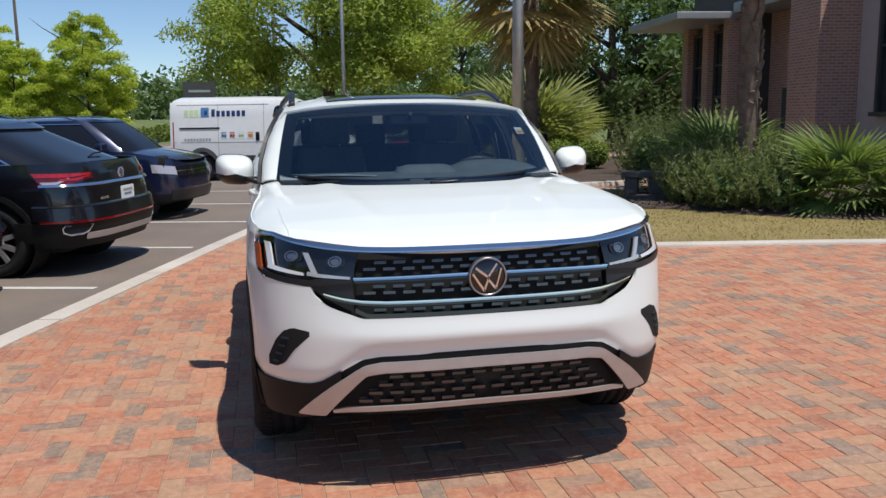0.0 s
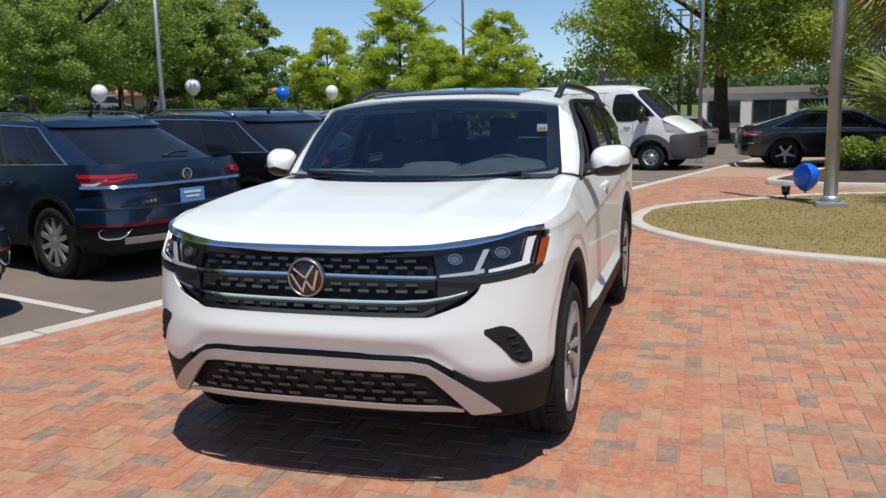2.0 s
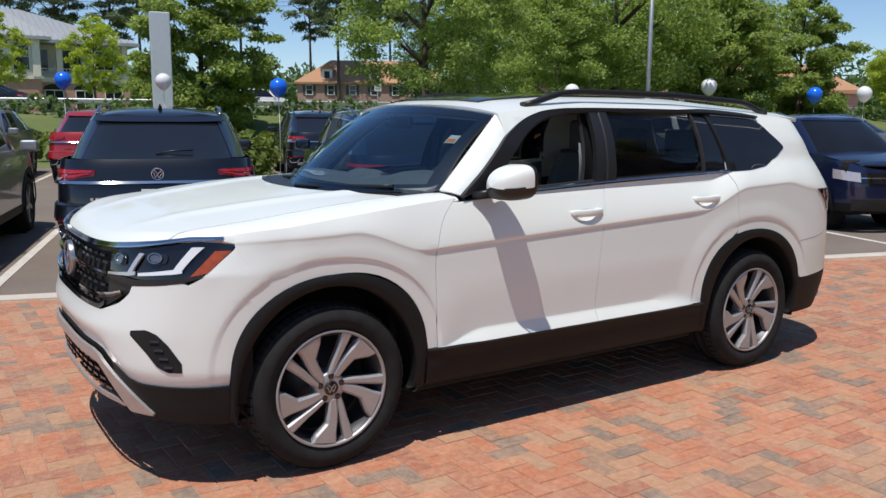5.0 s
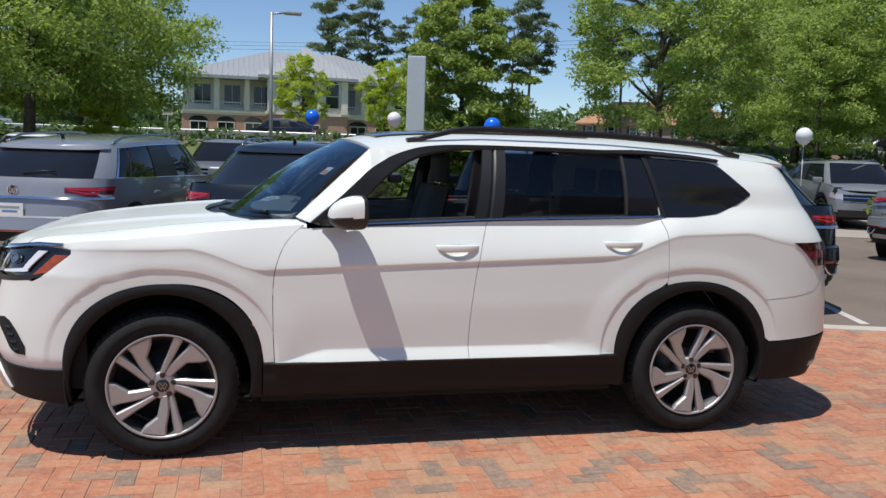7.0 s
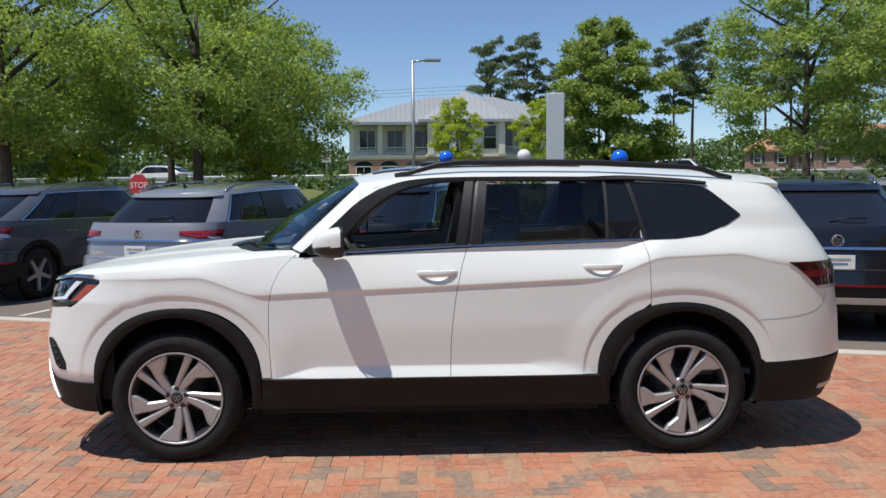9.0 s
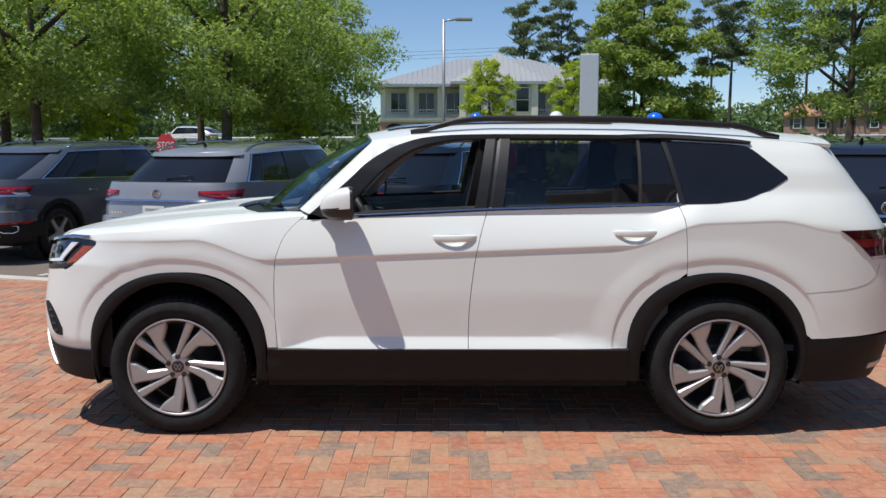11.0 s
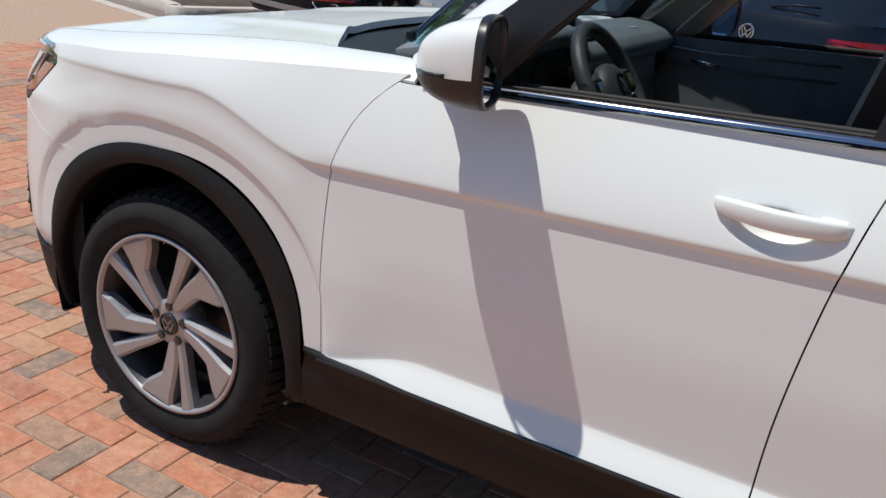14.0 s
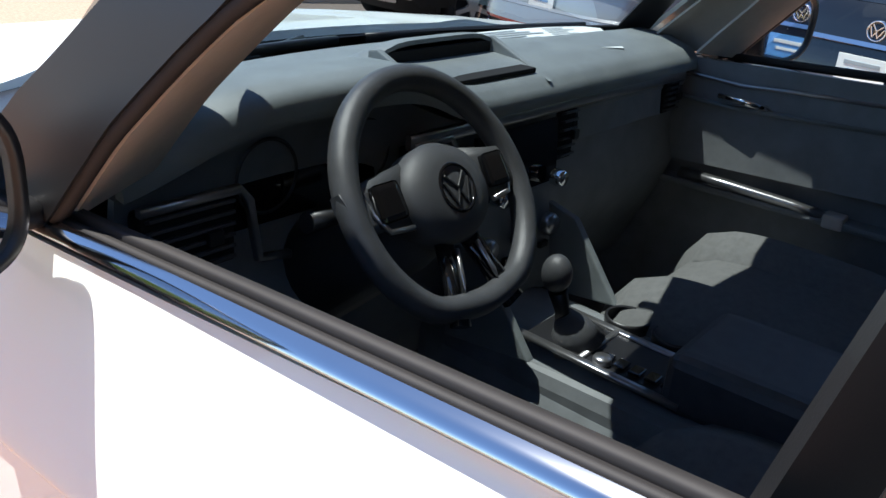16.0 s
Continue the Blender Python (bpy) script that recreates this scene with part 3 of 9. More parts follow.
def arch_z(x, xc, h, base=0.5, top=AT):
    q = abs((x - xc) / h)
    return base + top * max(0.0, 1 - q ** PA) ** (1 / PA) if q < 1 else None


FA, RA = (0.012, 0.482), (2.955, 0.49)


def ledge_z(x):
    """Upper edge of the bright ledge along the foot of the doors."""
    return 0.497 + 0.058 * smooth01(x, 0.57, 0.84) * (1 - smooth01(x, 2.20, 2.47))


HANDLES = ((1.41, 1.100), (2.385, 1.126))


def side_detail(x, z):
    c = crease_z(x)
    o = 0.0
    if z < c:
        d = c - z
        keen = 0.18 + 0.82 * smooth01(x, 0.42, 0.56) * (1 - smooth01(x, 2.35, 2.60))
        o -= 0.0085 * keen * (d / 0.012 if d < 0.012 else max(0.0, 1 - (d - 0.012) / 0.26))
    for hx, hz in HANDLES:
        q = ((x - hx - 0.112) / 0.074) ** 2 + ((z - hz + 0.026) / 0.036) ** 2
        if q < 1:
            o -= 0.024 * (1 - q) ** 0.8
    ledge = smooth01(x, 0.60, 0.78) * (1 - smooth01(x, 2.25, 2.50)) + smooth01(x, 3.46, 3.6)
    if z < 0.80:
        o -= 0.010 * min(1.0, (0.80 - z) / 0.235) * ledge
    top = ledge_z(x)
    if z < top:
        o += 0.54 * (top - max(z, 0.495))
    for xc, h in (FA, RA):
        g = arch_g(x, z, xc, h)
        # a flat flange round the arch, then a step out to the flared fender
        if 0.9 < g < 2.6 and z > 0.45:
            o += 0.0065 * smooth01(g, 1.34, 1.42) * (1 - smooth01(g, 1.44, 2.25)) * smooth01(c - z, 0.0, 0.08)
    return o


def hull(s, z, inset=0.0):
    """A point of the driver's side hull: s from -1 (nose) over 0 (the side begins) to the tail; z the height."""
    w = half_w(z) - inset
    L = XR - XC
    if -0.3 < s and z < 1.34:
        xq = XC + s if s > 0 else XC - 0.3 * abs(s)
        c = crease_z(min(xq, 4.0))
        zt = 1.22 + 0.12 * smooth01(xq, 2.55, 2.95)
        wn = ip(z, [.2, .35, .5, .7, 1.0], [.93, .965, .985, .985, .985]) if z < c else 0.985 - (0.985 - half_w(zt)) * ((z - c) / (zt - c)) ** 1.3 if z < zt else half_w(z)
        w = half_w(z) + (wn - half_w(z)) * smooth01(s, -0.3, 0.12) - inset
    if s < 0:
        th = (1 + s) * math.pi / 2
        a = XC - nose_x(z) - inset
        x, y = XC - a * math.cos(th) ** (2 / NP), w * max(0, math.sin(th)) ** (2 / NP)
        fade = smooth01(s, -0.45, -0.1)
    elif s <= L:
        x, y, fade = XC + s, w, 1.0
    else:
        th = min(1.0, s - L) * math.pi / 2
        a = tail_x(z) - XR - inset
        x, y = XR + a * math.sin(th) ** (2 / NP), w * max(0, math.cos(th)) ** (2 / NP)
        fade = 1 - smooth01(s - L, 0.15, 0.6)
    if fade and z < 1.22:
        y += side_detail(x, z) * fade
    return (x, -y, z)


def s_of_y(y, z=0.8):
    return math.asin(min(1, (y / half_w(z)) ** (NP / 2))) / (math.pi / 2) - 1


def s_of_x(x, z=0.8):
    if x >= XC:
        return x - XC
    a = XC - nose_x(z)
    return math.acos(min(1.0, ((XC - x) / a) ** (NP / 2))) / (math.pi / 2) - 1


def hull_panel(name, s0, s1, guides, rows, nu, mat, label="", thick=0.012, out=0.0, both=True, parent=None):
    """A panel of the hull between the edges s0(z), s1(z) and a stack of height guides g(u)."""
    levels = []
    for k, n in enumerate(rows):
        for i in range(n):
            levels.append((k, i / n))
    levels.append((len(rows) - 1, 1.0))

    def fn(u, v):
        k, f = levels[round(v * (len(levels) - 1))]
        z = guides[k](u) * (1 - f) + guides[k + 1](u) * f
        s = s0(z) * (1 - u) + s1(z) * u
        return hull(s, z, -out)

    me = grid_mesh(fn, nu, len(levels), thick)
    obs = [part(name, me, mat, parent or car, label)]
    if both:
        obs.append(part(name, mirrored(me), mat, parent or car, label))
    return obs


def const(v):
    return lambda *_: v


def table(pairs):
    xs, ys = [p[0] for p in pairs], [p[1] for p in pairs]
    return lambda u: ip(u, xs, ys)


# doors, fenders and quarters
BELT = lambda x: ip(x, [0.6, 0.9, 1.68, 2.7, 3.2, 4.0], [1.195, 1.208, 1.244, 1.272, 1.285, 1.29])


def door_front(z):
    return sp(z, [0.45, 0.7, 0.95, 1.08, 1.15, 1.22], [0.560, 0.548, 0.552, 0.590, 0.638, 0.715]) - XC


def door_mid(z):
    return sp(z, [0.45, 0.7, 0.95, 1.1, 1.25], [1.600, 1.606, 1.634, 1.664, 1.708]) - XC


def door_rear(z):
    hi = ip(z, [0.9, 1.1, 1.2, 1.3], [2.782, 2.775, 2.765, 2.735])
    if z < 0.5 + AT:
        q = max(0.0, min(1.0, (z - 0.5) / AT))
        hi = min(hi, RA[0] - RA[1] * (1 - q ** PA) ** (1 / PA) + 0.012)
    return hi - XC


GAP = 0.0018


def col(fa, fb, zref):
    return lambda u: XC + fa(zref) * (1 - u) + fb(zref) * u


def door_panel(name, fa, fb):
    cx = col(fa, fb, 0.95)
    up = lambda d: (lambda u: ledge_z(cx(u)) + d)
    cr = lambda d: (lambda u: crease_z(cx(u)) + d)
    return hull_panel(name, lambda z: fa(z) + GAP, lambda z: fb(z) - GAP,
                      [const(0.495), up(-0.0012), up(0.0012), up(0.010), cr(-0.25), cr(-0.016), cr(-0.012), cr(-0.0015), cr(0.0035), cr(0.075), lambda u: BELT(cx(u)) - 0.004],
                      [4, 1, 1, 10, 12, 1, 3, 1, 11, 22], 148, white_paint, "white painted door skin")


fd = door_panel("front_door", door_front, door_mid)
# the rear door's lower rear corner follows the wheel arch
rd = door_panel("rear_door", door_mid, door_rear)


def flange(x, arch, g):
    """Height of the line round a wheel arch at which the flare begins."""
    k = g - abs((x - arch[0]) / arch[1]) ** PA
    return 0.5 + AT * k ** (1 / PA) if k > 0.001 else 0.5


def fender_bottom(x):
    z = arch_z(x, *FA)
    return max(0.497, z) if z else 0.497


def fender_rear(z):
    return door_front(z) - GAP


fx0 = -0.335


def fender_x(u):
    return fx0 * (1 - u) + (door_front(0.95) + XC) * u


def fender_s0(z):
    return s_of_x(ip(z, [0.91, 1.06, 1.12], [-0.335, -0.425, -0.42]), z)


FT = lambda x: ip(x, [-0.62, -0.3, 0.0, 0.33, 0.56, 0.7], [1.088, 1.118, 1.152, 1.186, 1.212, 1.219])
UF = lambda z: fender_s0(z)
hull_panel("fender", fender_s0, fender_rear,
           [lambda u: fender_bottom(fender_x(u)), lambda u: max(flange(fender_x(u), FA, 1.345), fender_bottom(fender_x(u)) + 0.004), lambda u: max(flange(fender_x(u), FA, 1.415), fender_bottom(fender_x(u)) + 0.008),
            lambda u: max(crease_z(fender_x(u)) - 0.05, flange(fender_x(u), FA, 1.415) + 0.012), lambda u: crease_z(fender_x(u)) - 0.016, lambda u: crease_z(fender_x(u)) - 0.012,
            lambda u: crease_z(fender_x(u)) - 0.0015, lambda u: crease_z(fender_x(u)) + 0.0035, lambda u: FT(fender_x(u))], [5, 4, 6, 3, 1, 3, 1, 7], 80, white_paint, "white painted front fender")


def hood_side_y(x):
    return ip(x, [-0.66, -0.5, -0.2, 0.1, 0.35, 0.6, 0.7], [0.80, 0.822, 0.835, 0.825, 0.80, 0.815, 0.82])


def hood_z(x, y):
    c = ip(x, [-0.88, -0.8, -0.7, -0.53, -0.2, 0.05, 0.25, 0.6], [1.050, 1.082, 1.114, 1.150, 1.192, 1.218, 1.232, 1.25])
    q = abs(y) / 0.82
    pw = ip(x, [-0.8, -0.3, 0.3], [0.010, 0.022, 0.018])
    ridge = 0.011 * math.exp(-((abs(y) - ip(x, [-0.8, 0.3], [0.40, 0.56])) / 0.055) ** 2) * smooth01(x, -0.85, -0.3)
    return c - pw * q ** 3 + ridge


def fender_top(u, v):
    x = -0.655 * (1 - u) + 0.72 * u
    z0 = FT(x)
    z0 -= 0.018 * smooth01(x, -0.25, 0.25)
    p = hull(s_of_x(max(x, -0.635), z0), z0, 0.0008)
    ys = hood_side_y(x) - 0.006
    z1 = hood_z(x, ys) - 0.003 - 0.024 * (1 - smooth01(x + 0.667, 0.0, 0.06))
    y = -p[1] + (ys + p[1]) * v ** 1.12
    return (p[0] * (1 - v) + x * v, -y, z0 - 0.003 * (1 - v) ** 8 + (z1 - z0) * (1 - (1 - v) ** 1.7))


me = grid_mesh(fender_top, 40, 12, 0.01)
part("fender_crown", me, white_paint, car)
part("fender_crown", mirrored(me), white_paint, car)


def hood_front(y):
    q = min(1.0, abs(y) / 0.82)
    return -0.868 + 0.215 * q ** 2.6


def hood_fn(u, v):
    q = 2 * v - 1
    yy = q * 0.80
    x0, x1 = hood_front(yy), 0.17 + 0.26 * abs(q) ** 2.2
    x = x0 * (1 - u) + x1 * u
    y = q * (hood_side_y(x) - 0.003)
    z = hood_z(x, y)
    nose = smooth01(x - x0, 0.0, 0.05)
    return (x, -y, z - 0.020 * (1 - nose))


part("hood", grid_mesh(hood_fn, 44, 56, -0.02), white_paint, car, "white sculpted hood with two raised creases")


def quarter_bottom(x):
    z = arch_z(x, *RA)
    return z if z else 0.548 + 0.02 * smooth01(x, 3.45, 4.0)


def quarter_s0(z):
    return door_rear(max(z, 0.912)) + GAP


QS1 = XR - XC + 0.55


def quarter_x(u):
    s0 = quarter_s0(0.8)
    return hull(s0 + (QS1 - s0) * u, 0.8)[0]


ROOF_E = lambda x: ip(x, [1.05, 1.3, 1.73, 2.5, 3.2, 3.6, 3.8], [1.618, 1.652, 1.676, 1.668, 1.630, 1.602, 1.585])
hull_panel("quarter_panel", quarter_s0, const(QS1),
           [lambda u: quarter_bottom(quarter_x(u)), lambda u: max(flange(quarter_x(u), RA, 1.345), quarter_bottom(quarter_x(u)) + 0.004), lambda u: max(flange(quarter_x(u), RA, 1.415), quarter_bottom(quarter_x(u)) + 0.008),
            lambda u: max(crease_z(quarter_x(u)) - 0.06, flange(quarter_x(u), RA, 1.415) + 0.012), lambda u: crease_z(quarter_x(u)) - 0.016, lambda u: crease_z(quarter_x(u)) - 0.012,
            lambda u: crease_z(quarter_x(u)) - 0.0015, lambda u: crease_z(quarter_x(u)) + 0.0035, lambda u: BELT(quarter_x(u)) - 0.06, lambda u: BELT(quarter_x(u)) + 0.004, lambda u: ROOF_E(quarter_x(u))], [6, 4, 8, 3, 1, 3, 1, 5, 3, 12], 90, white_paint, "white rear quarter panel and pillar")
# rear centre: tailgate skin and bumper skin
hull_panel("tailgate", const(QS1 + 0.004), const(XR - XC + 1.0), [const(0.72), const(1.29)], [14], 12, white_paint)
hull_panel("rear_bumper", const(QS1 + 0.002), const(XR - XC + 1.0), [const(0.56), const(0.715)], [5], 12, white_paint)
hull_panel("rear_valance", const(3.44 - XC), const(XR - XC + 1.0), [const(0.30), lambda u: 0.545 + 0.02 * u], [6], 24, cladding, "black rear valance")

# black arch cladding and sills
def arch_ring(fa, rin, zc, side_s):
    xc, h = fa

    def fn(u, v):
        a = math.pi * (1.16 - 1.32 * u)
        co, si = math.cos(a), math.sin(a)
        # outer edge on the painted arch, inner edge on a circle round the hub
        ro = 1.0 / (abs(co) ** PA / h ** PA + (abs(si) ** PA / AT ** PA)) ** (1 / PA)
        xo, zo = xc + ro * co, 0.5 + ro * si if si > 0 else 0.5 + 0.5 * si
        if si <= 0:
            xo = xc + h * (1 if co > 0 else -1)
        xi, zi = side_s + (rin - 0.018) * co, zc + rin * si
        if v < 0.7:
            t = v / 0.7
            x, z = xo * (1 - t) + xi * t, zo * (1 - t) + zi * t
            y = hull(s_of_x(x, z), z)[1] - 0.004 - 0.008 * math.sin(math.pi * t)
        else:
            t = (v - 0.7) / 0.3
            x, z = xi, zi
            y = hull(s_of_x(x, z), z)[1] - 0.004 + 0.06 * t
        return (x, y, max(z, 0.305))

    return grid_mesh(fn, 56, 11, -0.006)


for fa, hx in ((FA, 0.0), (RA, 2.98)):
    me = arch_ring(fa, 0.458, 0.40, hx)
    part("wheel_arch_trim", me, cladding, car, "matte black wheel arch cladding")
    part("wheel_arch_trim", mirrored(me), cladding, car, "matte black wheel arch cladding")
    # liner: an arched tray over the wheel, open below
    lin = grid_mesh(lambda u, v: (0.462 * math.cos(math.pi * (1.12 - 1.24 * u)), -0.972 + 0.43 * v, max(-0.13, 0.472 * math.sin(math.pi * (1.12 - 1.24 * u)))), 40, 5)
    wall = grid_mesh(lambda u, v: (-0.44 + 0.88 * u, -0.54, -0.14 + (0.14 + math.sqrt(max(0.0, 0.462 ** 2 - (-0.44 + 0.88 * u) ** 2))) * v), 24, 6)
    for sgn in (1, -1):
        for me in (lin, wall):
            o = part("wheel_well", me if sgn > 0 else mirrored(me), void_black, car)
            o.location = (hx, 0, 0.42)


def sill(u, v):
    x = 0.50 * (1 - u) + 2.475 * u
    z, yy = [(0.300, 0.925), (0.305, 0.955), (0.335, 0.975), (0.42, 0.985), (0.472, 0.992), (0.480, 1.006), (0.492, 1.010), (0.496, 0.98)][round(v * 7)]
    yy -= 0.026 * smooth01(z, 0.45, 0.49) * (1 - smooth01(x, 0.50, 0.60))
    return (x, -yy, z)


me = grid_mesh(sill, 40, 8, 0.01)
part("sill_cladding", me, cladding, car, "matte black rocker panel cladding")
part("sill_cladding", mirrored(me), cladding, car, "matte black rocker panel cladding")
me = grid_mesh(lambda u, v: (0.565 + 1.89 * u, -1.0125 - 0.003 * math.sin(math.pi * v), 0.487 + 0.008 * v), 20, 4, 0.004)
part("sill_strip", me, satin_black, car)
part("sill_strip", mirrored(me), satin_black, car)

# ---- nose ----
Y_ = lambda pairs: table([(s_of_y(y) if y < 2 else y - 10, z) for y, z in pairs])
# keys above 2 are hull positions (given as 10 + s); others are half-widths
bump_top = Y_([(0, .769), (.50, .770), (.60, .81), (.70, .866), (.737, .897), (.82, .906), (.885, .912), (.93, .925), (.955, .865), (.975, .824)])
bump_low = Y_([(0, .612), (.45, .609), (.53, .598), (.60, .560), (.70, .494), (.75, .479), (.85, .474), (.95, .470)])


def bump_side(z):
    q = max(0.0, min(1.0, (z - 0.5) / AT))
    xa = FA[0] - FA[1] * (1 - q ** PA) ** (1 / PA)
    if z > 0.82:
        q = 0.32 / AT
        xa = ip(z, [0.82, 0.925], [FA[0] - FA[1] * (1 - q ** PA) ** (1 / PA), -0.545])
    return s_of_x(xa, z)


SB = bump_side(0.6)


def bump_s(u):
    return -1 * (1 - u) + SB * u


def bumper_fn(u, v):
    zt, zb = bump_top(bump_s(u)), bump_low(bump_s(u))
    z = zb + (zt - zb) * v
    s = -1 + (bump_side(z) + 1) * u
    p = hull(s, z)
    # a crease that runs from the grille's corner and a softly rolled lower lip
    roll = 0.018 * smooth01(0.06 - (z - zb), 0.0, 0.06)
    k = 0.010 * smooth01(z, zb + 0.03, zb + 0.5 * (zt - zb)) * (1 - smooth01(z, zb + 0.5 * (zt - zb), zt))
    return (p[0] + roll * (1 - u) - k * (1 - u), p[1] + roll * u, z)


part("front_bumper", full_sheet(bumper_fn, 72, 18, 0.015), white_paint, car, "white front bumper cover")
# painted corner behind the headlamp
def nose_corner(u, v):
    z = 0.79 + (1.150 - 0.79) * v
    x0 = ip(z, [.79, .90, .935, 1.00, 1.055, 1.075, 1.088, 1.10, 1.15], [-.66, -.64, -.575, -.495, -.425, -.415, -.47, -.62, -.62])
    x = x0 + (-0.30 - x0) * u
    return hull(s_of_x(x, z), min(z, FT(x) + 0.004), 0.0004)


me = grid_mesh(nose_corner, 24, 30, 0.01)
part("fender_nose", me, white_paint, car)
part("fender_nose", mirrored(me), white_paint, car)

# dark backing behind the grilles and joints
part("front_backing", full_sheet(lambda u, v: hull(-1 + 0.93 * u, 0.37 + (1.06 - 0.37) * v, 0.040), 40, 24), void_black, car)
me = grid_mesh(lambda u, v: hull(-0.05 + (XR - XC + 0.9) * u, (0.88 if (abs(u - 0.03) < 0.16 or u > 0.60) else 0.30) + ((1.12) - (0.88 if (abs(u - 0.03) < 0.16 or u > 0.60) else 0.30)) * v, 0.035), 60, 10)
part("inner_body", me, void_black, car)
part("inner_body", mirrored(me), void_black, car)


def nose_patch(name, s0, s1, lo, hi, mat, out=0.0, nu=30, nv=4, label="", thick=0.01, parent=None, both=True):
    fn = lambda u, v: hull(s0 + (s1 - s0) * u, lo(s0 + (s1 - s0) * u) * (1 - v) + hi(s0 + (s1 - s0) * u) * v, -out)
    if s0 == -1:
        return part(name, full_sheet(fn, nu, nv, thick), mat, parent or car, label), None
    me = grid_mesh(fn, nu, nv, thick)
    a = part(name, me, mat, parent or car, label)
    b = part(name, mirrored(me), mat, parent or car, label) if both else None
    return a, b


# upper bright strip that runs over the lamps
strip_hi = Y_([(float(y), 1.057 + 0.046 * (y / 0.885) ** 4) for y in np.linspace(0, 0.905, 19)])
strip_lo = Y_([(float(y), 1.036 + 0.053 * (y / 0.885) ** 4) for y in np.linspace(0, 0.905, 19)])
nose_patch("grille_strip", -1, s_of_x(-0.47, 1.09), strip_lo, strip_hi, blue_chrome, 0.006, 44, 5, "dark chrome strip above the grille")
# grille field
nose_patch("grille", -1, s_of_y(.56), lambda s: bump_top(s) + 0.002, lambda s: strip_lo(s) + 0.004, void_black, -0.034, 34, 6, "black radiator grille")
nose_patch("grille_corner", s_of_y(.56), s_of_y(.74), lambda s: bump_top(s) + 0.003, Y_([(.56, .93), (.74, .903)]), satin_black, -0.010, 14, 4)
bar_a_hi, bar_a_lo = Y_([(0, .943), (.60, .937)]), Y_([(0, .932), (.60, .926)])
nose_patch("grille_bar", -1, s_of_y(.55), bar_a_lo, bar_a_hi, blue_chrome, 0.004, 30, 4, "dark chrome grille bar")
bar_b_hi, bar_b_lo = Y_([(0, .838), (.42, .840), (.52, .845), (.60, .857), (.68, .877)]), Y_([(0, .827), (.42, .829), (.52, .835), (.60, .848), (.68, .870)])
nose_patch("grille_bar", -1, s_of_y(.67), bar_b_lo, bar_b_hi, blue_chrome, 0.004, 34, 4, "dark chrome grille bar")
for lo_, hi_, yq in ((bar_a_lo, bar_a_hi, .55), (bar_b_lo, bar_b_hi, .67)):
    # thin chrome line added along the bar's top as its highlight
    nose_patch("bar_edge", -1, s_of_y(yq), lambda s: hi_(s) - 0.0035, lambda s: hi_(s) + 0.0015, chrome, 0.0085, 30, 3, thick=0.006)
    nose_patch("bar_lip", -1, s_of_y(yq), lambda s: lo_(s) - 0.010, lambda s: lo_(s) + 0.001, gloss_black, 0.002, 30, 3, thick=0.008)
# likewise a bright chrome line for the highlight on the upper strip
nose_patch("strip_edge", -1, s_of_x(-0.50, 1.09), lambda s: strip_lo(s) - 0.001, lambda s: strip_lo(s) + 0.005, chrome, 0.011, 44, 3, thick=0.006)
nose_patch("grille_edge", -1, s_of_y(.55), Y_([(0, .771), (.50, .772), (.56, .80)]), Y_([(0, .788), (.50, .790), (.56, .82)]), gloss_black, 0.000, 26, 3)
for row, (z, shift) in enumerate([(.995, 0), (.968, .5), (.898, 0), (.872, .5), (.802, 0)]):
    for k in range(7):
        y0 = 0.02 + (k + shift) * 0.082
        y1 = y0 + 0.05
        if y1 > 0.55:
            continue
        nose_patch("grille_tab", s_of_y(y0), s_of_y(y1), const(z - 0.005), const(z + 0.007), tab_chrome, -0.014, 3, 3, thick=0.014)

# round badge
badge = thing("badge", "", "")
for k in list(badge.keys()):
    del badge[k]
badge.parent = car
badge.location, badge.rotation_euler = (nose_x(.925) - 0.014, 0, 0.925), (0, radians(-9), radians(-90))
part("disc", lathe_mesh([(0, -0.004), (0.072, -0.003), (0.078, 0.002), (0.078, 0.02)], 40), gloss_black, badge)
part("ring", lathe_mesh([(0.0735, -0.004), (0.0755, -0.008), (0.080, -0.008), (0.082, -0.004), (0.083, 0.015)], 48), brushed, badge)
part("badge_mark", zigzag_bm(0.070, 0.0105, -0.006, 0.006), chrome, badge)

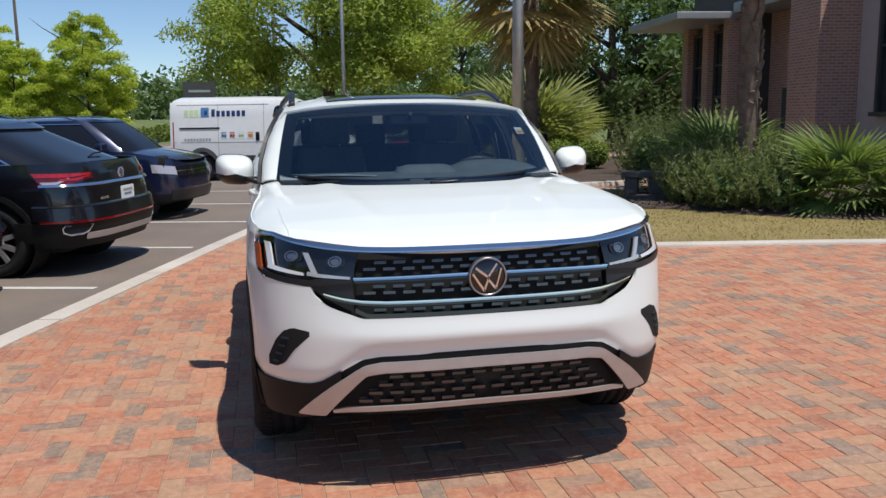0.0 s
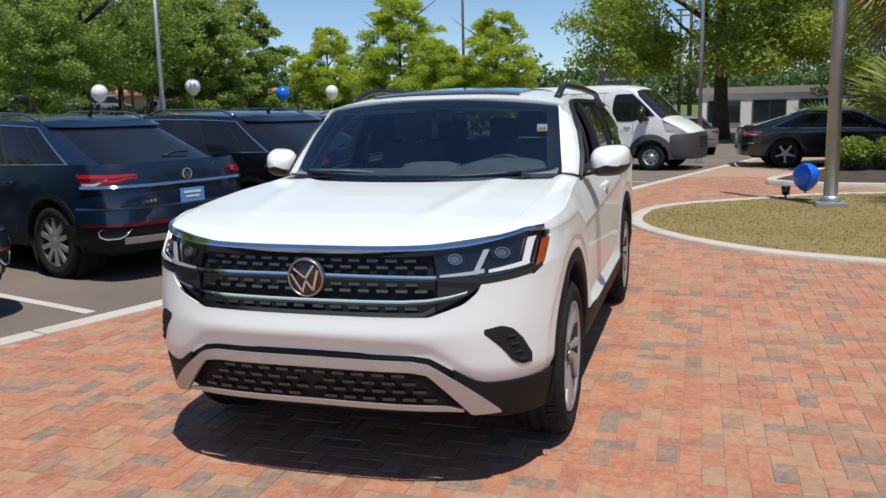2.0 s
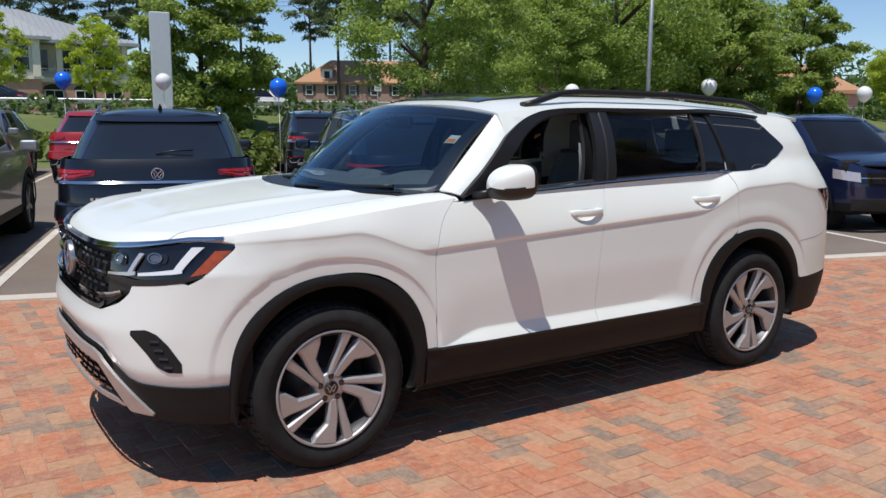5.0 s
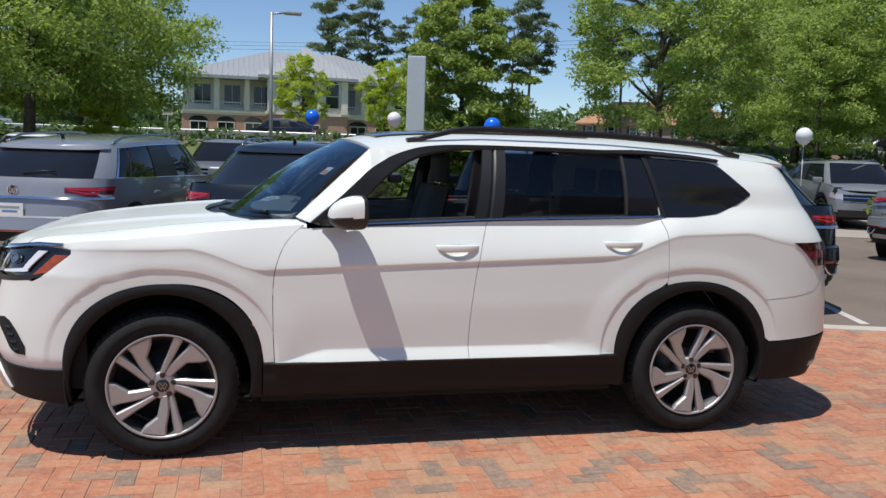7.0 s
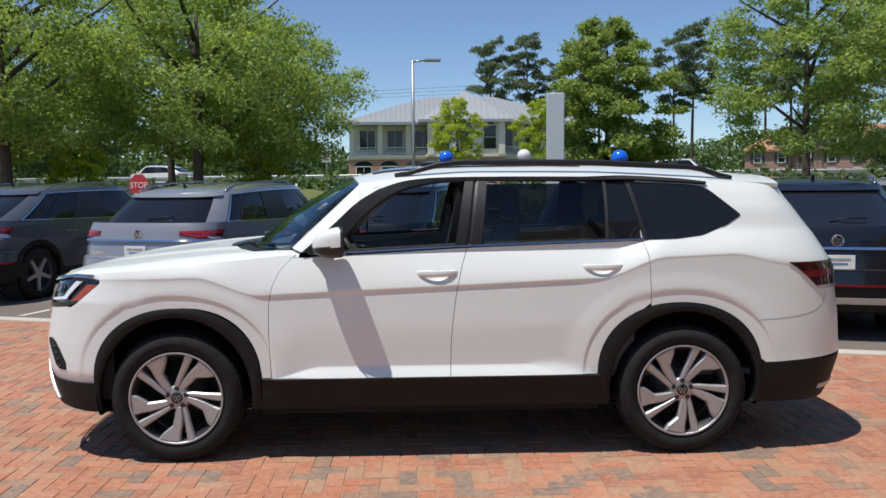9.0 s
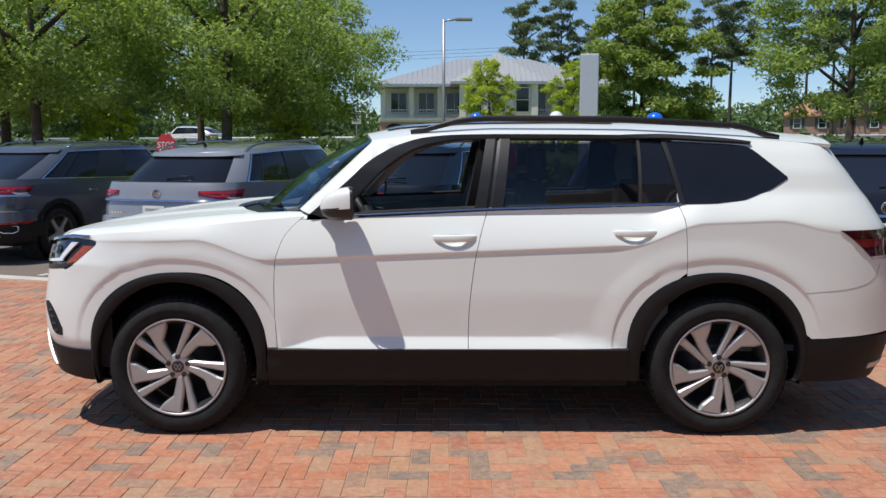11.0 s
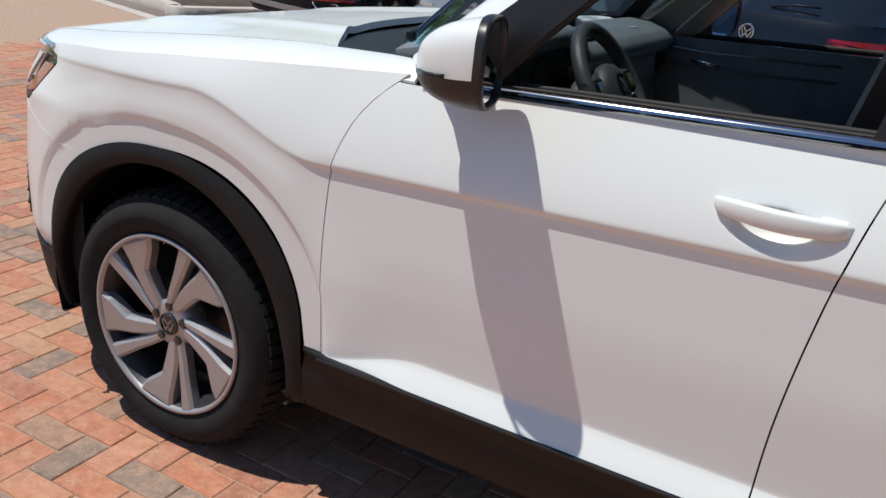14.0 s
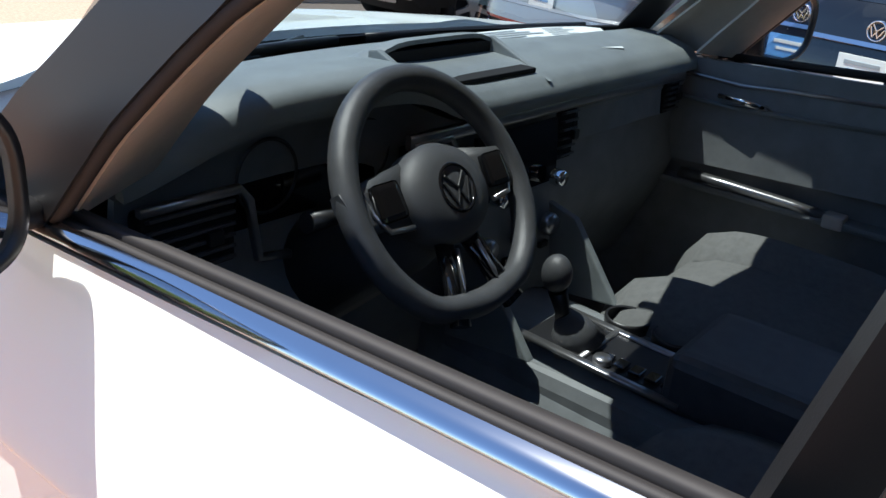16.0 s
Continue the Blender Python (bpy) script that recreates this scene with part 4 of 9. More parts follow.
# headlamps
for sgn in (1, -1):
    hl = thing("headlight", "", "")
    for k in list(hl.keys()):
        del hl[k]
    hl.parent = car
    tagged(hl, "swept headlight with white LED strips and amber side marker")

    def lamp_piece(name, s0, s1, lo, hi, mat, out, nu=16, nv=5, label=""):
        me = grid_mesh(lambda u, v: hull(s0 + (s1 - s0) * u, lo(s0 + (s1 - s0) * u) * (1 - v) + hi(s0 + (s1 - s0) * u) * v, -out), nu, nv, 0.008)
        return part(name, me if sgn > 0 else mirrored(me), mat, hl, label)

    s_in, s_tip = s_of_y(.556), s_of_x(-0.425, 1.06)
    low = table([(s_in, .918), (s_of_y(.74), .900), (s_of_y(.82), .908), (s_of_y(.90), .922), (s_of_x(-.56, .95), .945), (s_of_x(-.47, 1.0), 1.02), (s_tip, 1.062)])
    high = table([(s_in, 1.030), (s_of_y(.70), 1.044), (s_of_y(.885), 1.082), (s_of_x(-.47, 1.09), 1.088), (s_tip, 1.072)])
    lamp_piece("housing", s_in, s_tip, low, high, gloss_black, -0.012, 36, 7)
    mid = lambda s: low(s) + 0.036
    lamp_piece("lower_trim", s_in, s_of_x(-.56, .95), low, lambda s: low(s) + 0.026, satin_black, 0.001, 26, 3)
    # bright bars: along the foot and two slanting ones
    lamp_piece("led_strip", s_of_y(.565), s_of_y(.735), Y_([(.562, .932), (.70, .940), (.735, .946)]), Y_([(.562, .942), (.70, .955), (.735, .962)]), led_grey, 0.003, 14, 3, "white LED strip")
    lamp_piece("led_strip", s_of_y(.750), s_of_y(.898), Y_([(.75, .944), (.88, .960), (.905, .966)]), Y_([(.75, .956), (.88, .978), (.905, .986)]), led_white, 0.003, 14, 3, "white LED strip")
    for ya, yb, za, zb, wd, lit in ((.690, .750, .946, 1.036, 0.022, led_grey), (.872, .918, .966, 1.066, 0.022, led_white)):
        me = grid_mesh(lambda u, v: hull(s_of_y(ya + (yb - ya) * v + wd * u), za + (zb - za) * v, -0.003), 3, 8, 0.008)
        part("led_strip", me if sgn > 0 else mirrored(me), lit, hl, "white LED strip")
    for yc in (.635, .815):
        me = grid_mesh(lambda u, v: hull(s_of_y(yc + 0.042 * (2 * u - 1) * math.sqrt(max(0.03, 1 - (2 * v - 1) ** 4))), .972 + 0.052 * v + (yc - .6) * 0.09, 0.006), 9, 7, 0.004)
        part("reflector", me if sgn > 0 else mirrored(me), lamp_pod, hl)
        me = grid_mesh(lambda u, v: hull(s_of_y(yc + 0.020 * (2 * u - 1) * math.sqrt(max(0.03, 1 - (2 * v - 1) ** 2))), .984 + 0.030 * v + (yc - .6) * 0.09, 0.002), 7, 7, 0.004)
        part("lens", me if sgn > 0 else mirrored(me), lamp_lens, hl)
        rg = grid_mesh(lambda u, v: hull(s_of_y(yc + (0.023 + 0.004 * v) * math.cos(2 * math.pi * u)), .999 + (yc - .6) * 0.09 + (0.018 + 0.003 * v) * math.sin(2 * math.pi * u), 0.001), 20, 3, 0.004, True)
        part("lens_ring", rg if sgn > 0 else mirrored(rg), brushed, hl)
    me = grid_mesh(lambda u, v: hull(s_of_x(-.606 + .105 * v + .062 * u, .950 + .10 * v), .950 + .100 * v + 0.012 * u * (1 - v), -0.002), 6, 8, 0.006)
    part("side_marker", me if sgn > 0 else mirrored(me), amber, hl, "amber side marker")

# corner vents
vent_key = [(.735, .694, .714), (.800, .628, .724), (.840, .566, .706), (.872, .546, .660), (.902, .546, .585)]
for sgn in (1, -1):
    lo, hi = Y_([(y, a) for y, a, b in vent_key]), Y_([(y, b) for y, a, b in vent_key])
    me = grid_mesh(lambda u, v: hull(s_of_y(.735) + (s_of_y(.902) - s_of_y(.735)) * u, lo(s_of_y(.735) + (s_of_y(.902) - s_of_y(.735)) * u) * (1 - v) + hi(s_of_y(.735) + (s_of_y(.902) - s_of_y(.735)) * u) * v, -0.004), 14, 6, 0.012)
    vt = part("corner_vent", me if sgn > 0 else mirrored(me), void_black, car, "black corner air vent with slats")
    for i in range(4):
        z = .566 + 0.036 * i
        ya, yb = ip(z, [.55, .70], [.866, .806]), ip(z, [.55, .60, .70], [.886, .872, .838])
        me = grid_mesh(lambda u, v: hull(s_of_y(ya + (yb - ya) * u), z + 0.009 * v, -0.005 - 0.004 * (1 - v)), 6, 3, 0.010)
        part("slat", me if sgn > 0 else mirrored(me), satin_black, vt)

# lower band, silver skid frame and lower grille
skid_hi = Y_([(0, .592), (.45, .588), (.52, .575), (.60, .518), (.80, .352)])
skid_lo = Y_([(0, .548), (.44, .544), (.51, .532), (.58, .463), (.69, .345), (.80, .343)])
nose_patch("lower_band", -1, s_of_y(.80), lambda s: skid_hi(s) - 0.004, lambda s: bump_low(s) + 0.004, cladding, -0.016, 40, 4)
nose_patch("skid_frame", -1, s_of_y(.80), skid_lo, skid_hi, skid_silver, 0.010, 46, 6, "silver skid plate frame", 0.014)
nose_patch("corner_trim", s_of_y(.62), bump_side(0.47) , Y_([(.62, .46), (.70, .345), (.80, .320), (.95, .300)]), lambda s: bump_low(s) + 0.003, cladding, -0.002, 26, 6, "black lower bumper corner")
nose_patch("lower_grille", -1, s_of_y(.66), Y_([(0, .392), (.66, .380)]), lambda s: skid_lo(s) + 0.004, void_black, -0.034, 30, 4)
nose_patch("front_lip", -1, s_of_y(.66), Y_([(0, .374), (.60, .366), (.66, .360)]), Y_([(0, .396), (.60, .388), (.66, .374)]), skid_silver, 0.006, 30, 4, "silver lip under the lower grille")
nose_patch("underside", -1, s_of_y(.93), Y_([(0, .285), (.93, .285)]), Y_([(0, .376), (.69, .36), (.80, .33), (.93, .31)]), void_black, -0.16, 30, 4)
for row in range(4):
    for k in range(7):
        y0 = 0.015 + (k + (0.5 if row % 2 else 0)) * 0.088
        z = .520 - 0.036 * row
        if y0 + 0.056 > 0.50 + 0.045 * row:
            continue
        nose_patch("grille_tab", s_of_y(y0), s_of_y(y0 + 0.056), const(z - 0.005), const(z + 0.008), tab_chrome, -0.006, 3, 3, thick=0.02)
plate = part("tow_hook", box_bm((0.02, 0.012, 0.05), (-0.36, -0.90, 0.30), 0.003), cladding, car)

# ---- greenhouse of the white car ----
def glasshouse(x, z, out=0.0):
    p = hull(s_of_x(x, z), z, -out)
    return p


def both(name, me, mat, label="", parent=None):
    if isinstance(me, bmesh.types.BMesh):
        sheet_ = bpy.data.meshes.new(name)
        me.to_mesh(sheet_)
        me.free()
        me = sheet_
    a = part(name, me, mat, parent or car, label)
    b = part(name, mirrored(me), mat, parent or car, label)
    return a, b


T_LINE = [(.735, 1.222), (.91, 1.372), (1.066, 1.510), (1.225, 1.594), (1.414, 1.640), (1.73, 1.656), (2.55, 1.650), (2.95, 1.630), (3.165, 1.606)]
O_LINE = [(.905, 1.222), (1.00, 1.330), (1.125, 1.455), (1.28, 1.560), (1.46, 1.614), (1.712, 1.634), (2.55, 1.629), (2.94, 1.612), (3.160, 1.598)]


def along(line, u):
    n = len(line) - 1
    k = min(int(u * n), n - 1)
    f = u * n - k
    a, b = line[k], line[k + 1]
    # soft corner through the knots
    p0, p3 = line[max(k - 1, 0)], line[min(k + 2, n)]
    return tuple(0.5 * (2 * a[i] + (b[i] - p0[i]) * f + (2 * p0[i] - 5 * a[i] + 4 * b[i] - p3[i]) * f * f + (3 * (a[i] - b[i]) + p3[i] - p0[i]) * f ** 3) for i in (0, 1))


def frame_fn(u, v):
    a, b = along(T_LINE, u), along(O_LINE, u)
    x, z = a[0] * (1 - v) + b[0] * v, a[1] * (1 - v) + b[1] * v
    return glasshouse(x, z, 0.005 - 0.0035 * smooth01(x, 2.6, 3.1) - 0.015 * v * (1 - smooth01(x, 2.4, 2.7)))


both("window_frame", grid_mesh(frame_fn, 60, 6, 0.02), pillar_film, "black window surround")


def b_pillar(u, v):
    z = 1.25 + 0.392 * v
    x0, x1 = 1.634 + 0.070 * v, 1.790 + 0.046 * v
    return glasshouse(x0 + (x1 - x0) * u, z, 0.003 + (0.004 if abs(u - 0.5) > 0.06 else -0.012))


both("pillar_cover", grid_mesh(b_pillar, 17, 10, 0.03), pillar_film, "black pillar covers between the doors")
both("pillar_inner", grid_mesh(lambda u, v: glasshouse(1.588 + 0.085 * v + 0.16 * u, 1.235 + 0.39 * v, -0.045 - 0.03 * math.sin(math.pi * u)), 6, 8, 0.02), satin_black, "black inner door frame")
both("window_divider", grid_mesh(lambda u, v: glasshouse(2.528 + 0.016 * u + 0.008 * v, 1.268 + 0.366 * v, 0.006), 3, 6, 0.02), seal_rubber)
both("pillar_cover", grid_mesh(lambda u, v: glasshouse(2.752 - 0.085 * v + 0.026 * u, 1.275 + 0.352 * v, 0.006), 3, 6, 0.02), pillar_film)
both("side_window", grid_mesh(lambda u, v: glasshouse(2.544 + (0.208 - 0.08 * v) * u + 0.006 * v, 1.272 + 0.362 * v, -0.004), 5, 6, 0.004), privacy_glass, "dark tinted fixed pane")


def quarter_low(x):
    return ip(x, [2.74, 2.95, 3.1, 3.25, 3.345], [1.276, 1.284, 1.302, 1.356, 1.414])


def quarter_high(x):
    return ip(x, [2.66, 2.95, 3.10, 3.165, 3.20, 3.345], [1.624, 1.610, 1.600, 1.590, 1.565, 1.420])


both("rear_side_window", grid_mesh(lambda u, v: glasshouse(2.776 - 0.085 * v * (1 - u) + 0.566 * u, quarter_low(2.776 + 0.566 * u) * (1 - v) + quarter_high(2.776 + 0.566 * u) * v, 0.0045), 24, 8, 0.004), privacy_glass, "dark tinted rear side window")
both("cant_rail", grid_mesh(lambda u, v: glasshouse(*[(a * (1 - v) + b * v) for a, b in zip(along(T_LINE[2:], u), (along(T_LINE[2:], u)[0], ROOF_E(along(T_LINE[2:], u)[0])))]), 40, 3, 0.012), white_paint)
rear_glass = glass_mat("rear_window_glass", (0.42, 0.46, 0.46))
for o in hull_panel("rear_window", const(XR - XC + 0.552), const(XR - XC + 1.0), [const(1.295), const(1.60)], [8], 10, rear_glass, thick=0.0):
    o.visible_shadow = False


def a_pillar(u, v):
    lo = along(T_LINE[:4], u)
    x0, z0 = lo
    # windscreen edge
    xw, zw, yw = 0.668 + 0.40 * u, 1.245 + 0.372 * u, 0.822 - 0.086 * u
    p = glasshouse(x0, z0)
    q = (xw, -yw, zw)
    bow = 0.012 * math.sin(math.pi * v)
    return tuple(a * (1 - v) + b * v + c for a, b, c in zip(p, q, (-bow, -bow, bow * 0.6)))


both("front_pillar", grid_mesh(a_pillar, 24, 6, 0.012), white_paint, "white windscreen pillar")
both("pillar_lining", grid_mesh(lambda u, v: (lambda p: (p[0] - 0.05 * v, p[1] + 0.13 * v, p[2] + 0.015 * v))(glasshouse(*along(O_LINE[:6], u), -0.012)), 30, 4, 0.006), headliner, "beige cloth pillar lining")
both("frame_seal", tube_bm([glasshouse(*along(O_LINE, u), -0.002) for u in np.linspace(0.0, 0.64, 40)], 0.009, 8), seal_rubber)
both("inner_pillar_trim", grid_mesh(lambda u, v: tuple(a + b for a, b in zip(a_pillar(u, 1 - v), (0.035 + 0.02 * v, 0.045 + 0.0 * v, -0.022))), 16, 4, 0.006), headliner, "beige pillar trim")


def roof_fn(u, v):
    q = 2 * v - 1
    x0 = 0.985 + 0.085 * q * q
    x1 = 3.69 - 0.08 * q * q
    x = x0 + (x1 - x0) * u
    ze = ROOF_E(x)
    zc = ip(x, [0.98, 1.2, 1.6, 2.2, 2.8, 3.4, 3.8], [1.668, 1.712, 1.738, 1.746, 1.732, 1.688, 1.652])
    ye = half_w(ze)
    return (x, -ye * q, zc + (ze - zc) * abs(q) ** 2.6)


part("roof", grid_mesh(roof_fn, 56, 40, -0.02), white_paint, car, "white roof panel")
sg = thing("sunroof", "", "")
for k in list(sg.keys()):
    del sg[k]
sg.parent = car
part("glass_panel", grid_mesh(lambda u, v: tuple(a + b for a, b in zip(roof_fn(0.045 + 0.50 * u, 0.18 + 0.64 * v), (0, 0, 0.004))), 20, 20, 0.006), gloss_black, sg, "dark glass panoramic roof panel")
# roof rails
for sgn in (1, -1):
    pts = []
    for i in range(25):
        t = i / 24
        x = 1.28 + 2.06 * t
        lift = 0.052 * min(1, smooth01(t, 0.0, 0.16), smooth01(1 - t, 0.0, 0.12))
        zr = ROOF_E(x) + 0.018 + lift
        pts.append((x, -sgn * (half_w(ROOF_E(x)) - 0.045), zr))
    part("roof_rail", bar_bm(pts, 0.040, [0.028 + 0.010 * (math.sin(math.pi * i / 24)) for i in range(25)]), satin_black, car, "black raised roof rail")
part("spoiler", grid_mesh(lambda u, v: (lambda p, q: (p[0] - 0.05 + 0.085 * u * (1 - 0.35 * q * q), p[1], p[2] + 0.006 - 0.022 * u))(roof_fn(1.0, 0.05 + 0.90 * v), 1.8 * v - 0.9), 8, 24, -0.03), white_paint, car, "white roof spoiler")


# windscreen, cowl and wipers
def screen_fn(u, v, inset=0.0):
    q = (2 * u - 1)
    xb, zb = 0.30 + 0.37 * q * q, 1.208 + 0.037 * q * q
    xt, zt = 0.975 + 0.095 * q * q, 1.664 - 0.046 * q * q
    yb, yt = 0.822 * q, 0.736 * q
    bow = 0.03 * math.sin(math.pi * v)
    return (xb + (xt - xb) * v - bow * 0.6 + inset, -(yb + (yt - yb) * v), zb + (zt - zb) * v + bow - inset)


ws = part("windshield", grid_mesh(screen_fn, 32, 18), ws_glass, car, "raked laminated windshield with a sticker in its corner")
# black border; extra width at top and sides added to keep sun off the far door
for u0, u1, v0, v1 in ((0, 1, 0.0, 0.075), (0, 1, 0.90, 1.0), (0.0, 0.045, 0.05, 0.98), (0.955, 1.0, 0.05, 0.98)):
    part("windshield_border", grid_mesh(lambda u, v: screen_fn(u0 + (u1 - u0) * u, v0 + (v1 - v0) * v, 0.006), 24, 6, 0.004), satin_black, ws)
part("windshield_header", grid_mesh(lambda u, v: tuple(a * (1 - v) + b * v - c for a, b, c in zip(screen_fn(u, 0.93), roof_fn(0.05, 1 - u), (0.0, 0.0, 0.016))), 24, 4, 0.006), headliner, car, "header trim above the windshield")
# permit sticker high in the driver's corner
part("sticker", grid_mesh(lambda u, v: screen_fn(0.922 + 0.036 * u, 0.525 + 0.105 * v, 0.004), 3, 3, 0.001), paper, ws, "small pale permit sticker")
part("sticker_band", grid_mesh(lambda u, v: screen_fn(0.926 + 0.028 * u, 0.535 + 0.045 * v, 0.0025), 3, 3, 0.001), ink_orange, ws)
cowl = grid_mesh(lambda u, v: (0.165 + 0.16 * (2 * u - 1) ** 2 + v * (0.145 + 0.20 * (2 * u - 1) ** 2), -0.80 * (2 * u - 1), 1.196 + 0.012 * v + 0.020 * (2 * u - 1) ** 2), 24, 5, 0.02)
part("cowl", cowl, satin_black, car, "black cowl panel with wipers")
for y0, y1, sgn in ((-0.62, 0.02, 1), (0.10, 0.70, 1)):
    pts = [(0.33 + 0.30 * (y / 0.82) ** 2 + 0.02, -y, 1.222 + 0.03 * (y / 0.8) ** 2) for y in np.linspace(-y1, -y0, 9)]
    part("wiper", bar_bm([(p[0], p[1], p[2] + 0.012) for p in pts], 0.016, 0.02), satin_black, car)
    part("wiper_arm", tube_bm([(pts[0][0] - 0.09, pts[0][1] - 0.02, 1.222), pts[3], pts[5]], [0.012, 0.009, 0.006], 8), satin_black, car)

# belt trim
for sgn in (1, -1):
    pts = []
    for x in np.linspace(0.79, 2.76, 23):
        z = BELT(x) + 0.006 if x <= 2.76 else quarter_low(x) + 0.0
        p = glasshouse(x, z, 0.010)
        pts.append((p[0], sgn * p[1], p[2]))
    strip = grid_mesh(lambda u, v: (lambda p: (p[0], p[1] - sgn * (-0.001 - 0.012 * v + 0.003 * math.sin(math.pi * v)), p[2] - 0.005 + 0.0105 * v))(pts[round(u * (len(pts) - 1))]), len(pts), 6, -0.004 * sgn)
    part("belt_chrome", strip, blue_chrome, car, "polished chrome belt moulding")
    for inward, lift, wide in ((0.010, 0.009, 0.010), (0.024, 0.015, 0.014)):
        pts = [(x, sgn * (glasshouse(x, BELT(x))[1] + inward), BELT(x) + lift) for x in np.linspace(0.89, 2.53, 18)]
        part("window_seal", bar_bm(pts, wide, 0.016), seal_rubber, car, "black rubber window seal")

# door handles
for x0, z0 in ((1.41, 1.100), (2.385, 1.126)):
    for sgn in (1, -1):
        h = thing("door_handle", "", "")
        for k in list(h.keys()):
            del h[k]
        h.parent = car
        yb = -hull(s_of_x(x0 + 0.115), z0)[1]
        ts = np.linspace(0, 1, 17)
        pts = [(x0 + 0.235 * t, -sgn * (yb + 0.003 + 0.034 * math.sin(math.pi * t) ** 0.35), z0 - 0.004 * math.sin(math.pi * t)) for t in ts]
        part("grip", bar_bm(pts, [0.015 + 0.006 * math.sin(math.pi * t) for t in ts], [0.016 + 0.022 * math.sin(math.pi * t) ** 0.38 for t in ts]), white_paint, h, "white pull handle")
        part("key_cap", box_bm((0.050, 0.030, 0.030), (x0 + 0.205, -sgn * (yb + 0.010), z0 + 0.000), 0.010, 3), white_paint, h)

# tail lamps
for sgn in (1, -1):
    tl = thing("tail_light", "", "")
    for k in list(tl.keys()):
        del tl[k]
    tl.parent = car
    L = XR - XC

    def tail_fn(u, v, a=0.0, b=1.0, o=0.006):
        z = 0.975 + 0.165 * (a + (b - a) * v)
        s0 = L + ip(z, [0.975, 1.14], [0.26, 0.075])
        p = hull(s0 + (L + 0.72 - s0) * u, z, -o)
        return p

    for nm, a, b, m, o in (("lens", 0.12, 1.0, smoked_red, 0.006), ("lens_band", 0.44, 0.70, smoked_band, 0.008), ("reverse_lens", 0.0, 0.12, clear_lens, 0.006)):
        me = grid_mesh(lambda u, v: tail_fn(u, v, a, b, o), 18, 5, 0.01)
        part(nm, me if sgn > 0 else mirrored(me), m, tl, "dark red tail lamp lens" if nm == "lens" else "")
# joint between the quarter panel and the rear bumper
both("bumper_seam", tube_bm([hull(s_of_x(3.425, 0.80) + q, 0.80 + 0.055 * (q / 0.36) + 0.095 * (q / 0.36) ** 5, 0.0) for q in np.linspace(0.0, 0.36, 14)], 0.0016, 5), van_seam)
# exhaust-side trim at the foot of the tail
both("tail_trim", grid_mesh(lambda u, v: hull(XR - XC + 0.30 + 0.5 * u, 0.36 + 0.03 * v, -0.006), 8, 3, 0.01), skid_silver)


# door mirrors
def mirror_shell(u, v, top):
    """The domed housing: u round its outline (upper or lower part), v from the glass forward to the nose."""
    a = radians(-11 + 202 * u) if top else radians(191 + 158 * u)
    co, si = math.cos(a), math.sin(a)
    k = max(0.0, 1 - v ** 2.3) ** 0.5
    y = 1.060 + 0.112 * k * math.copysign(abs(co) ** 0.62, co) - 0.012 * v
    z = 1.291 - 0.022 * v + 0.087 * k * math.copysign(abs(si) ** 0.66, si) + 0.010 * co * k
    return (0.944 + 0.27 * (y - 0.955) * (1 - v) + 0.02 * v - 0.150 * v, -y, z)


for sgn in (1, -1):
    mr = thing("door_mirror", "", "")
    for k in list(mr.keys()):
        del mr[k]
    mr.parent = car
    tagged(mr, "white door mirror with a black underside")
    a = grid_mesh(lambda u, v: mirror_shell(u, v, True), 34, 18, 0.006)
    b = grid_mesh(lambda u, v: mirror_shell(u, v, False), 24, 18, 0.006)
    part("cap", a if sgn > 0 else mirrored(a), white_paint, mr, "white mirror cap")
    part("lower_shell", b if sgn > 0 else mirrored(b), satin_black, mr, "black lower shell")

    def glass_fn(a, k, off):
        co, si = math.cos(a), math.sin(a)
        y = 1.060 + 0.112 * k * math.copysign(abs(co) ** 0.62, co)
        return (0.944 + 0.27 * (y - 0.955) + off, -y, 1.291 + 0.087 * k * math.copysign(abs(si) ** 0.66, si) + 0.010 * co * k)

    rim_key = [(1.010, -0.016), (1.016, -0.002), (1.000, 0.006), (0.91, 0.007), (0.895, -0.004)]
    bez = grid_mesh(lambda u, v: glass_fn(2 * math.pi * u, *rim_key[round(v * 4)]), 48, 5, 0, True)
    part("bezel", bez if sgn > 0 else mirrored(bez), satin_black, mr, "black mirror bezel")
    gl = grid_mesh(lambda u, v: glass_fn(2 * math.pi * u, 0.02 + 0.885 * v, -0.001), 40, 5, 0, True)
    part("mirror_glass", gl if sgn > 0 else mirrored(gl), mirror_glass, mr)
    part("stalk", bar_bm([(0.83, -sgn * 0.90, 1.222), (0.86, -sgn * 0.94, 1.228), (0.875, -sgn * 0.985, 1.236)], [0.11, 0.10, 0.09], [0.030, 0.034, 0.034]), satin_black, mr)
    part("turn_signal", bar_bm([(0.846, -sgn * 1.120, 1.262), (0.886, -sgn * 1.160, 1.266), (0.930, -sgn * 1.174, 1.270)], 0.008, 0.008), satin_black, mr)

# wheels
for x in (0.0, 2.98):
    wheel(car, "wheel", (x, -0.862, 0.382), -1, turn=(0 if x else 0))
    wheel(car, "wheel", (x, 0.862, 0.382), 1, turn=40)

# underbody
part("floor_pan", join_bm(box_bm((4.3, 1.42, 0.05), (1.75, 0, 0.30), 0.01), box_bm((2.0, 1.80, 0.05), (1.49, 0, 0.285), 0.01)), void_black, car)
part("engine_bay", box_bm((0.95, 1.0, 0.62), (-0.2, 0, 0.66), 0.05), void_black, car)
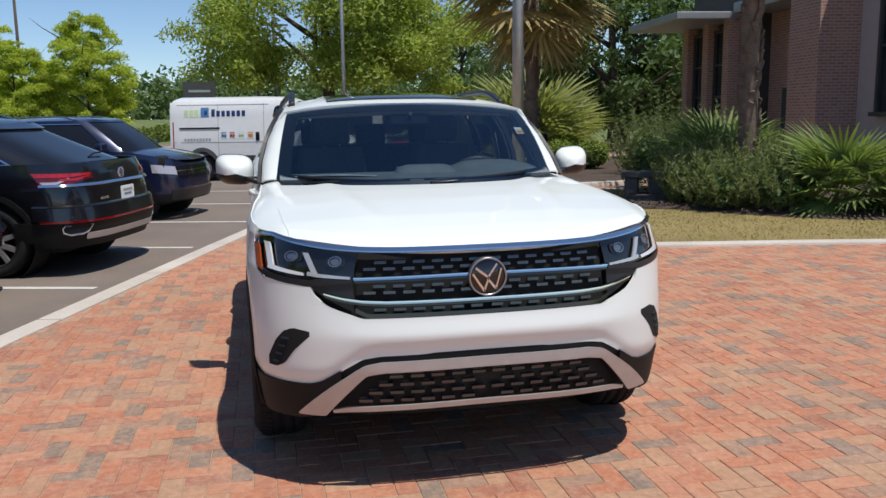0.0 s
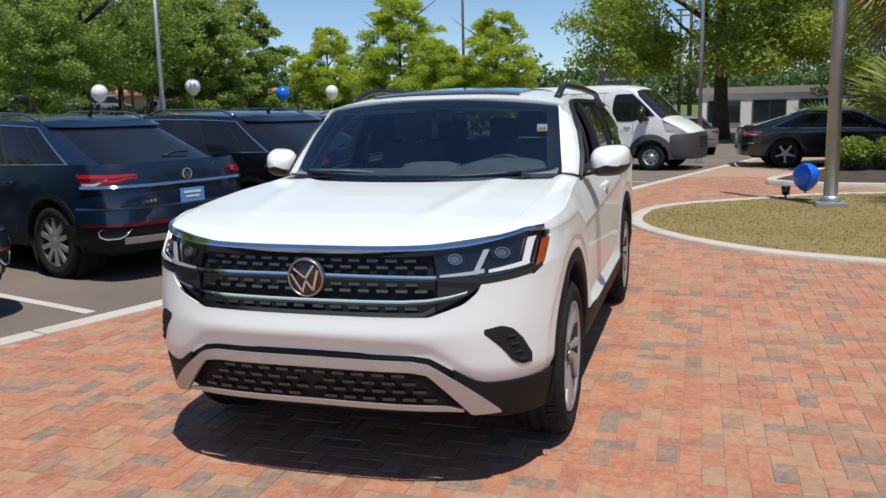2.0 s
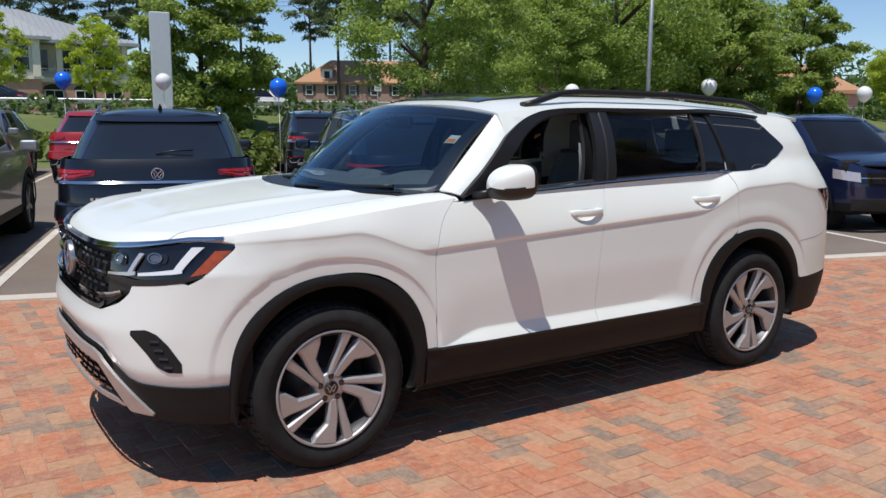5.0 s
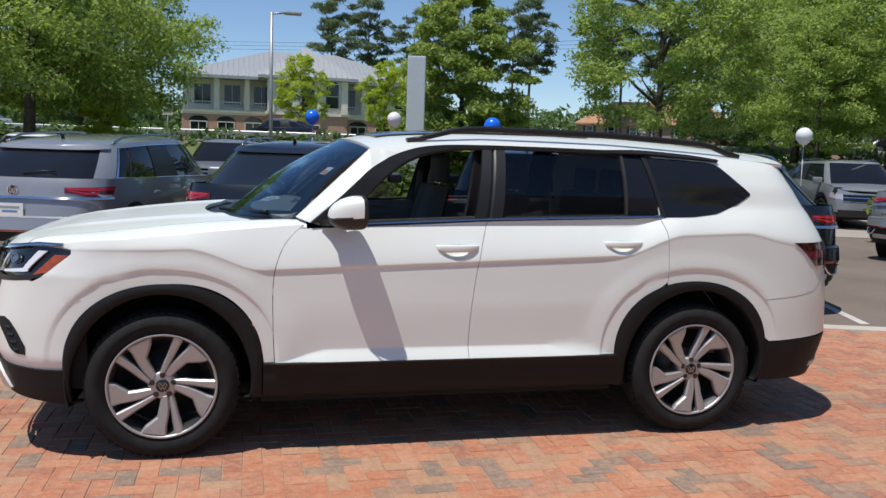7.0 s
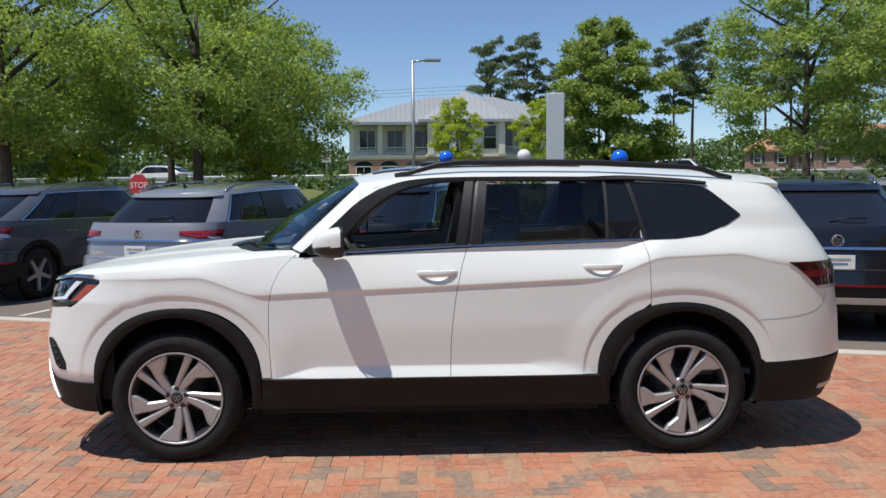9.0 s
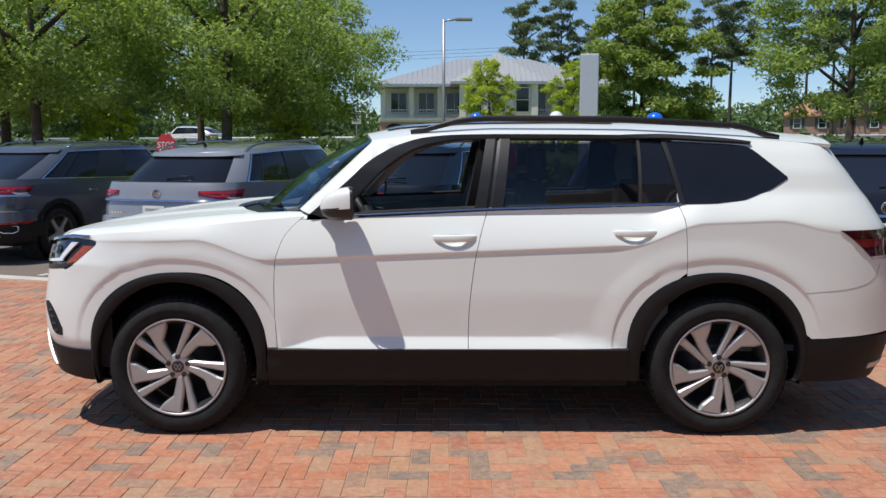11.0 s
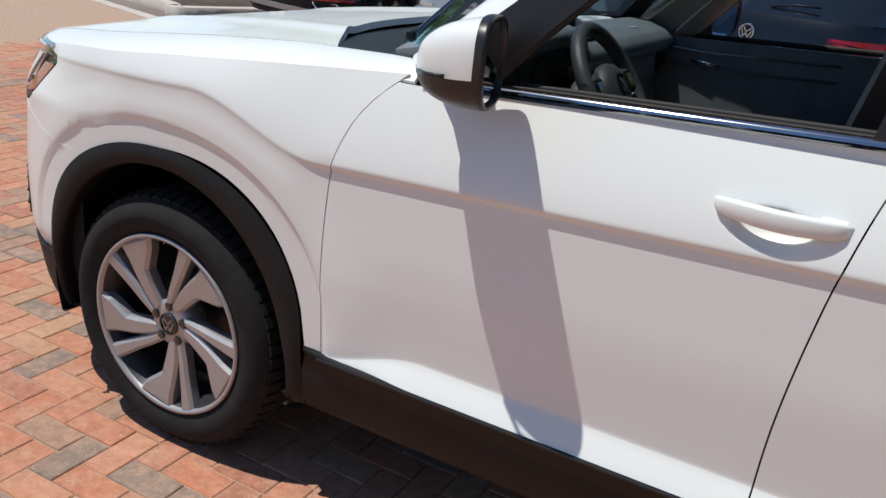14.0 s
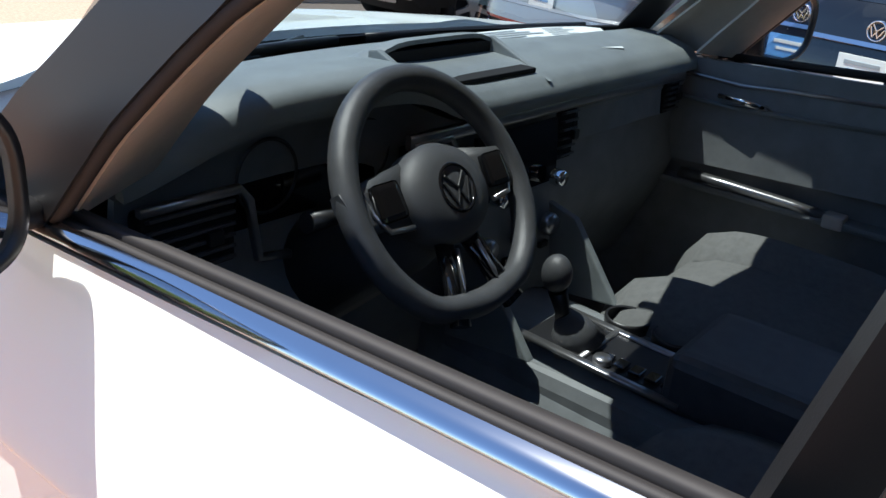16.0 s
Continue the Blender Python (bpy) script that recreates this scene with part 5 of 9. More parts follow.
for x in (0.0, 2.98):
    part("axle", tube_bm([(x, -0.75, 0.36), (x, 0.75, 0.36)], 0.05, 10), void_black, car)

# ---- cabin of the white car ----
cab = car
part("cabin_floor", box_bm((3.2, 1.66, 0.04), (2.1, 0, 0.46), 0.01), fabric_dark, car)
part("firewall", box_bm((0.04, 1.60, 0.62), (0.42, 0, 0.80), 0.01), void_black, car)
part("headliner", grid_mesh(lambda u, v: tuple(a - b for a, b in zip(roof_fn(0.02 + 0.95 * u, 0.03 + 0.94 * v), (0, 0, 0.045))), 20, 14, 0.006), headliner, car, "beige headliner")
# inner door skins and sills
for sgn in (1, -1):
    me = grid_mesh(lambda u, v: (0.62 + 2.1 * u, sgn * (0.835 + 0.045 * v * (1 - v) + (0.012 if v > 0.9 else 0)), 0.48 + (BELT(0.62 + 2.1 * u) - 0.50) * v), 24, 10, 0.02)
    part("door_card", me, dash_dark, car, "black door trim panel")


# dashboard: section swept across the car
def dash_sec(y):
    """Top line of the dash at a given y, from the windscreen to the front edge (x, z)."""
    hood = math.exp(-((y + 0.48) / 0.265) ** 4)
    ctr = math.exp(-(y / 0.16) ** 6)
    return [(0.44 + 0.16 * (y / 0.8) ** 2, 1.222), (0.56 + 0.1 * (y / 0.8) ** 2, 1.236), (0.68, 1.246 + 0.018 * hood), (0.76, 1.240 + 0.048 * hood), (0.815 + 0.035 * hood, 1.222 + 0.072 * hood),
            (0.832 + 0.038 * hood, 1.205 + 0.082 * hood), (0.832 + 0.030 * hood, 1.190 + 0.082 * hood)]


def dash_top(u, v):
    y = -0.80 + 1.60 * u
    sec = dash_sec(y)
    k = min(int(v * 6), 5)
    f = v * 6 - k
    a, b = sec[k], sec[k + 1]
    return (a[0] + (b[0] - a[0]) * f, y, a[1] + (b[1] - a[1]) * f)


dash = thing("dashboard", "", "")
for k in list(dash.keys()):
    del dash[k]
dash.parent = car
tagged(dash, "dark grey dashboard with stitched cowl and brushed trim strip")
part("dash_top", grid_mesh(dash_top, 70, 25, 0.02), dash_soft, dash, "soft grained dark grey dash top")


def dash_face(u, v):
    y = -0.80 + 1.60 * u
    hood = math.exp(-((y + 0.48) / 0.265) ** 4)
    e = dash_sec(y)[-1]
    z1 = e[1] - 0.004
    rec = 0.085 * hood
    x = [e[0] - 0.01 - rec * 0.6, e[0] - 0.012 - rec, 0.80 - 0.055 * hood, 0.80 - 0.02 * hood, 0.825, 0.80, 0.70][round(v * 6)]
    z = [z1, z1 - 0.03, 1.12, 1.03, 0.96, 0.88, 0.66][round(v * 6)]
    return (x, y, z)


part("dash_face", grid_mesh(dash_face, 60, 7, 0.01), dash_dark, dash)
for k in (0.0, 0.016):
    part("seam", tube_bm([(lambda p: (p[0], p[1], p[2] + 0.001))(dash_top(u, 0.735 - k * 3)) for u in np.linspace(0.01, 0.44, 44)], 0.0026, 6), void_black, dash)
    part("stitch_line", tube_bm([(lambda p: (p[0], p[1], p[2] + 0.0012))(dash_top(u, 0.712 - k * 3)) for u in np.linspace(0.01, 0.44, 44)], 0.0014, 5), stitch, dash)
# instrument cluster
part("instrument_panel", grid_mesh(lambda u, v: (0.778 - 0.045 * v, -0.625 + 0.385 * u, 1.085 + 0.145 * v), 6, 4, 0.01), screen_black, dash, "black instrument cluster")
for yc in (-0.53, -0.33):
    o = part("gauge_ring", lathe_mesh([(0.052, -0.002), (0.055, -0.006), (0.058, -0.002)], 36), alloy_dark, dash)
    o.location, o.rotation_euler = (0.775, yc, 1.155), (0, radians(-17), radians(90))
# trim strip and vents
part("trim_strip", bar_bm([(0.842, y, 1.180) for y in np.linspace(-0.30, 0.745, 16)], 0.012, 0.024), brushed, dash, "brushed silver trim strip")
part("passenger_panel", grid_mesh(lambda u, v: (0.835 - 0.010 * v, 0.26 + 0.40 * u, 1.09 + 0.083 * v), 8, 4, 0.012), dash_dark, dash)


def air_vent(y0, y1, z0, z1, x, framed=True):
    vt = part("air_vent", box_bm((0.03, y1 - y0, z1 - z0), (x - 0.018, (y0 + y1) / 2, (z0 + z1) / 2), 0.004), void_black, dash, "black louvred air vent")
    n = 6
    for i in range(n):
        z = z0 + (z1 - z0) * (i + 0.5) / n
        part("louvre", box_bm((0.020, y1 - y0 - 0.01, 0.005), (x - 0.002, (y0 + y1) / 2, z), 0.001, 1, (0, -20, 0)), pad_black, vt)
    part("tab", box_bm((0.012, 0.022, 0.02), (x + 0.010, y0 + 0.7 * (y1 - y0), (z0 + z1) / 2), 0.003), satin_black, vt)
    if framed:
        part("vent_frame", bar_bm([(x + 0.002, y0 - 0.006, z1 + 0.008), (x + 0.002, y1 + 0.004, z1 + 0.008), (x + 0.004, y1 + 0.018, z1 - 0.01), (x + 0.006, y1 + 0.032, z0 - 0.004), (x + 0.008, y1 + 0.085, z0 - 0.012)], 0.012, 0.012), brushed, vt, "brushed silver vent frame")
    return vt


air_vent(-0.775, -0.640, 1.080, 1.172, 0.846)
air_vent(-0.285, -0.200, 1.085, 1.165, 0.842)
air_vent(0.170, 0.235, 1.06, 1.168, 0.842, False)
air_vent(0.665, 0.745, 1.088, 1.170, 0.840, False)
# defroster slot near the driver's pillar
dv = part("defroster_vent", box_bm((0.10, 0.09, 0.008), (0.745, -0.735, 1.247), 0.003, 1, (0, 4, 18)), void_black, dash)
for i in range(5):
    part("louvre", box_bm((0.010, 0.08, 0.006), (0.708 + 0.018 * i, -0.735, 1.252), 0.001, 1, (0, 20, 18)), satin_black, dv)
# storage tray on the dash and the price sheet
tr = part("dash_tray", box_bm((0.115, 0.30, 0.010), (0.755, -0.05, 1.250), 0.003), void_black, dash, "open black tray under a raised dash lid")
part("tray_lid", grid_mesh(lambda u, v: (0.55 + 0.145 * v, -0.225 + 0.35 * u, 1.238 + 0.058 * smooth01(v, 0.0, 0.9) * (1 - 0.5 * abs(2 * u - 1) ** 6)), 14, 10, 0.008), dash_soft, tr)
part("tray_back", box_bm((0.010, 0.315, 0.050), (0.690, -0.05, 1.262), 0.002), void_black, tr)
for y in (-0.222, 0.108):
    wing = prism_bm([(0.672, 1.232), (0.672, 1.290), (0.692, 1.294), (0.842, 1.232)], 0.014, 0.003)
    bmesh.ops.translate(wing, vec=(0, y, 0), verts=wing.verts)
    part("tray_wing", wing, dash_soft, tr)


def sheet_at(u, v, lift=0.0):
    # u across the short side, v along the long one
    x = (0.50 * (1 - u) + 0.700 * u) * (1 - v) + (0.60 * (1 - u) + 0.790 * u) * v
    y = (0.27 * (1 - u) + 0.215 * u) * (1 - v) + (0.72 * (1 - u) + 0.50 * u) * v
    return (x, y, 1.255 + 0.008 * math.sin(2.6 * v) - 0.004 * u + lift)


sheet = tagged(part("price_sheet", grid_mesh(sheet_at, 8, 12, 0.0015), paper), "white printed price sheet lying on the dashboard", "paper sheet")
for i in range(9):
    part("print_bar", grid_mesh(lambda u, v: sheet_at(0.08 + 0.09 * i + 0.04 * u, 0.06 + (0.26 + 0.08 * (i % 3)) * v, 0.002), 3, 4), ink_grey, sheet)
    part("print_bar", grid_mesh(lambda u, v: sheet_at(0.08 + 0.09 * i + 0.03 * u, 0.52 + (0.16 + 0.07 * (i % 2)) * v, 0.002), 3, 4), ink_grey, sheet)
part("print_bar", grid_mesh(lambda u, v: sheet_at(0.70 + 0.20 * u, 0.80 + 0.14 * v, 0.002), 3, 4), ink_blue, sheet)
for y in (-0.155, 0.165):
    cheek = prism_bm([(0.84, 0.78), (1.03, 0.80), (0.91, 0.955), (0.84, 0.975)], 0.02, 0.004)
    bmesh.ops.translate(cheek, vec=(0, y, 0), verts=cheek.verts)
    part("knee_brace", cheek, dash_soft, dash, "grey knee brace beside the console")

# centre stack
stack = part("control_panel", grid_mesh(lambda u, v: (0.815 + 0.06 * (1 - v), -0.14 + 0.30 * u, 0.80 + 0.375 * v), 8, 8, 0.02), dash_dark, dash, "black centre control panel with screen")
part("screen", grid_mesh(lambda u, v: (0.850 + 0.012 * (1 - v), -0.125 + 0.27 * u, 1.035 + 0.125 * v), 4, 4, 0.006), screen_black, stack, "dark touch screen")
for y, z in ((-0.085, 1.02), (0.115, 1.02)):
    o = part("knob", lathe_mesh([(0, -0.026), (0.014, -0.026), (0.017, -0.02), (0.017, 0.0)], 20), chrome, stack)
    o.location, o.rotation_euler = (0.874, y, z + 0.03), (0, 0, radians(90))
for i, (y, z) in enumerate([(-0.09, 0.945), (0.02, 0.945), (0.125, 0.945)]):
    o = part("dial", lathe_mesh([(0, -0.02), (0.020, -0.02), (0.024, -0.012), (0.024, 0.0)], 20), brushed if i != 1 else satin_black, stack)
    o.location, o.rotation_euler = (0.866, y, z), (0, 0, radians(90))
for i in range(6):
    part("button", box_bm((0.010, 0.028, 0.014), (0.868, -0.095 + 0.043 * i, 0.90), 0.003), satin_black, stack)

# steering wheel: ring centre below and ahead of the badge
sw = thing("steering_wheel", "", "")
for k in list(sw.keys()):
    del sw[k]
sw.parent = car
tagged(sw, "black leather three-spoke steering wheel")
sw.location = (1.022, -0.436, 1.178)
sw.rotation_euler = (radians(-34), 0, radians(90))
R = 0.166
bm = bmesh.new()
rows_ = []
for i in range(64):
    a = 2 * math.pi * i / 64
    rr = R - (0.012 * smooth01(-math.sin(a), 0.8, 1.0))
    row = []
    for j in range(12):
        b = 2 * math.pi * j / 12
        rad = rr + 0.0185 * math.cos(b)
        row.append(bm.verts.new((rad * math.cos(a), 0.0195 * math.sin(b), rad * math.sin(a))))
    rows_.append(row)
for i in range(64):
    for j in range(12):
        f = bm.faces.new((rows_[i][j], rows_[(i + 1) % 64][j], rows_[(i + 1) % 64][(j + 1) % 12], rows_[i][(j + 1) % 12]))
        f.smooth = True
bmesh.ops.recalc_face_normals(bm, faces=bm.faces)
part("rim", bm, leather, sw, "black leather rim")
pad = lathe_mesh([(0, -0.030), (0.045, -0.029), (0.072, -0.020), (0.082, -0.004), (0.080, 0.03)], 40)
o = part("airbag_pad", pad, pad_black, sw, "grained black airbag pad")
o.scale = (1.0, 1, 0.86)
part("badge_ring", lathe_mesh([(0.030, -0.030), (0.032, -0.033), (0.035, -0.030)], 32), gloss_black, sw)
part("badge_mark", zigzag_bm(0.029, 0.004, -0.031), satin_black, sw)
for sx in (-1, 1):
    part("spoke", bar_bm([(sx * 0.060, 0.006, 0.012), (sx * 0.115, 0.004, 0.012), (sx * 0.180, 0.0, 0.008)], 0.022, [0.085, 0.066, 0.058]), pad_black, sw)
    part("button_pad", box_bm((0.050, 0.010, 0.050), (sx * 0.112, -0.012, 0.010), 0.008), gloss_black, sw, "gloss black button pad")
    part("spoke_trim", bar_bm([(sx * 0.085, -0.012, -0.030), (sx * 0.125, -0.010, -0.026), (sx * 0.142, -0.008, 0.0), (sx * 0.14, -0.008, 0.03)], 0.006, 0.007), brushed, sw)
    part("lower_spoke", bar_bm([(sx * 0.025, 0.006, -0.06), (sx * 0.040, 0.004, -0.11), (sx * 0.060, 0.0, -0.172)], 0.016, [0.03, 0.026, 0.034]), gloss_black, sw)
    part("spoke_trim", bar_bm([(sx * 0.022, -0.008, -0.075), (sx * 0.034, -0.008, -0.12), (sx * 0.040, -0.006, -0.150), (0, -0.006, -0.160)], 0.006, 0.006), brushed, sw)
part("column", tube_bm([(0, 0.02, 0), (0, 0.10, -0.012), (0, 0.30, -0.03)], [0.062, 0.075, 0.085], 24), pad_black, sw)
for sx, l in ((-1, 0.19), (1, 0.19)):
    part("stalk", tube_bm([(sx * 0.05, 0.055, 0.01), (sx * 0.13, 0.06, 0.018), (sx * l, 0.055, 0.022)], [0.010, 0.010, 0.014], 10), satin_black, sw)

# centre console with the selector
con = part("centre_console", grid_mesh(lambda u, v: (0.82 + 0.62 * u, -0.14 + 0.31 * v, 0.795 + 0.02 * (1 - u) - 0.10 * abs(2 * v - 1) ** 6), 16, 14, 0.05), dash_dark, car, "black centre console with silver selector surround")
part("console_side", box_bm((1.0, 0.28, 0.34), (1.25, 0.01, 0.61), 0.03), dash_dark, con)
part("selector_plate", box_bm((0.30, 0.135, 0.012), (1.13, -0.03, 0.812), 0.006, 2, (0, 1.5, 0)), satin_black, con)
for y in (-0.104, 0.044):
    part("selector_trim", bar_bm([(0.97, y, 0.822), (1.13, y - 0.004, 0.818), (1.29, y - 0.006, 0.814)], 0.018, 0.010), brushed, con, "brushed silver rail")
part("selector_trim", bar_bm([(1.10, -0.10, 0.820), (1.10, 0.04, 0.820)], 0.012, 0.008), brushed, con)
gs = part("gear_selector", tube_bm([(1.04, -0.06, 0.815), (1.035, -0.068, 0.875), (1.026, -0.080, 0.918)], [0.014, 0.013, 0.018], 14), satin_black, con, "black gear selector with gaiter")
knob = bmesh.new()
bmesh.ops.create_uvsphere(knob, u_segments=20, v_segments=12, radius=0.030)
bmesh.ops.scale(knob, vec=(0.95, 0.85, 1.2), verts=knob.verts)
bmesh.ops.translate(knob, vec=(1.021, -0.083, 0.950), verts=knob.verts)
part("knob", smooth_bm(knob), leather, gs)
part("gaiter", tube_bm([(1.06, -0.045, 0.815), (1.05, -0.055, 0.845), (1.038, -0.066, 0.872)], [0.055, 0.036, 0.016], 14), leather, gs)
for i in range(5):
    part("button", box_bm((0.022, 0.030, 0.006), (1.135 + 0.030 * i, -0.068, 0.822), 0.002), gloss_black, con)
o = part("start_button", lathe_mesh([(0, -0.008), (0.015, -0.008), (0.017, -0.004), (0.017, 0.004)], 20), brushed, con)
o.location, o.rotation_euler = (1.135, -0.085, 0.824), (radians(-90), 0, 0)
for x in (1.09, 1.19):
    o = part("cup_holder", lathe_mesh([(0.040, -0.004), (0.044, -0.006), (0.046, 0.0), (0.040, 0.05), (0, 0.05)], 24), satin_black, con)
    o.location, o.rotation_euler = (x, 0.10, 0.822), (radians(-90), 0, 0)
part("armrest", box_bm((0.50, 0.25, 0.11), (1.50, 0.015, 0.845), 0.035, 4), leather, con, "black padded armrest")


def seat(y, with_front=True, x=1.36):
    st = thing("front_seat", "", "")
    for k in list(st.keys()):
        del st[k]
    st.parent = car
    tagged(st, "grey cloth front seat")
    st.location = (x, y, 0)

    def cushion(u, v):
        a = 2 * v - 1
        xx = -0.30 + 0.54 * u
        crown = 0.055 * (1 - abs(2 * u - 1) ** 4)
        bol = 0.055 * smooth01(abs(a), 0.52, 0.80) * (1 - smooth01(abs(a), 0.88, 1.0))
        return (xx, 0.265 * a, 0.665 + crown + bol - 0.13 * smooth01(abs(a), 0.86, 1.0) + 0.02 * (1 - u) - 0.10 * smooth01(1 - u, 0.88, 1.0))

    part("cushion", grid_mesh(cushion, 26, 30, -0.10), fabric, st, "grey cloth cushion with bolsters")

    def back(u, v):
        a = 2 * v - 1
        z = 0.78 + 0.60 * u
        bol = 0.05 * smooth01(abs(a), 0.5, 0.8) * (1 - smooth01(abs(a), 0.9, 1.0))
        return (0.20 + 0.17 * u - 0.04 * (1 - abs(a) ** 3) - bol + 0.05 * abs(a) ** 8, (0.265 - 0.05 * u ** 3) * a, z)

    part("backrest", grid_mesh(back, 22, 26, 0.12), fabric, st, "grey cloth backrest")
    part("headrest", box_bm((0.09, 0.27, 0.19), (0.40, 0, 1.49), 0.04, 4), fabric_dark, st)
    for dy in (-0.06, 0.06):
        part("headrest_post", tube_bm([(0.385, dy, 1.36), (0.395, dy, 1.43)], 0.007, 8), chrome, st)
    part("seat_base", box_bm((0.50, 0.46, 0.16), (0, 0, 0.56), 0.03), dash_dark, st)


seat(-0.42, x=1.62)
seat(0.42, x=1.335)
rs = part("rear_bench", join_bm(box_bm((0.52, 1.36, 0.20), (2.50, 0, 0.74), 0.05, 3), box_bm((0.14, 1.36, 0.60), (2.80, 0, 1.06), 0.05, 3)), fabric_dark, car, "dark rear bench seat")
for y in (-0.45, 0, 0.45):
    part("headrest", box_bm((0.08, 0.25, 0.17), (2.84, y, 1.44), 0.035, 3), fabric_dark, rs)

# far door details seen through the window
pd = part("door_trim", grid_mesh(lambda u, v: (0.70 + 0.95 * u, 0.800 + 0.012 * v + 0.03 * u, 0.95 + 0.262 * v + 0.03 * u), 14, 8, -0.02), dash_dark, car, "black far door trim with silver pull")
part("trim_outline", bar_bm([(0.795, 0.782, 1.120), (0.80, 0.785, 1.178), (0.86, 0.788, 1.178), (0.98, 0.792, 1.172), (1.10, 0.800, 1.180), (1.45, 0.815, 1.192)], 0.008, 0.008, (0, 1, 0)), brushed, pd)
part("trim_lower", bar_bm([(0.795, 0.782, 1.120), (0.95, 0.788, 1.116), (1.05, 0.795, 1.118), (1.45, 0.815, 1.135)], 0.010, 0.016, (0, 1, 0)), dash_soft, pd)
part("door_lever", bar_bm([(0.93, 0.776, 1.140), (1.00, 0.772, 1.137), (1.05, 0.790, 1.130)], 0.012, 0.014, (0, 0, 1)), chrome, pd, "chrome door lever")
part("door_pull", bar_bm([(0.872, 0.772, 0.930), (1.00, 0.780, 0.925), (1.16, 0.795, 0.915), (1.245, 0.803, 0.905)], 0.030, 0.020, (0, 0, 1)), brushed, pd, "silver door pull")
part("pull_end", box_bm((0.05, 0.05, 0.035), (1.262, 0.806, 0.900), 0.008), headliner, pd)
part("window_lift", box_bm((0.70, 0.06, 0.02), (1.15, 0.815, 0.895), 0.008), dash_dark, pd)
part("far_pane", grid_mesh(lambda u, v: (lambda p: (p[0], -p[1], p[2]))(glasshouse(0.93 + 0.72 * u + 0.1 * v * u + (0.36 - 0.36 * u) * v, BELT(0.93 + 0.72 * u) + (1.60 - BELT(0.93)) * v, -0.01)), 12, 8), side_glass, car, "lightly tinted far side pane").visible_shadow = False
part("rear_door_pane", grid_mesh(lambda u, v: glasshouse(1.80 + 0.73 * u, 1.262 + 0.35 * v, -0.012), 8, 6), glass_mat("rear_tint", (0.30, 0.31, 0.33)), car, "dark tinted rear door pane").visible_shadow = False
part("far_pane", grid_mesh(lambda u, v: (lambda p: (p[0], -p[1], p[2]))(glasshouse(1.84 + 0.69 * u, 1.262 + 0.35 * v, -0.01)), 8, 6), glass_mat("tinted_glass", (0.16, 0.17, 0.18)), car, "dark tinted far rear pane").visible_shadow = False
rv = part("rear_view_mirror", box_bm((0.03, 0.24, 0.07), (0.93, 0.0, 1.565), 0.015, 3, (0, 12, 0)), satin_black, car)
part("mirror_stem", tube_bm([(0.86, 0, 1.60), (0.92, 0, 1.572)], 0.012, 8), satin_black, rv)

# pale pillar covers and belts between the doors
for sgn in (1, -1):
    post = part("pillar_trim", bar_bm([(1.725, sgn * 0.815, 1.16), (1.750, sgn * 0.785, 1.38), (1.775, sgn * 0.730, 1.60)], 0.05, 0.03, (0, 1, 0)), headliner, car, "beige pillar trim")
    part("seat_belt", bar_bm([(1.640, sgn * 0.790, 1.10), (1.660, sgn * 0.772, 1.34), (1.668, sgn * 0.752, 1.46)], 0.048, 0.004, (0, 1, 0)), stitch, car, "grey seat belt webbing")

# ---- ground ----
EDGE_E, EDGE_N, EDGE_D = Vector((0.9576, -0.288, 0)), Vector((0.288, 0.9576, 0)), 3.42


def lot(s, d, z=0.0):
    """A place by its distance along the car park's edge and beyond it."""
    p = EDGE_E * s + EDGE_N * d
    return (p.x, p.y, z)


def flat(name, poly, z, mat, label, category, kind="structure"):
    bm = bmesh.new()
    bm.faces.new([bm.verts.new((x, y, z)) for x, y in poly])
    bmesh.ops.triangulate(bm, faces=bm.faces)
    for f in bm.faces:
        if f.normal.z < 0:
            f.normal_flip()
    ob = part(name, bm, mat)
    return tagged(ob, label, category, kind=kind)


flat("ground", [(-900, -900), (900, -900), (900, 900), (-900, 900)], -0.03, field, "wide green meadow ground reaching the horizon", "ground")
flat("paved_base", [(-40, -40), (40, -40), (40, 12), (-40, 12)], -0.0050, joint_sand, "sandy bed under the clay pavers", "ground")
# car park beyond the flush concrete edge
E = EDGE_D
flat("car_park", [lot(-40, E)[:2], lot(60, E)[:2], lot(60, 22)[:2], lot(-40, 22)[:2]], -0.004, asphalt, "worn grey-brown asphalt car park with stall lines", "car park")
bm = bmesh.new()
for i in range(-14, 20):
    s0, s1 = i * 2.0 + 0.01, i * 2.0 + 1.99
    b = box_bm((s1 - s0, 0.20, 0.06), (0, 0, 0), 0.008, 2)
    bmesh.ops.rotate(b, matrix=Matrix.Rotation(math.atan2(EDGE_E.y, EDGE_E.x), 3, 'Z'), cent=(0, 0, 0), verts=b.verts)
    bmesh.ops.translate(b, vec=Vector(lot((s0 + s1) / 2, E - 0.06, -0.018)), verts=b.verts)
    me = bpy.data.meshes.new("kerb_stone")
    b.to_mesh(me)
    b.free()
    bm.from_mesh(me)
    bpy.data.meshes.remove(me)
tagged(part("kerb", bm, concrete), "flush pale concrete edging along the car park", "kerb", kind="structure")
for s in (-4.85, -2.1, 0.62, 3.28, 5.75, 8.3, 11.0, 13.7):
    ln = box_bm((0.10, 5.0, 0.004), (0, 0, 0))
    ob = part("stall_line", ln, line_paint)
    ob.location, ob.rotation_euler = lot(s, E + 2.7, 0.0), (0, 0, math.atan2(EDGE_E.y, EDGE_E.x))
    tagged(ob, "faded white parking stall line on asphalt", "road marking", "stall lines", "structure")
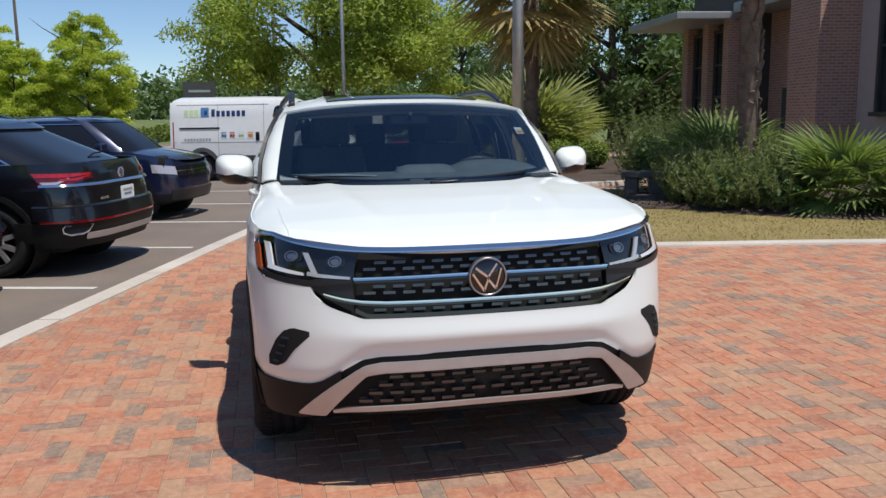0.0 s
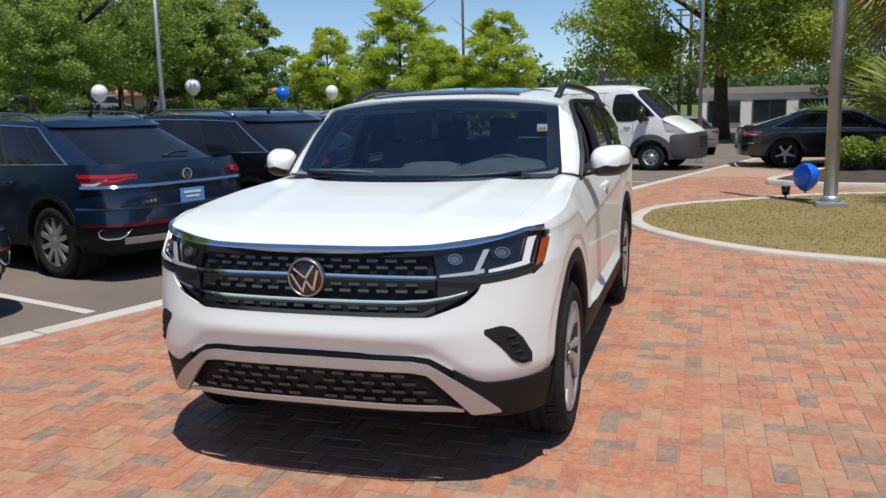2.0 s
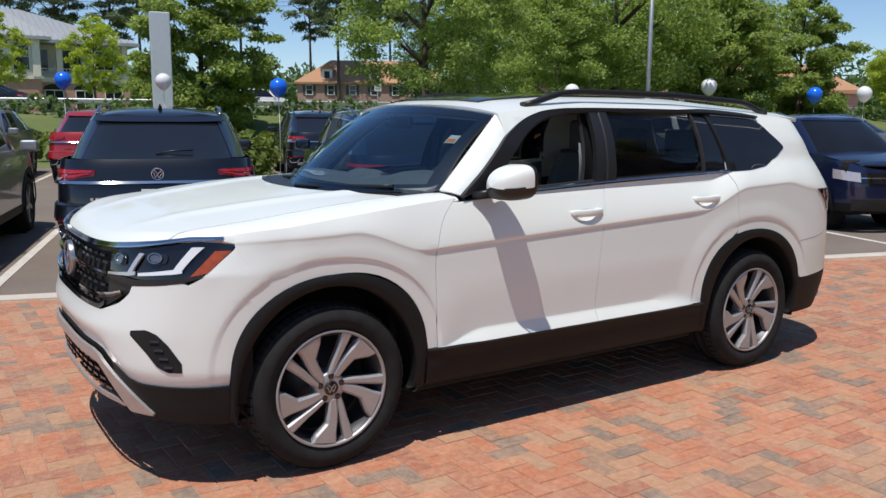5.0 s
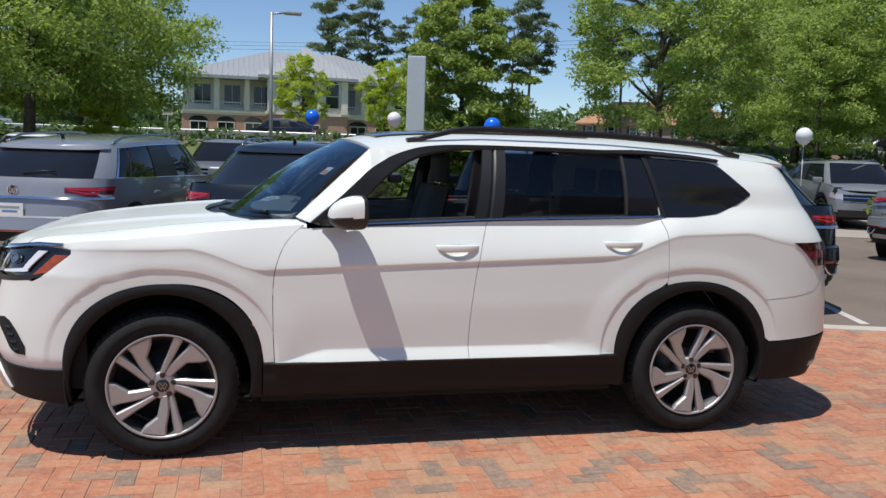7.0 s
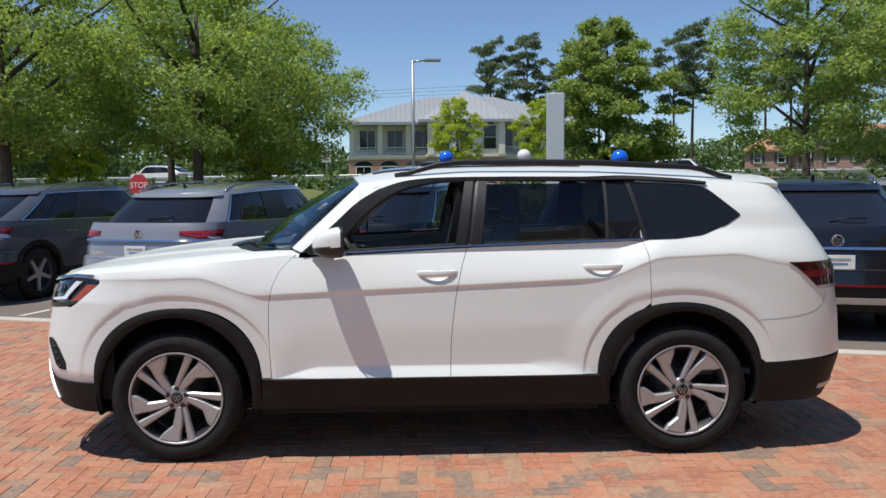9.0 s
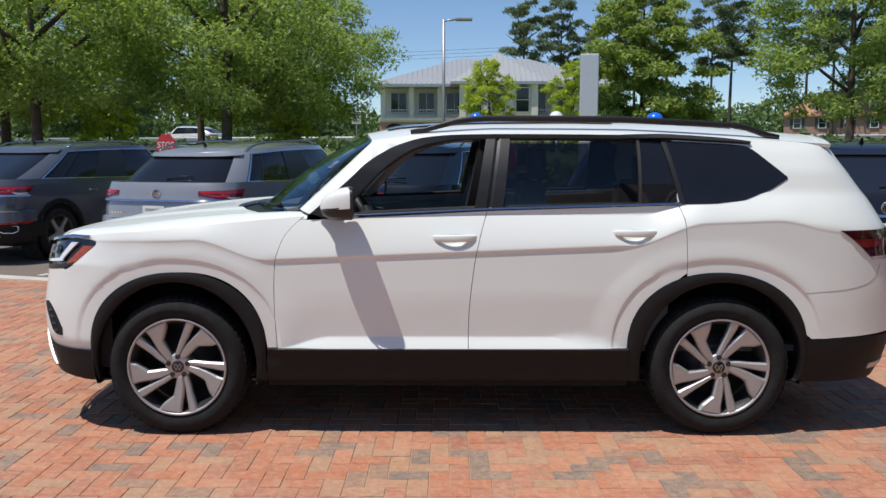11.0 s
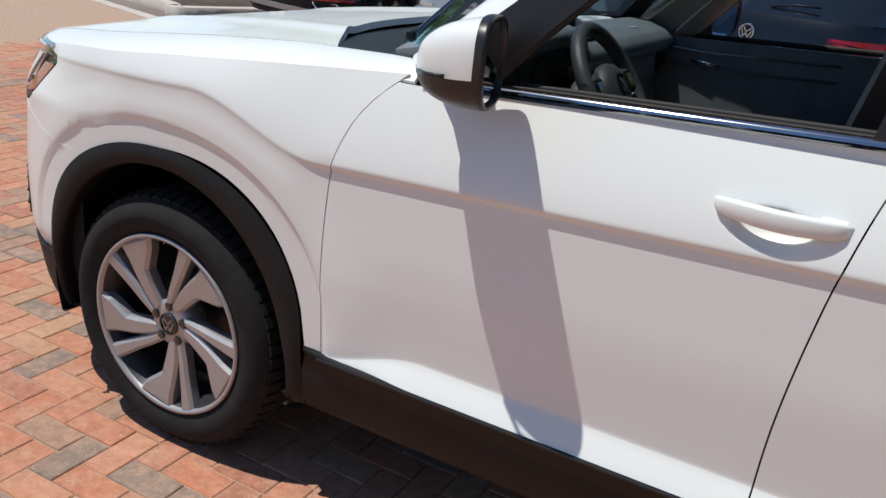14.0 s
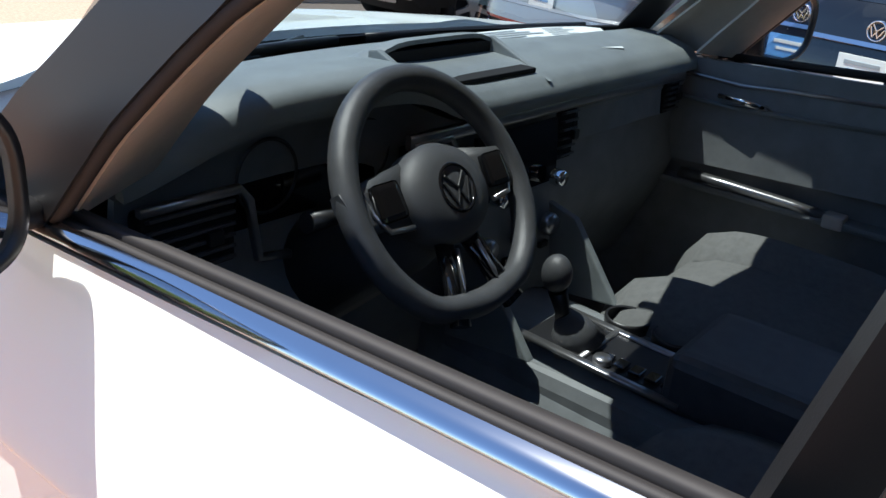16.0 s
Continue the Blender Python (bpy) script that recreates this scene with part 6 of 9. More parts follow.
for s in np.arange(-20, 30, 2.7):
    ob = part("stall_line", box_bm((0.10, 5.0, 0.004), (0, 0, 0)), line_paint)
    ob.location, ob.rotation_euler = lot(float(s), 18.5, 0.0), (0, 0, math.atan2(EDGE_E.y, EDGE_E.x))
    tagged(ob, "faded white parking stall line on asphalt", "road marking", "far stall lines", "structure")

# lawn island: outline of the kerb's outer edge
LAWN = [(4.25, -6.28), (4.76, -3.99), (4.97, -3.26), (5.40, -2.25), (6.15, -1.42), (7.0, -0.86), (7.75, -0.62), (8.6, -0.62), (9.4, -0.80), (10.1, -1.30), (10.9, -2.4), (11.6, -3.4), (12.0, -5.0), (12.0, -7.5), (12.0, -14), (5, -22), (2.0, -16), (3.2, -10)]


def spline(points, n, closed=True):
    out = []
    m = len(points)
    for i in range(m if closed else m - 1):
        p = [Vector((*points[(i + k) % m][:2], 0)) if closed else Vector((*points[max(0, min(m - 1, i + k))][:2], 0)) for k in (-1, 0, 1, 2)]
        for j in range(n):
            f = j / n
            out.append(0.5 * (2 * p[1] + (p[2] - p[0]) * f + (2 * p[0] - 5 * p[1] + 4 * p[2] - p[3]) * f * f + (3 * (p[1] - p[2]) + p[3] - p[0]) * f ** 3))
    return out


lawn_ring = spline(LAWN, 8)


def inset_ring(ring, d):
    n = len(ring)
    area = sum(ring[i].x * ring[(i + 1) % n].y - ring[(i + 1) % n].x * ring[i].y for i in range(n))
    sg_ = 1 if area > 0 else -1
    out = []
    for i, p in enumerate(ring):
        t = (ring[(i + 1) % n] - ring[i - 1]).normalized()
        out.append(p + Vector((-t.y, t.x, 0)) * d * sg_)
    return out


def kerb_ring(name, ring, width, height, label):
    prof = [(0.0, -0.02), (0.0, height - 0.012), (0.015, height), (width - 0.015, height), (width, height - 0.010), (width, -0.02)]
    rings = [(inset_ring(ring, w), z) for w, z in prof]
    n = len(ring)
    verts = [(p.x, p.y, z) for r, z in rings for p in r]
    faces = [(k * n + i, k * n + (i + 1) % n, (k + 1) * n + (i + 1) % n, (k + 1) * n + i) for k in range(len(prof) - 1) for i in range(n)]
    me = mesh_from(verts, faces)
    me.flip_normals()
    ob = part(name, me, concrete)
    return tagged(ob, label, "kerb", kind="structure")


kerb_ring("kerb", lawn_ring, 0.20, 0.035, "low pale concrete kerb round the lawn island")
turf = inset_ring(lawn_ring, 0.19)
bm = bmesh.new()
bm.faces.new([bm.verts.new((p.x, p.y, 0.024)) for p in turf])
bmesh.ops.triangulate(bm, faces=bm.faces)
for f in bm.faces:
    if f.normal.z < 0:
        f.normal_flip()
lawn = tagged(part("lawn", bm, lawn_soil), "dry yellow-green lawn on the kerbed island", "lawn", kind="structure")


def inside(x, y, ring):
    c = False
    n = len(ring)
    j = n - 1
    for i in range(n):
        a, b = ring[i], ring[j]
        if (a.y > y) != (b.y > y) and x < (b.x - a.x) * (y - a.y) / (b.y - a.y) + a.x:
            c = not c
        j = i
    return c


def blades(name, spots, h, w, mat, label, seed, lean=0.5):
    rng = np.random.default_rng(seed)
    n = len(spots)
    base = np.array(spots)
    a = rng.uniform(0, 2 * math.pi, n)
    hh = h * rng.uniform(0.5, 1.2, n)
    off = np.stack([np.cos(a), np.sin(a), np.zeros(n)], 1) * (w * 0.5)
    la = rng.uniform(0, 2 * math.pi, n)
    tip = base + np.stack([np.cos(la) * hh * lean, np.sin(la) * hh * lean, hh], 1)
    V = np.stack([base - off, base + off, tip], 1).reshape(-1, 3)
    F = [(3 * i, 3 * i + 1, 3 * i + 2) for i in range(n)]
    ob = part(name, mesh_from(V, F, False), mat)
    return tagged(ob, label, "grass", kind="stuff")


rng = np.random.default_rng(5)
pts = []
while len(pts) < 26000:
    x, y = rng.uniform(4, 12.2), rng.uniform(-9, -0.6)
    if inside(x, y, turf):
        pts.append((x, y, 0.02))
blades("grass", pts, 0.030, 0.010, grass_blade, "short dry grass blades on the lawn", 3, 0.9)

# planting bed with dark mulch behind the lawn
BED = [(8.55, -4.80), (8.1, -5.6), (7.0, -6.35), (6.2, -7.2), (5.4, -9.0), (5.2, -12.0), (8, -15), (12.2, -14), (12.3, -9.0), (11.2, -6.6), (9.6, -4.9)]
bed_ring = spline(BED, 5)
bm = bmesh.new()
top = [bm.verts.new((p.x, p.y, 0.03)) for p in bed_ring]
inn = [bm.verts.new((p.x, p.y, 0.10)) for p in inset_ring(bed_ring, 0.5)]
n = len(top)
for i in range(n):
    bm.faces.new((top[i], top[(i + 1) % n], inn[(i + 1) % n], inn[i]))
bm.faces.new(inn)
bmesh.ops.triangulate(bm, faces=bm.faces)
bmesh.ops.recalc_face_normals(bm, faces=bm.faces)
tagged(part("planting_bed", bm, mulch), "mounded dark bark mulch planting bed", "planting bed", kind="structure")
bark_chips = []
for i in range(2600):
    a, r = rng.uniform(0, 2 * math.pi), rng.uniform(0, 1)
    p = bed_ring[int(rng.integers(len(bed_ring)))].lerp(Vector((8.4, -8.5, 0)), float(rng.uniform(0.0, 0.55)))
    bark_chips.append((p.x, p.y, 0.09))
blades("mulch_chips", bark_chips, 0.03, 0.05, mulch, "loose dark bark chips on the bed", 8, 1.6)

# far bed across the brick lane
BED2 = [(13.4, -3.0), (14.2, -2.9), (17.0, -4.2), (22, -6.5), (24, -10), (16.5, -11), (13.6, -9), (12.8, -6.2), (12.9, -3.9)]
b2 = spline(BED2, 6)
kerb_ring("kerb", b2, 0.18, 0.10, "low concrete kerb round the far planting bed")
bm = bmesh.new()
bm.faces.new([bm.verts.new((p.x, p.y, 0.085)) for p in inset_ring(b2, 0.17)])
bmesh.ops.triangulate(bm, faces=bm.faces)
for f in bm.faces:
    if f.normal.z < 0:
        f.normal_flip()
tagged(part("planting_bed", bm, mulch), "far mulch bed with clipped round shrubs", "planting bed", kind="structure")
# island with kerb at the near end of the parking row
BED3 = [lot(-9.6, 3.9)[:2], lot(-8.9, 3.75)[:2], lot(-8.6, 4.4)[:2], lot(-8.6, 8.5)[:2], lot(-9.4, 9.2)[:2], lot(-14, 9.2)[:2], lot(-16, 6)[:2], lot(-14, 3.8)[:2]]
b3 = spline(BED3, 6)
kerb_ring("kerb", b3, 0.18, 0.13, "raised concrete kerb round the parking island")
bm = bmesh.new()
bm.faces.new([bm.verts.new((p.x, p.y, 0.11)) for p in inset_ring(b3, 0.17)])
bmesh.ops.triangulate(bm, faces=bm.faces)
for f in bm.faces:
    if f.normal.z < 0:
        f.normal_flip()
tagged(part("planting_bed", bm, mulch), "dark mulch island at the end of the parking row", "planting bed", kind="structure")

# grass bank, hedge line and road beyond the car park
flat("verge", [lot(-80, 22)[:2], lot(90, 22)[:2], lot(90, 38)[:2], lot(-80, 38)[:2]], -0.002, field, "rough green verge beyond the car park", "verge")


def bank(u, v):
    s, d = -140 + 300 * u, 33 + 14 * v
    return lot(s, d, 1.5 * smooth01(v, 0.0, 0.6) - 0.01)


tagged(part("bank", grid_mesh(bank, 30, 10), field), "low grassy bank rising to the road", "bank", kind="structure")
flat("road", [lot(-160, 45)[:2], lot(170, 45)[:2], lot(170, 58)[:2], lot(-160, 58)[:2]], 1.50, tan_road, "pale asphalt main road beyond the bank", "road")
flat("far_field", [lot(-300, 58)[:2], lot(300, 58)[:2], lot(300, 300)[:2], lot(-300, 300)[:2]], 1.49, field, "green ground beyond the main road", "ground")
flat("side_road", [(12.5, 10.5), (60, -4.5), (62, 1.5), (13.5, 17.5)], 0.004, tan_road, "pale asphalt drive beside the car park", "road")

# ---- parked vehicles ----
def car_wheel(parent, at, r, out, spoke_mat, n=5, seg=40):
    w = new("wheel")
    w.parent = parent
    w.location = at
    w.rotation_euler = (0, 0, math.pi if out > 0 else 0)
    rr, h = r * 0.70, 0.115
    part("tyre", lathe_mesh([(rr, -h + 0.02), (rr + 0.02, -h), (r - 0.03, -h - 0.004), (r - 0.008, -h + 0.02), (r, -h + 0.05), (r, h - 0.05), (r - 0.02, h), (rr, h)], seg), rubber, w)
    part("rim", lathe_mesh([(rr + 0.004, -h + 0.006), (rr - 0.008, -h + 0.006), (rr - 0.02, -h + 0.05), (rr - 0.03, 0.03), (0.0, 0.04)], seg), alloy_dark, w)
    prof = [(0.03, -0.045), (0.10, -0.025), (rr - 0.02, -0.030), (rr - 0.004, -0.052), (rr - 0.004, 0.052), (rr - 0.02, 0.020), (0.10, 0.025), (0.03, 0.045)]
    bm = prism_bm([(x, z) for x, z in prof], 0.03)
    bmesh.ops.translate(bm, vec=(0, -h + 0.016, 0), verts=bm.verts)
    me = bpy.data.meshes.new("spoke")
    bm.to_mesh(me)
    bm.free()
    for k in range(n):
        o = part("spoke", me, spoke_mat, w)
        o.rotation_euler = (0, 2 * math.pi * k / n + 0.3, 0)
    part("hub_cap", lathe_mesh([(0, -h + 0.012), (0.03, -h + 0.012), (0.06, -h + 0.018), (0.07, -h + 0.04)], 20), spoke_mat, w)


def motor_car(name, label, paint, at, turn, L=4.90, hw=0.97, H=1.70, wb=2.98, front=0.90, clear=0.24, belt=1.10, hood=1.02, wr=0.37,
              ws=(0.62, 1.32), rear=(4.60, 3.58), belt_r=1.16, cladding_on=True, rails=True, rear_plate="blue", group="", spokes=5, spoke_mat=None, deck=None, drop=0.13, tilt_win=0.80):
    """A car with its nose at local x = 0 and its tail at L, standing at z = 0; parts named below."""
    c = thing(name, label, "car", group, at=at, turn=turn)
    fine = 0.5 if group in ("road traffic", "second row") else 1.0
    N = 3.6
    xf, xr = 0.85, L - 0.75
    ax1, ax2 = front, front + wb

    def noseq(z):
        return ip(z, [0.2, 0.45, 0.7, 1.0], [0.08, 0.0, 0.01, 0.10])

    def tailq(z):
        return L - ip(z, [0.2, 0.5, 0.8, 1.1, 1.3], [0.10, 0.0, 0.02, 0.10, 0.22])

    def wid(z):
        return hw * ip(z, [0.2, 0.4, 0.75, 0.95, 1.15, 1.3], [0.93, 0.985, 1.0, 0.99, 0.955, 0.92])

    def body(s, z, o=0.0):
        w = wid(z) + o
        if s < 0:
            th = (1 + s) * math.pi / 2
            return (xf - (xf - noseq(z) + o) * math.cos(th) ** (2 / N), -w * max(0, math.sin(th)) ** (2 / N), z)
        if s <= 1:
            return (xf + (xr - xf) * s, -w - 0.012 * math.exp(-((z - 0.86) / 0.05) ** 2), z)
        th = min(1.0, s - 1) * math.pi / 2
        return (xr + (tailq(z) - xr + o) * math.sin(th) ** (2 / N), -w * max(0, math.cos(th)) ** (2 / N), z)

    def top_z(x):
        return ip(x, [0.0, 0.15, ws[0], ws[0] + 0.3, rear[0] - 0.2, L], [hood - 0.14, hood - 0.05, belt - 0.02, belt, belt_r, belt_r - (0.0 if deck is None else 0.02)])

    def low_z(x):
        z = 0.42 if cladding_on else clear + 0.06
        for a in (ax1, ax2):
            d = abs(x - a)
            R = wr + 0.07
            if d < R:
                z = max(z, wr + math.sqrt(R * R - d * d))
        return z

    def side_fn(u, v):
        s = -1 + 3 * u
        x = body(s, 0.7)[0]
        return body(s, low_z(x) + (top_z(x) - low_z(x)) * v)

    def whole(fn, nu, nv, thick=0.0):
        """Both sides as one mesh: u from the nose down one side to the tail and back up the other."""
        def f2(u, v):
            if u <= 0.5:
                return fn(2 * u, v)
            p = fn(2 - 2 * u, v)
            return (p[0], -p[1], p[2])
        return grid_mesh(f2, nu, nv, thick, True)

    part("body", whole(side_fn, 2 * int(60 * fine), 12, 0.012), paint, c)
    part("lower_trim", whole(lambda u, v: (lambda s: (lambda x: body(s, (0.30 if all(abs(x - a) > wr + 0.06 for a in (ax1, ax2)) else low_z(x)) * (1 - v) + (low_z(x) + 0.03) * v, -0.004 + 0.010 * (1 - v)))(body(s, 0.6)[0]))(-1 + 3 * u), 2 * int(70 * fine), 5, 0.012), cladding if cladding_on else paint, c)
    part("underbody", box_bm((L - 0.7, 2 * hw - 0.42, 0.22), (L / 2, 0, 0.34), 0.05), void_black, c)
    part("inner_shell", box_bm((L - 0.5, 2 * hw - 0.12, 0.40), (L / 2, 0, 0.82), 0.10), void_black, c)
    # bonnet
    part("hood", grid_mesh(lambda u, v: (lambda x, q: (x, -q * (wid(1.0) - 0.05) * (1 - 0.25 * (1 - u) ** 4), top_z(x) + 0.045 * (1 - q * q) - 0.01 + 0.0 * u))(0.06 + 0.10 * (2 * v - 1) ** 2 + (ws[0] + 0.25 - 0.06) * u, 2 * v - 1), 14, 14, -0.02), paint, c)
    def crest(x):
        """Height of the roof's edge: level over the front seats, sinking towards the tail."""
        e = x - ws[1] - 0.7
        return H - 0.075 - (drop if e > 0 else 0.05) * (e / 2.2) ** 2

    # glasshouse
    NG = 4.5
    roof0, roof1 = ws[1], rear[1]

    def ring(phi, v, o=0.0):
        x0, x1 = ws[0] * (1 - v) + roof0 * v, rear[0] * (1 - v) + roof1 * v
        zz0 = belt + (belt_r - belt) * 0.5
        w = (wid(belt) - 0.03) * (1 - v) + (wid(belt) * tilt_win - 0.02) * v + o
        cx, axx = (x0 + x1) / 2, (x1 - x0) / 2 + o
        co, si = math.cos(phi), math.sin(phi)
        x = cx + axx * math.copysign(abs(co) ** (2 / NG), co)
        y = w * math.copysign(abs(si) ** (2 / NG), si)
        zb = top_z(x) - 0.01
        zt = crest(x)
        bow = 0.035 * math.sin(math.pi * v) * abs(co) ** 0.5
        return (x + math.copysign(bow, co) * 0.6, y + math.copysign(0.02 * math.sin(math.pi * v) * abs(si), si), zb + (zt - zb) * v + bow * 0.2)

    def strip(nm, a, b, m, o, v0=0.0, v1=1.0, n=16, label_=""):
        return part(nm, grid_mesh(lambda u, v: ring(radians(a + (b - a) * u), v0 + (v1 - v0) * v, o), n, 9, -0.006), m, c, label_)

    part("glass_band", grid_mesh(lambda u, v: ring(2 * math.pi * u, v), int(120 * fine), 9, 0, True), privacy_glass, c)
    for sg_ in (1, -1):
        strip("rear_pillar", sg_ * 37, sg_ * 58, paint, 0.006)
        strip("front_pillar", sg_ * 122, sg_ * 137, paint, 0.006)
        strip("belt_moulding", sg_ * 60, sg_ * 124, chrome, 0.010, 0.0, 0.035, 20)
        strip("window_moulding", sg_ * 60, sg_ * 122, chrome, 0.010, 0.872, 0.897, 20)
        strip("window_moulding", sg_ * 58.6, sg_ * 60.6, chrome, 0.010, 0.0, 0.895, 3)
        strip("roof_side", sg_ * 50, sg_ * 130, paint, 0.006, 0.90, 1.0, 24)
        strip("door_post", sg_ * 88, sg_ * 91, satin_black, 0.004, n=3)
        strip("door_post", sg_ * 72, sg_ * 73.5, satin_black, 0.004, n=3)
    strip("spoiler", -46, 46, paint, 0.05, 0.90, 1.02, 30)
    strip("windshield_header", 134, 226, paint, 0.006, 0.95, 1.0, 24)

    def roof(u, v):
        q = 2 * v - 1
        phi_x0, phi_x1 = roof0, roof1
        x = phi_x0 + 0.0 + (phi_x1 - phi_x0) * u
        k = abs(2 * u - 1)
        w = (wid(belt) * tilt_win - 0.02 + 0.006) * (max(0.0, 1 - k ** NG)) ** (1 / NG) * 0.999
        zt = crest(x)
        edge = max(abs(q), k ** 3)
        return (x, q * w, zt + 0.062 * (1 - edge ** 2.2))

    part("roof", grid_mesh(roof, 30, 18), paint, c)
    if rails:
        for sg_ in (1, -1):
            w = wid(belt) * tilt_win - 0.09
            pts = [(roof0 + 0.30 + (roof1 - roof0 - 0.55) * t, sg_ * w, crest(roof0 + 0.30 + (roof1 - roof0 - 0.55) * t) + 0.013 + 0.055 * min(1, smooth01(t, 0, 0.15), smooth01(1 - t, 0, 0.15))) for t in np.linspace(0, 1, 17)]
            part("roof_rail", bar_bm(pts, 0.034, 0.024), blue_chrome, c, "satin roof rail")
        part("antenna", tube_bm([(roof1 - 0.35, 0, crest(roof1 - 0.35) + 0.02), (roof1 - 0.32, 0, crest(roof1 - 0.35) + 0.09), (roof1 - 0.27, 0, crest(roof1 - 0.35) + 0.115)], [0.035, 0.018, 0.006], 8), satin_black, c)
    # wheels
    for x in (ax1, ax2):
        for sg_ in (-1, 1):
            car_wheel(c, (x, sg_ * (hw - 0.12), wr), wr, sg_, spoke_mat or alloy, spokes, int(36 * fine))
            part("wheel_well", lathe_mesh([(wr + 0.075, -0.10), (wr + 0.078, 0.2), (0.0, 0.21)], 28) if sg_ < 0 else mirrored(lathe_mesh([(wr + 0.075, -0.10), (wr + 0.078, 0.2), (0.0, 0.21)], 28)), void_black, c).location = (x, sg_ * (hw - 0.13), wr)
            if cladding_on:
                def arch(u, v, x=x, sg_=sg_):
                    a = math.pi * (1.06 - 1.12 * u)
                    R = (wr + 0.075) + 0.055 * v
                    X, Z = x + R * math.cos(a), wr + R * math.sin(a)
                    return (X, sg_ * (wid(max(0.3, Z)) + 0.012), max(Z, 0.30))
                part("wheel_arch_trim", grid_mesh(arch, 24, 3, 0.01 * -sg_), cladding, c)
    # tail
    for sg_ in (1, -1):
        def tl(u, v, o=0.010, a=0.0, b=1.0, e0=0.13, e1=0.74):
            # a wedge: tall round the corner, thin towards the badge
            zt = 1.072 - 0.012 * u
            zb = 0.952 + 0.050 * smooth01(u, 0.45, 1.0)
            z = (zb + (zt - zb) * (a + (b - a) * v)) * (belt_r / 1.16)
            p = body(1 + e0 + (e1 - e0) * u - 0.07 * (a + (b - a) * v) * (1 - u), z, o)
            return (p[0], p[1] * sg_, p[2])
        tlo = part("tail_light", grid_mesh(lambda u, v: tl(u, v), 18, 5, 0.012 * sg_), red_dark, c, "dark red tail lamp")
        part("lamp_band", grid_mesh(lambda u, v: tl(u, v, 0.016, 0.62, 0.95, 0.14, 0.72), 18, 3, 0.006 * sg_), red_lens, tlo)
        part("lamp_band", grid_mesh(lambda u, v: tl(u, v, 0.016, 0.30, 0.50, 0.36, 0.70), 18, 3, 0.006 * sg_), red_lens, tlo)
        part("lamp_band", grid_mesh(lambda u, v: tl(u, v, 0.015, 0.03, 0.24, 0.15, 0.44), 18, 3, 0.006 * sg_), clear_lens, tlo)
        # nose lamps
        def nl(u, v):
            z = (hood - 0.30) + 0.13 * v + 0.04 * u
            p = body(-1 + 0.42 + 0.40 * u, z, 0.008)
            return (p[0], p[1] * sg_, p[2])
        part("headlight", grid_mesh(nl, 14, 5, 0.01 * sg_), clear_lens, c, "clear headlight")

    def rearband(nm, z0, z1, e0, m, o, lab="", tilt=0.0):
        def f(u, v):
            q = 2 * u - 1
            p = body(2 - abs(q) * (1 - e0), z0 + (z1 - z0) * v, o + tilt * (1 - v))
            return (p[0], p[1] * (1 if q > 0 else -1), p[2])
        return part(nm, grid_mesh(f, 32, 4, 0.008), m, c, lab)

    if deck is None:
        rearband("tailgate_chrome", 0.926, 0.950, 0.12, chrome, 0.012, "chrome strip across the tailgate", 0.012)
        rearband("rear_bumper", 0.585, 0.715, 0.06, paint, 0.028, "", 0.016)
        rearband("bumper_shelf", 0.715, 0.735, 0.06, paint, 0.004, "", 0.024)
        rearband("rear_skirt", 0.36, 0.57, 0.0, cladding, 0.020, "", -0.01)
        rearband("reflector_strip", 0.562, 0.586, 0.10, red_lens, 0.036, "thin red reflector strip")
        rearband("rear_skid", 0.385, 0.45, 0.55, skid_silver, 0.026)
        for sg_ in (1, -1):
            loop = []
            for e, z in ((1.30, 0.535), (1.62, 0.535), (1.56, 0.47), (1.50, 0.445), (1.36, 0.44), (1.29, 0.465), (1.28, 0.51), (1.30, 0.535)):
                p = body(e, z, 0.034)
                loop.append((p[0], p[1] * sg_, p[2]))
            part("exhaust_trim", tube_bm(loop, 0.011, 8), chrome, c, "chrome exhaust trim loop")
        for k in range(4):
            part("letter_bar", box_bm((0.004, 0.026, 0.024), (tailq(0.80) + 0.016, -0.60 + 0.045 * k, 0.79), 0.001), chrome, c)
    else:
        rearband("tailgate_chrome", 0.60, 0.615, 0.20, chrome, 0.012)
    def frontband(nm, z0, z1, e1, m, o):
        def f(u, v):
            q = 2 * u - 1
            p = body(-1 + abs(q) * e1, z0 + (z1 - z0) * v, o)
            return (p[0], p[1] * (1 if q > 0 else -1), p[2])
        return part(nm, grid_mesh(f, 32, 4, -0.008), m, c)
    frontband("grille", hood - 0.32, hood - 0.17, 0.42, gloss_black, 0.008)
    frontband("grille_bar", hood - 0.25, hood - 0.235, 0.42, chrome, 0.014)
    frontband("lower_grille", 0.32, 0.48, 0.55, satin_black, 0.008)
    # badge, plate, wiper
    b = new("badge")
    b.parent = c
    b.location, b.rotation_euler = (tailq(1.02) + 0.016, 0, 1.02 * belt_r / 1.16), (0, radians(7), radians(90))
    part("ring", lathe_mesh([(0.050, 0.0), (0.052, -0.006), (0.058, -0.006), (0.060, 0.01)], 32), chrome, b)
    part("disc", lathe_mesh([(0.0, 0.0), (0.05, 0.0), (0.05, 0.01)], 24), gloss_black, b)
    part("badge_mark", zigzag_bm(0.047, 0.008, -0.002, 0.004), chrome, b)
    pz = 0.80
    pl = part("licence_plate", box_bm((0.008, 0.305, 0.155), (tailq(pz) + 0.016, 0, pz), 0.002), {"blue": simple("plate_blue", (0.10, 0.30, 0.62), 0.4), "white": paper}[rear_plate] if "plate_blue" not in MATS or rear_plate == "white" else MATS["plate_blue"], c, "dealer plate insert")
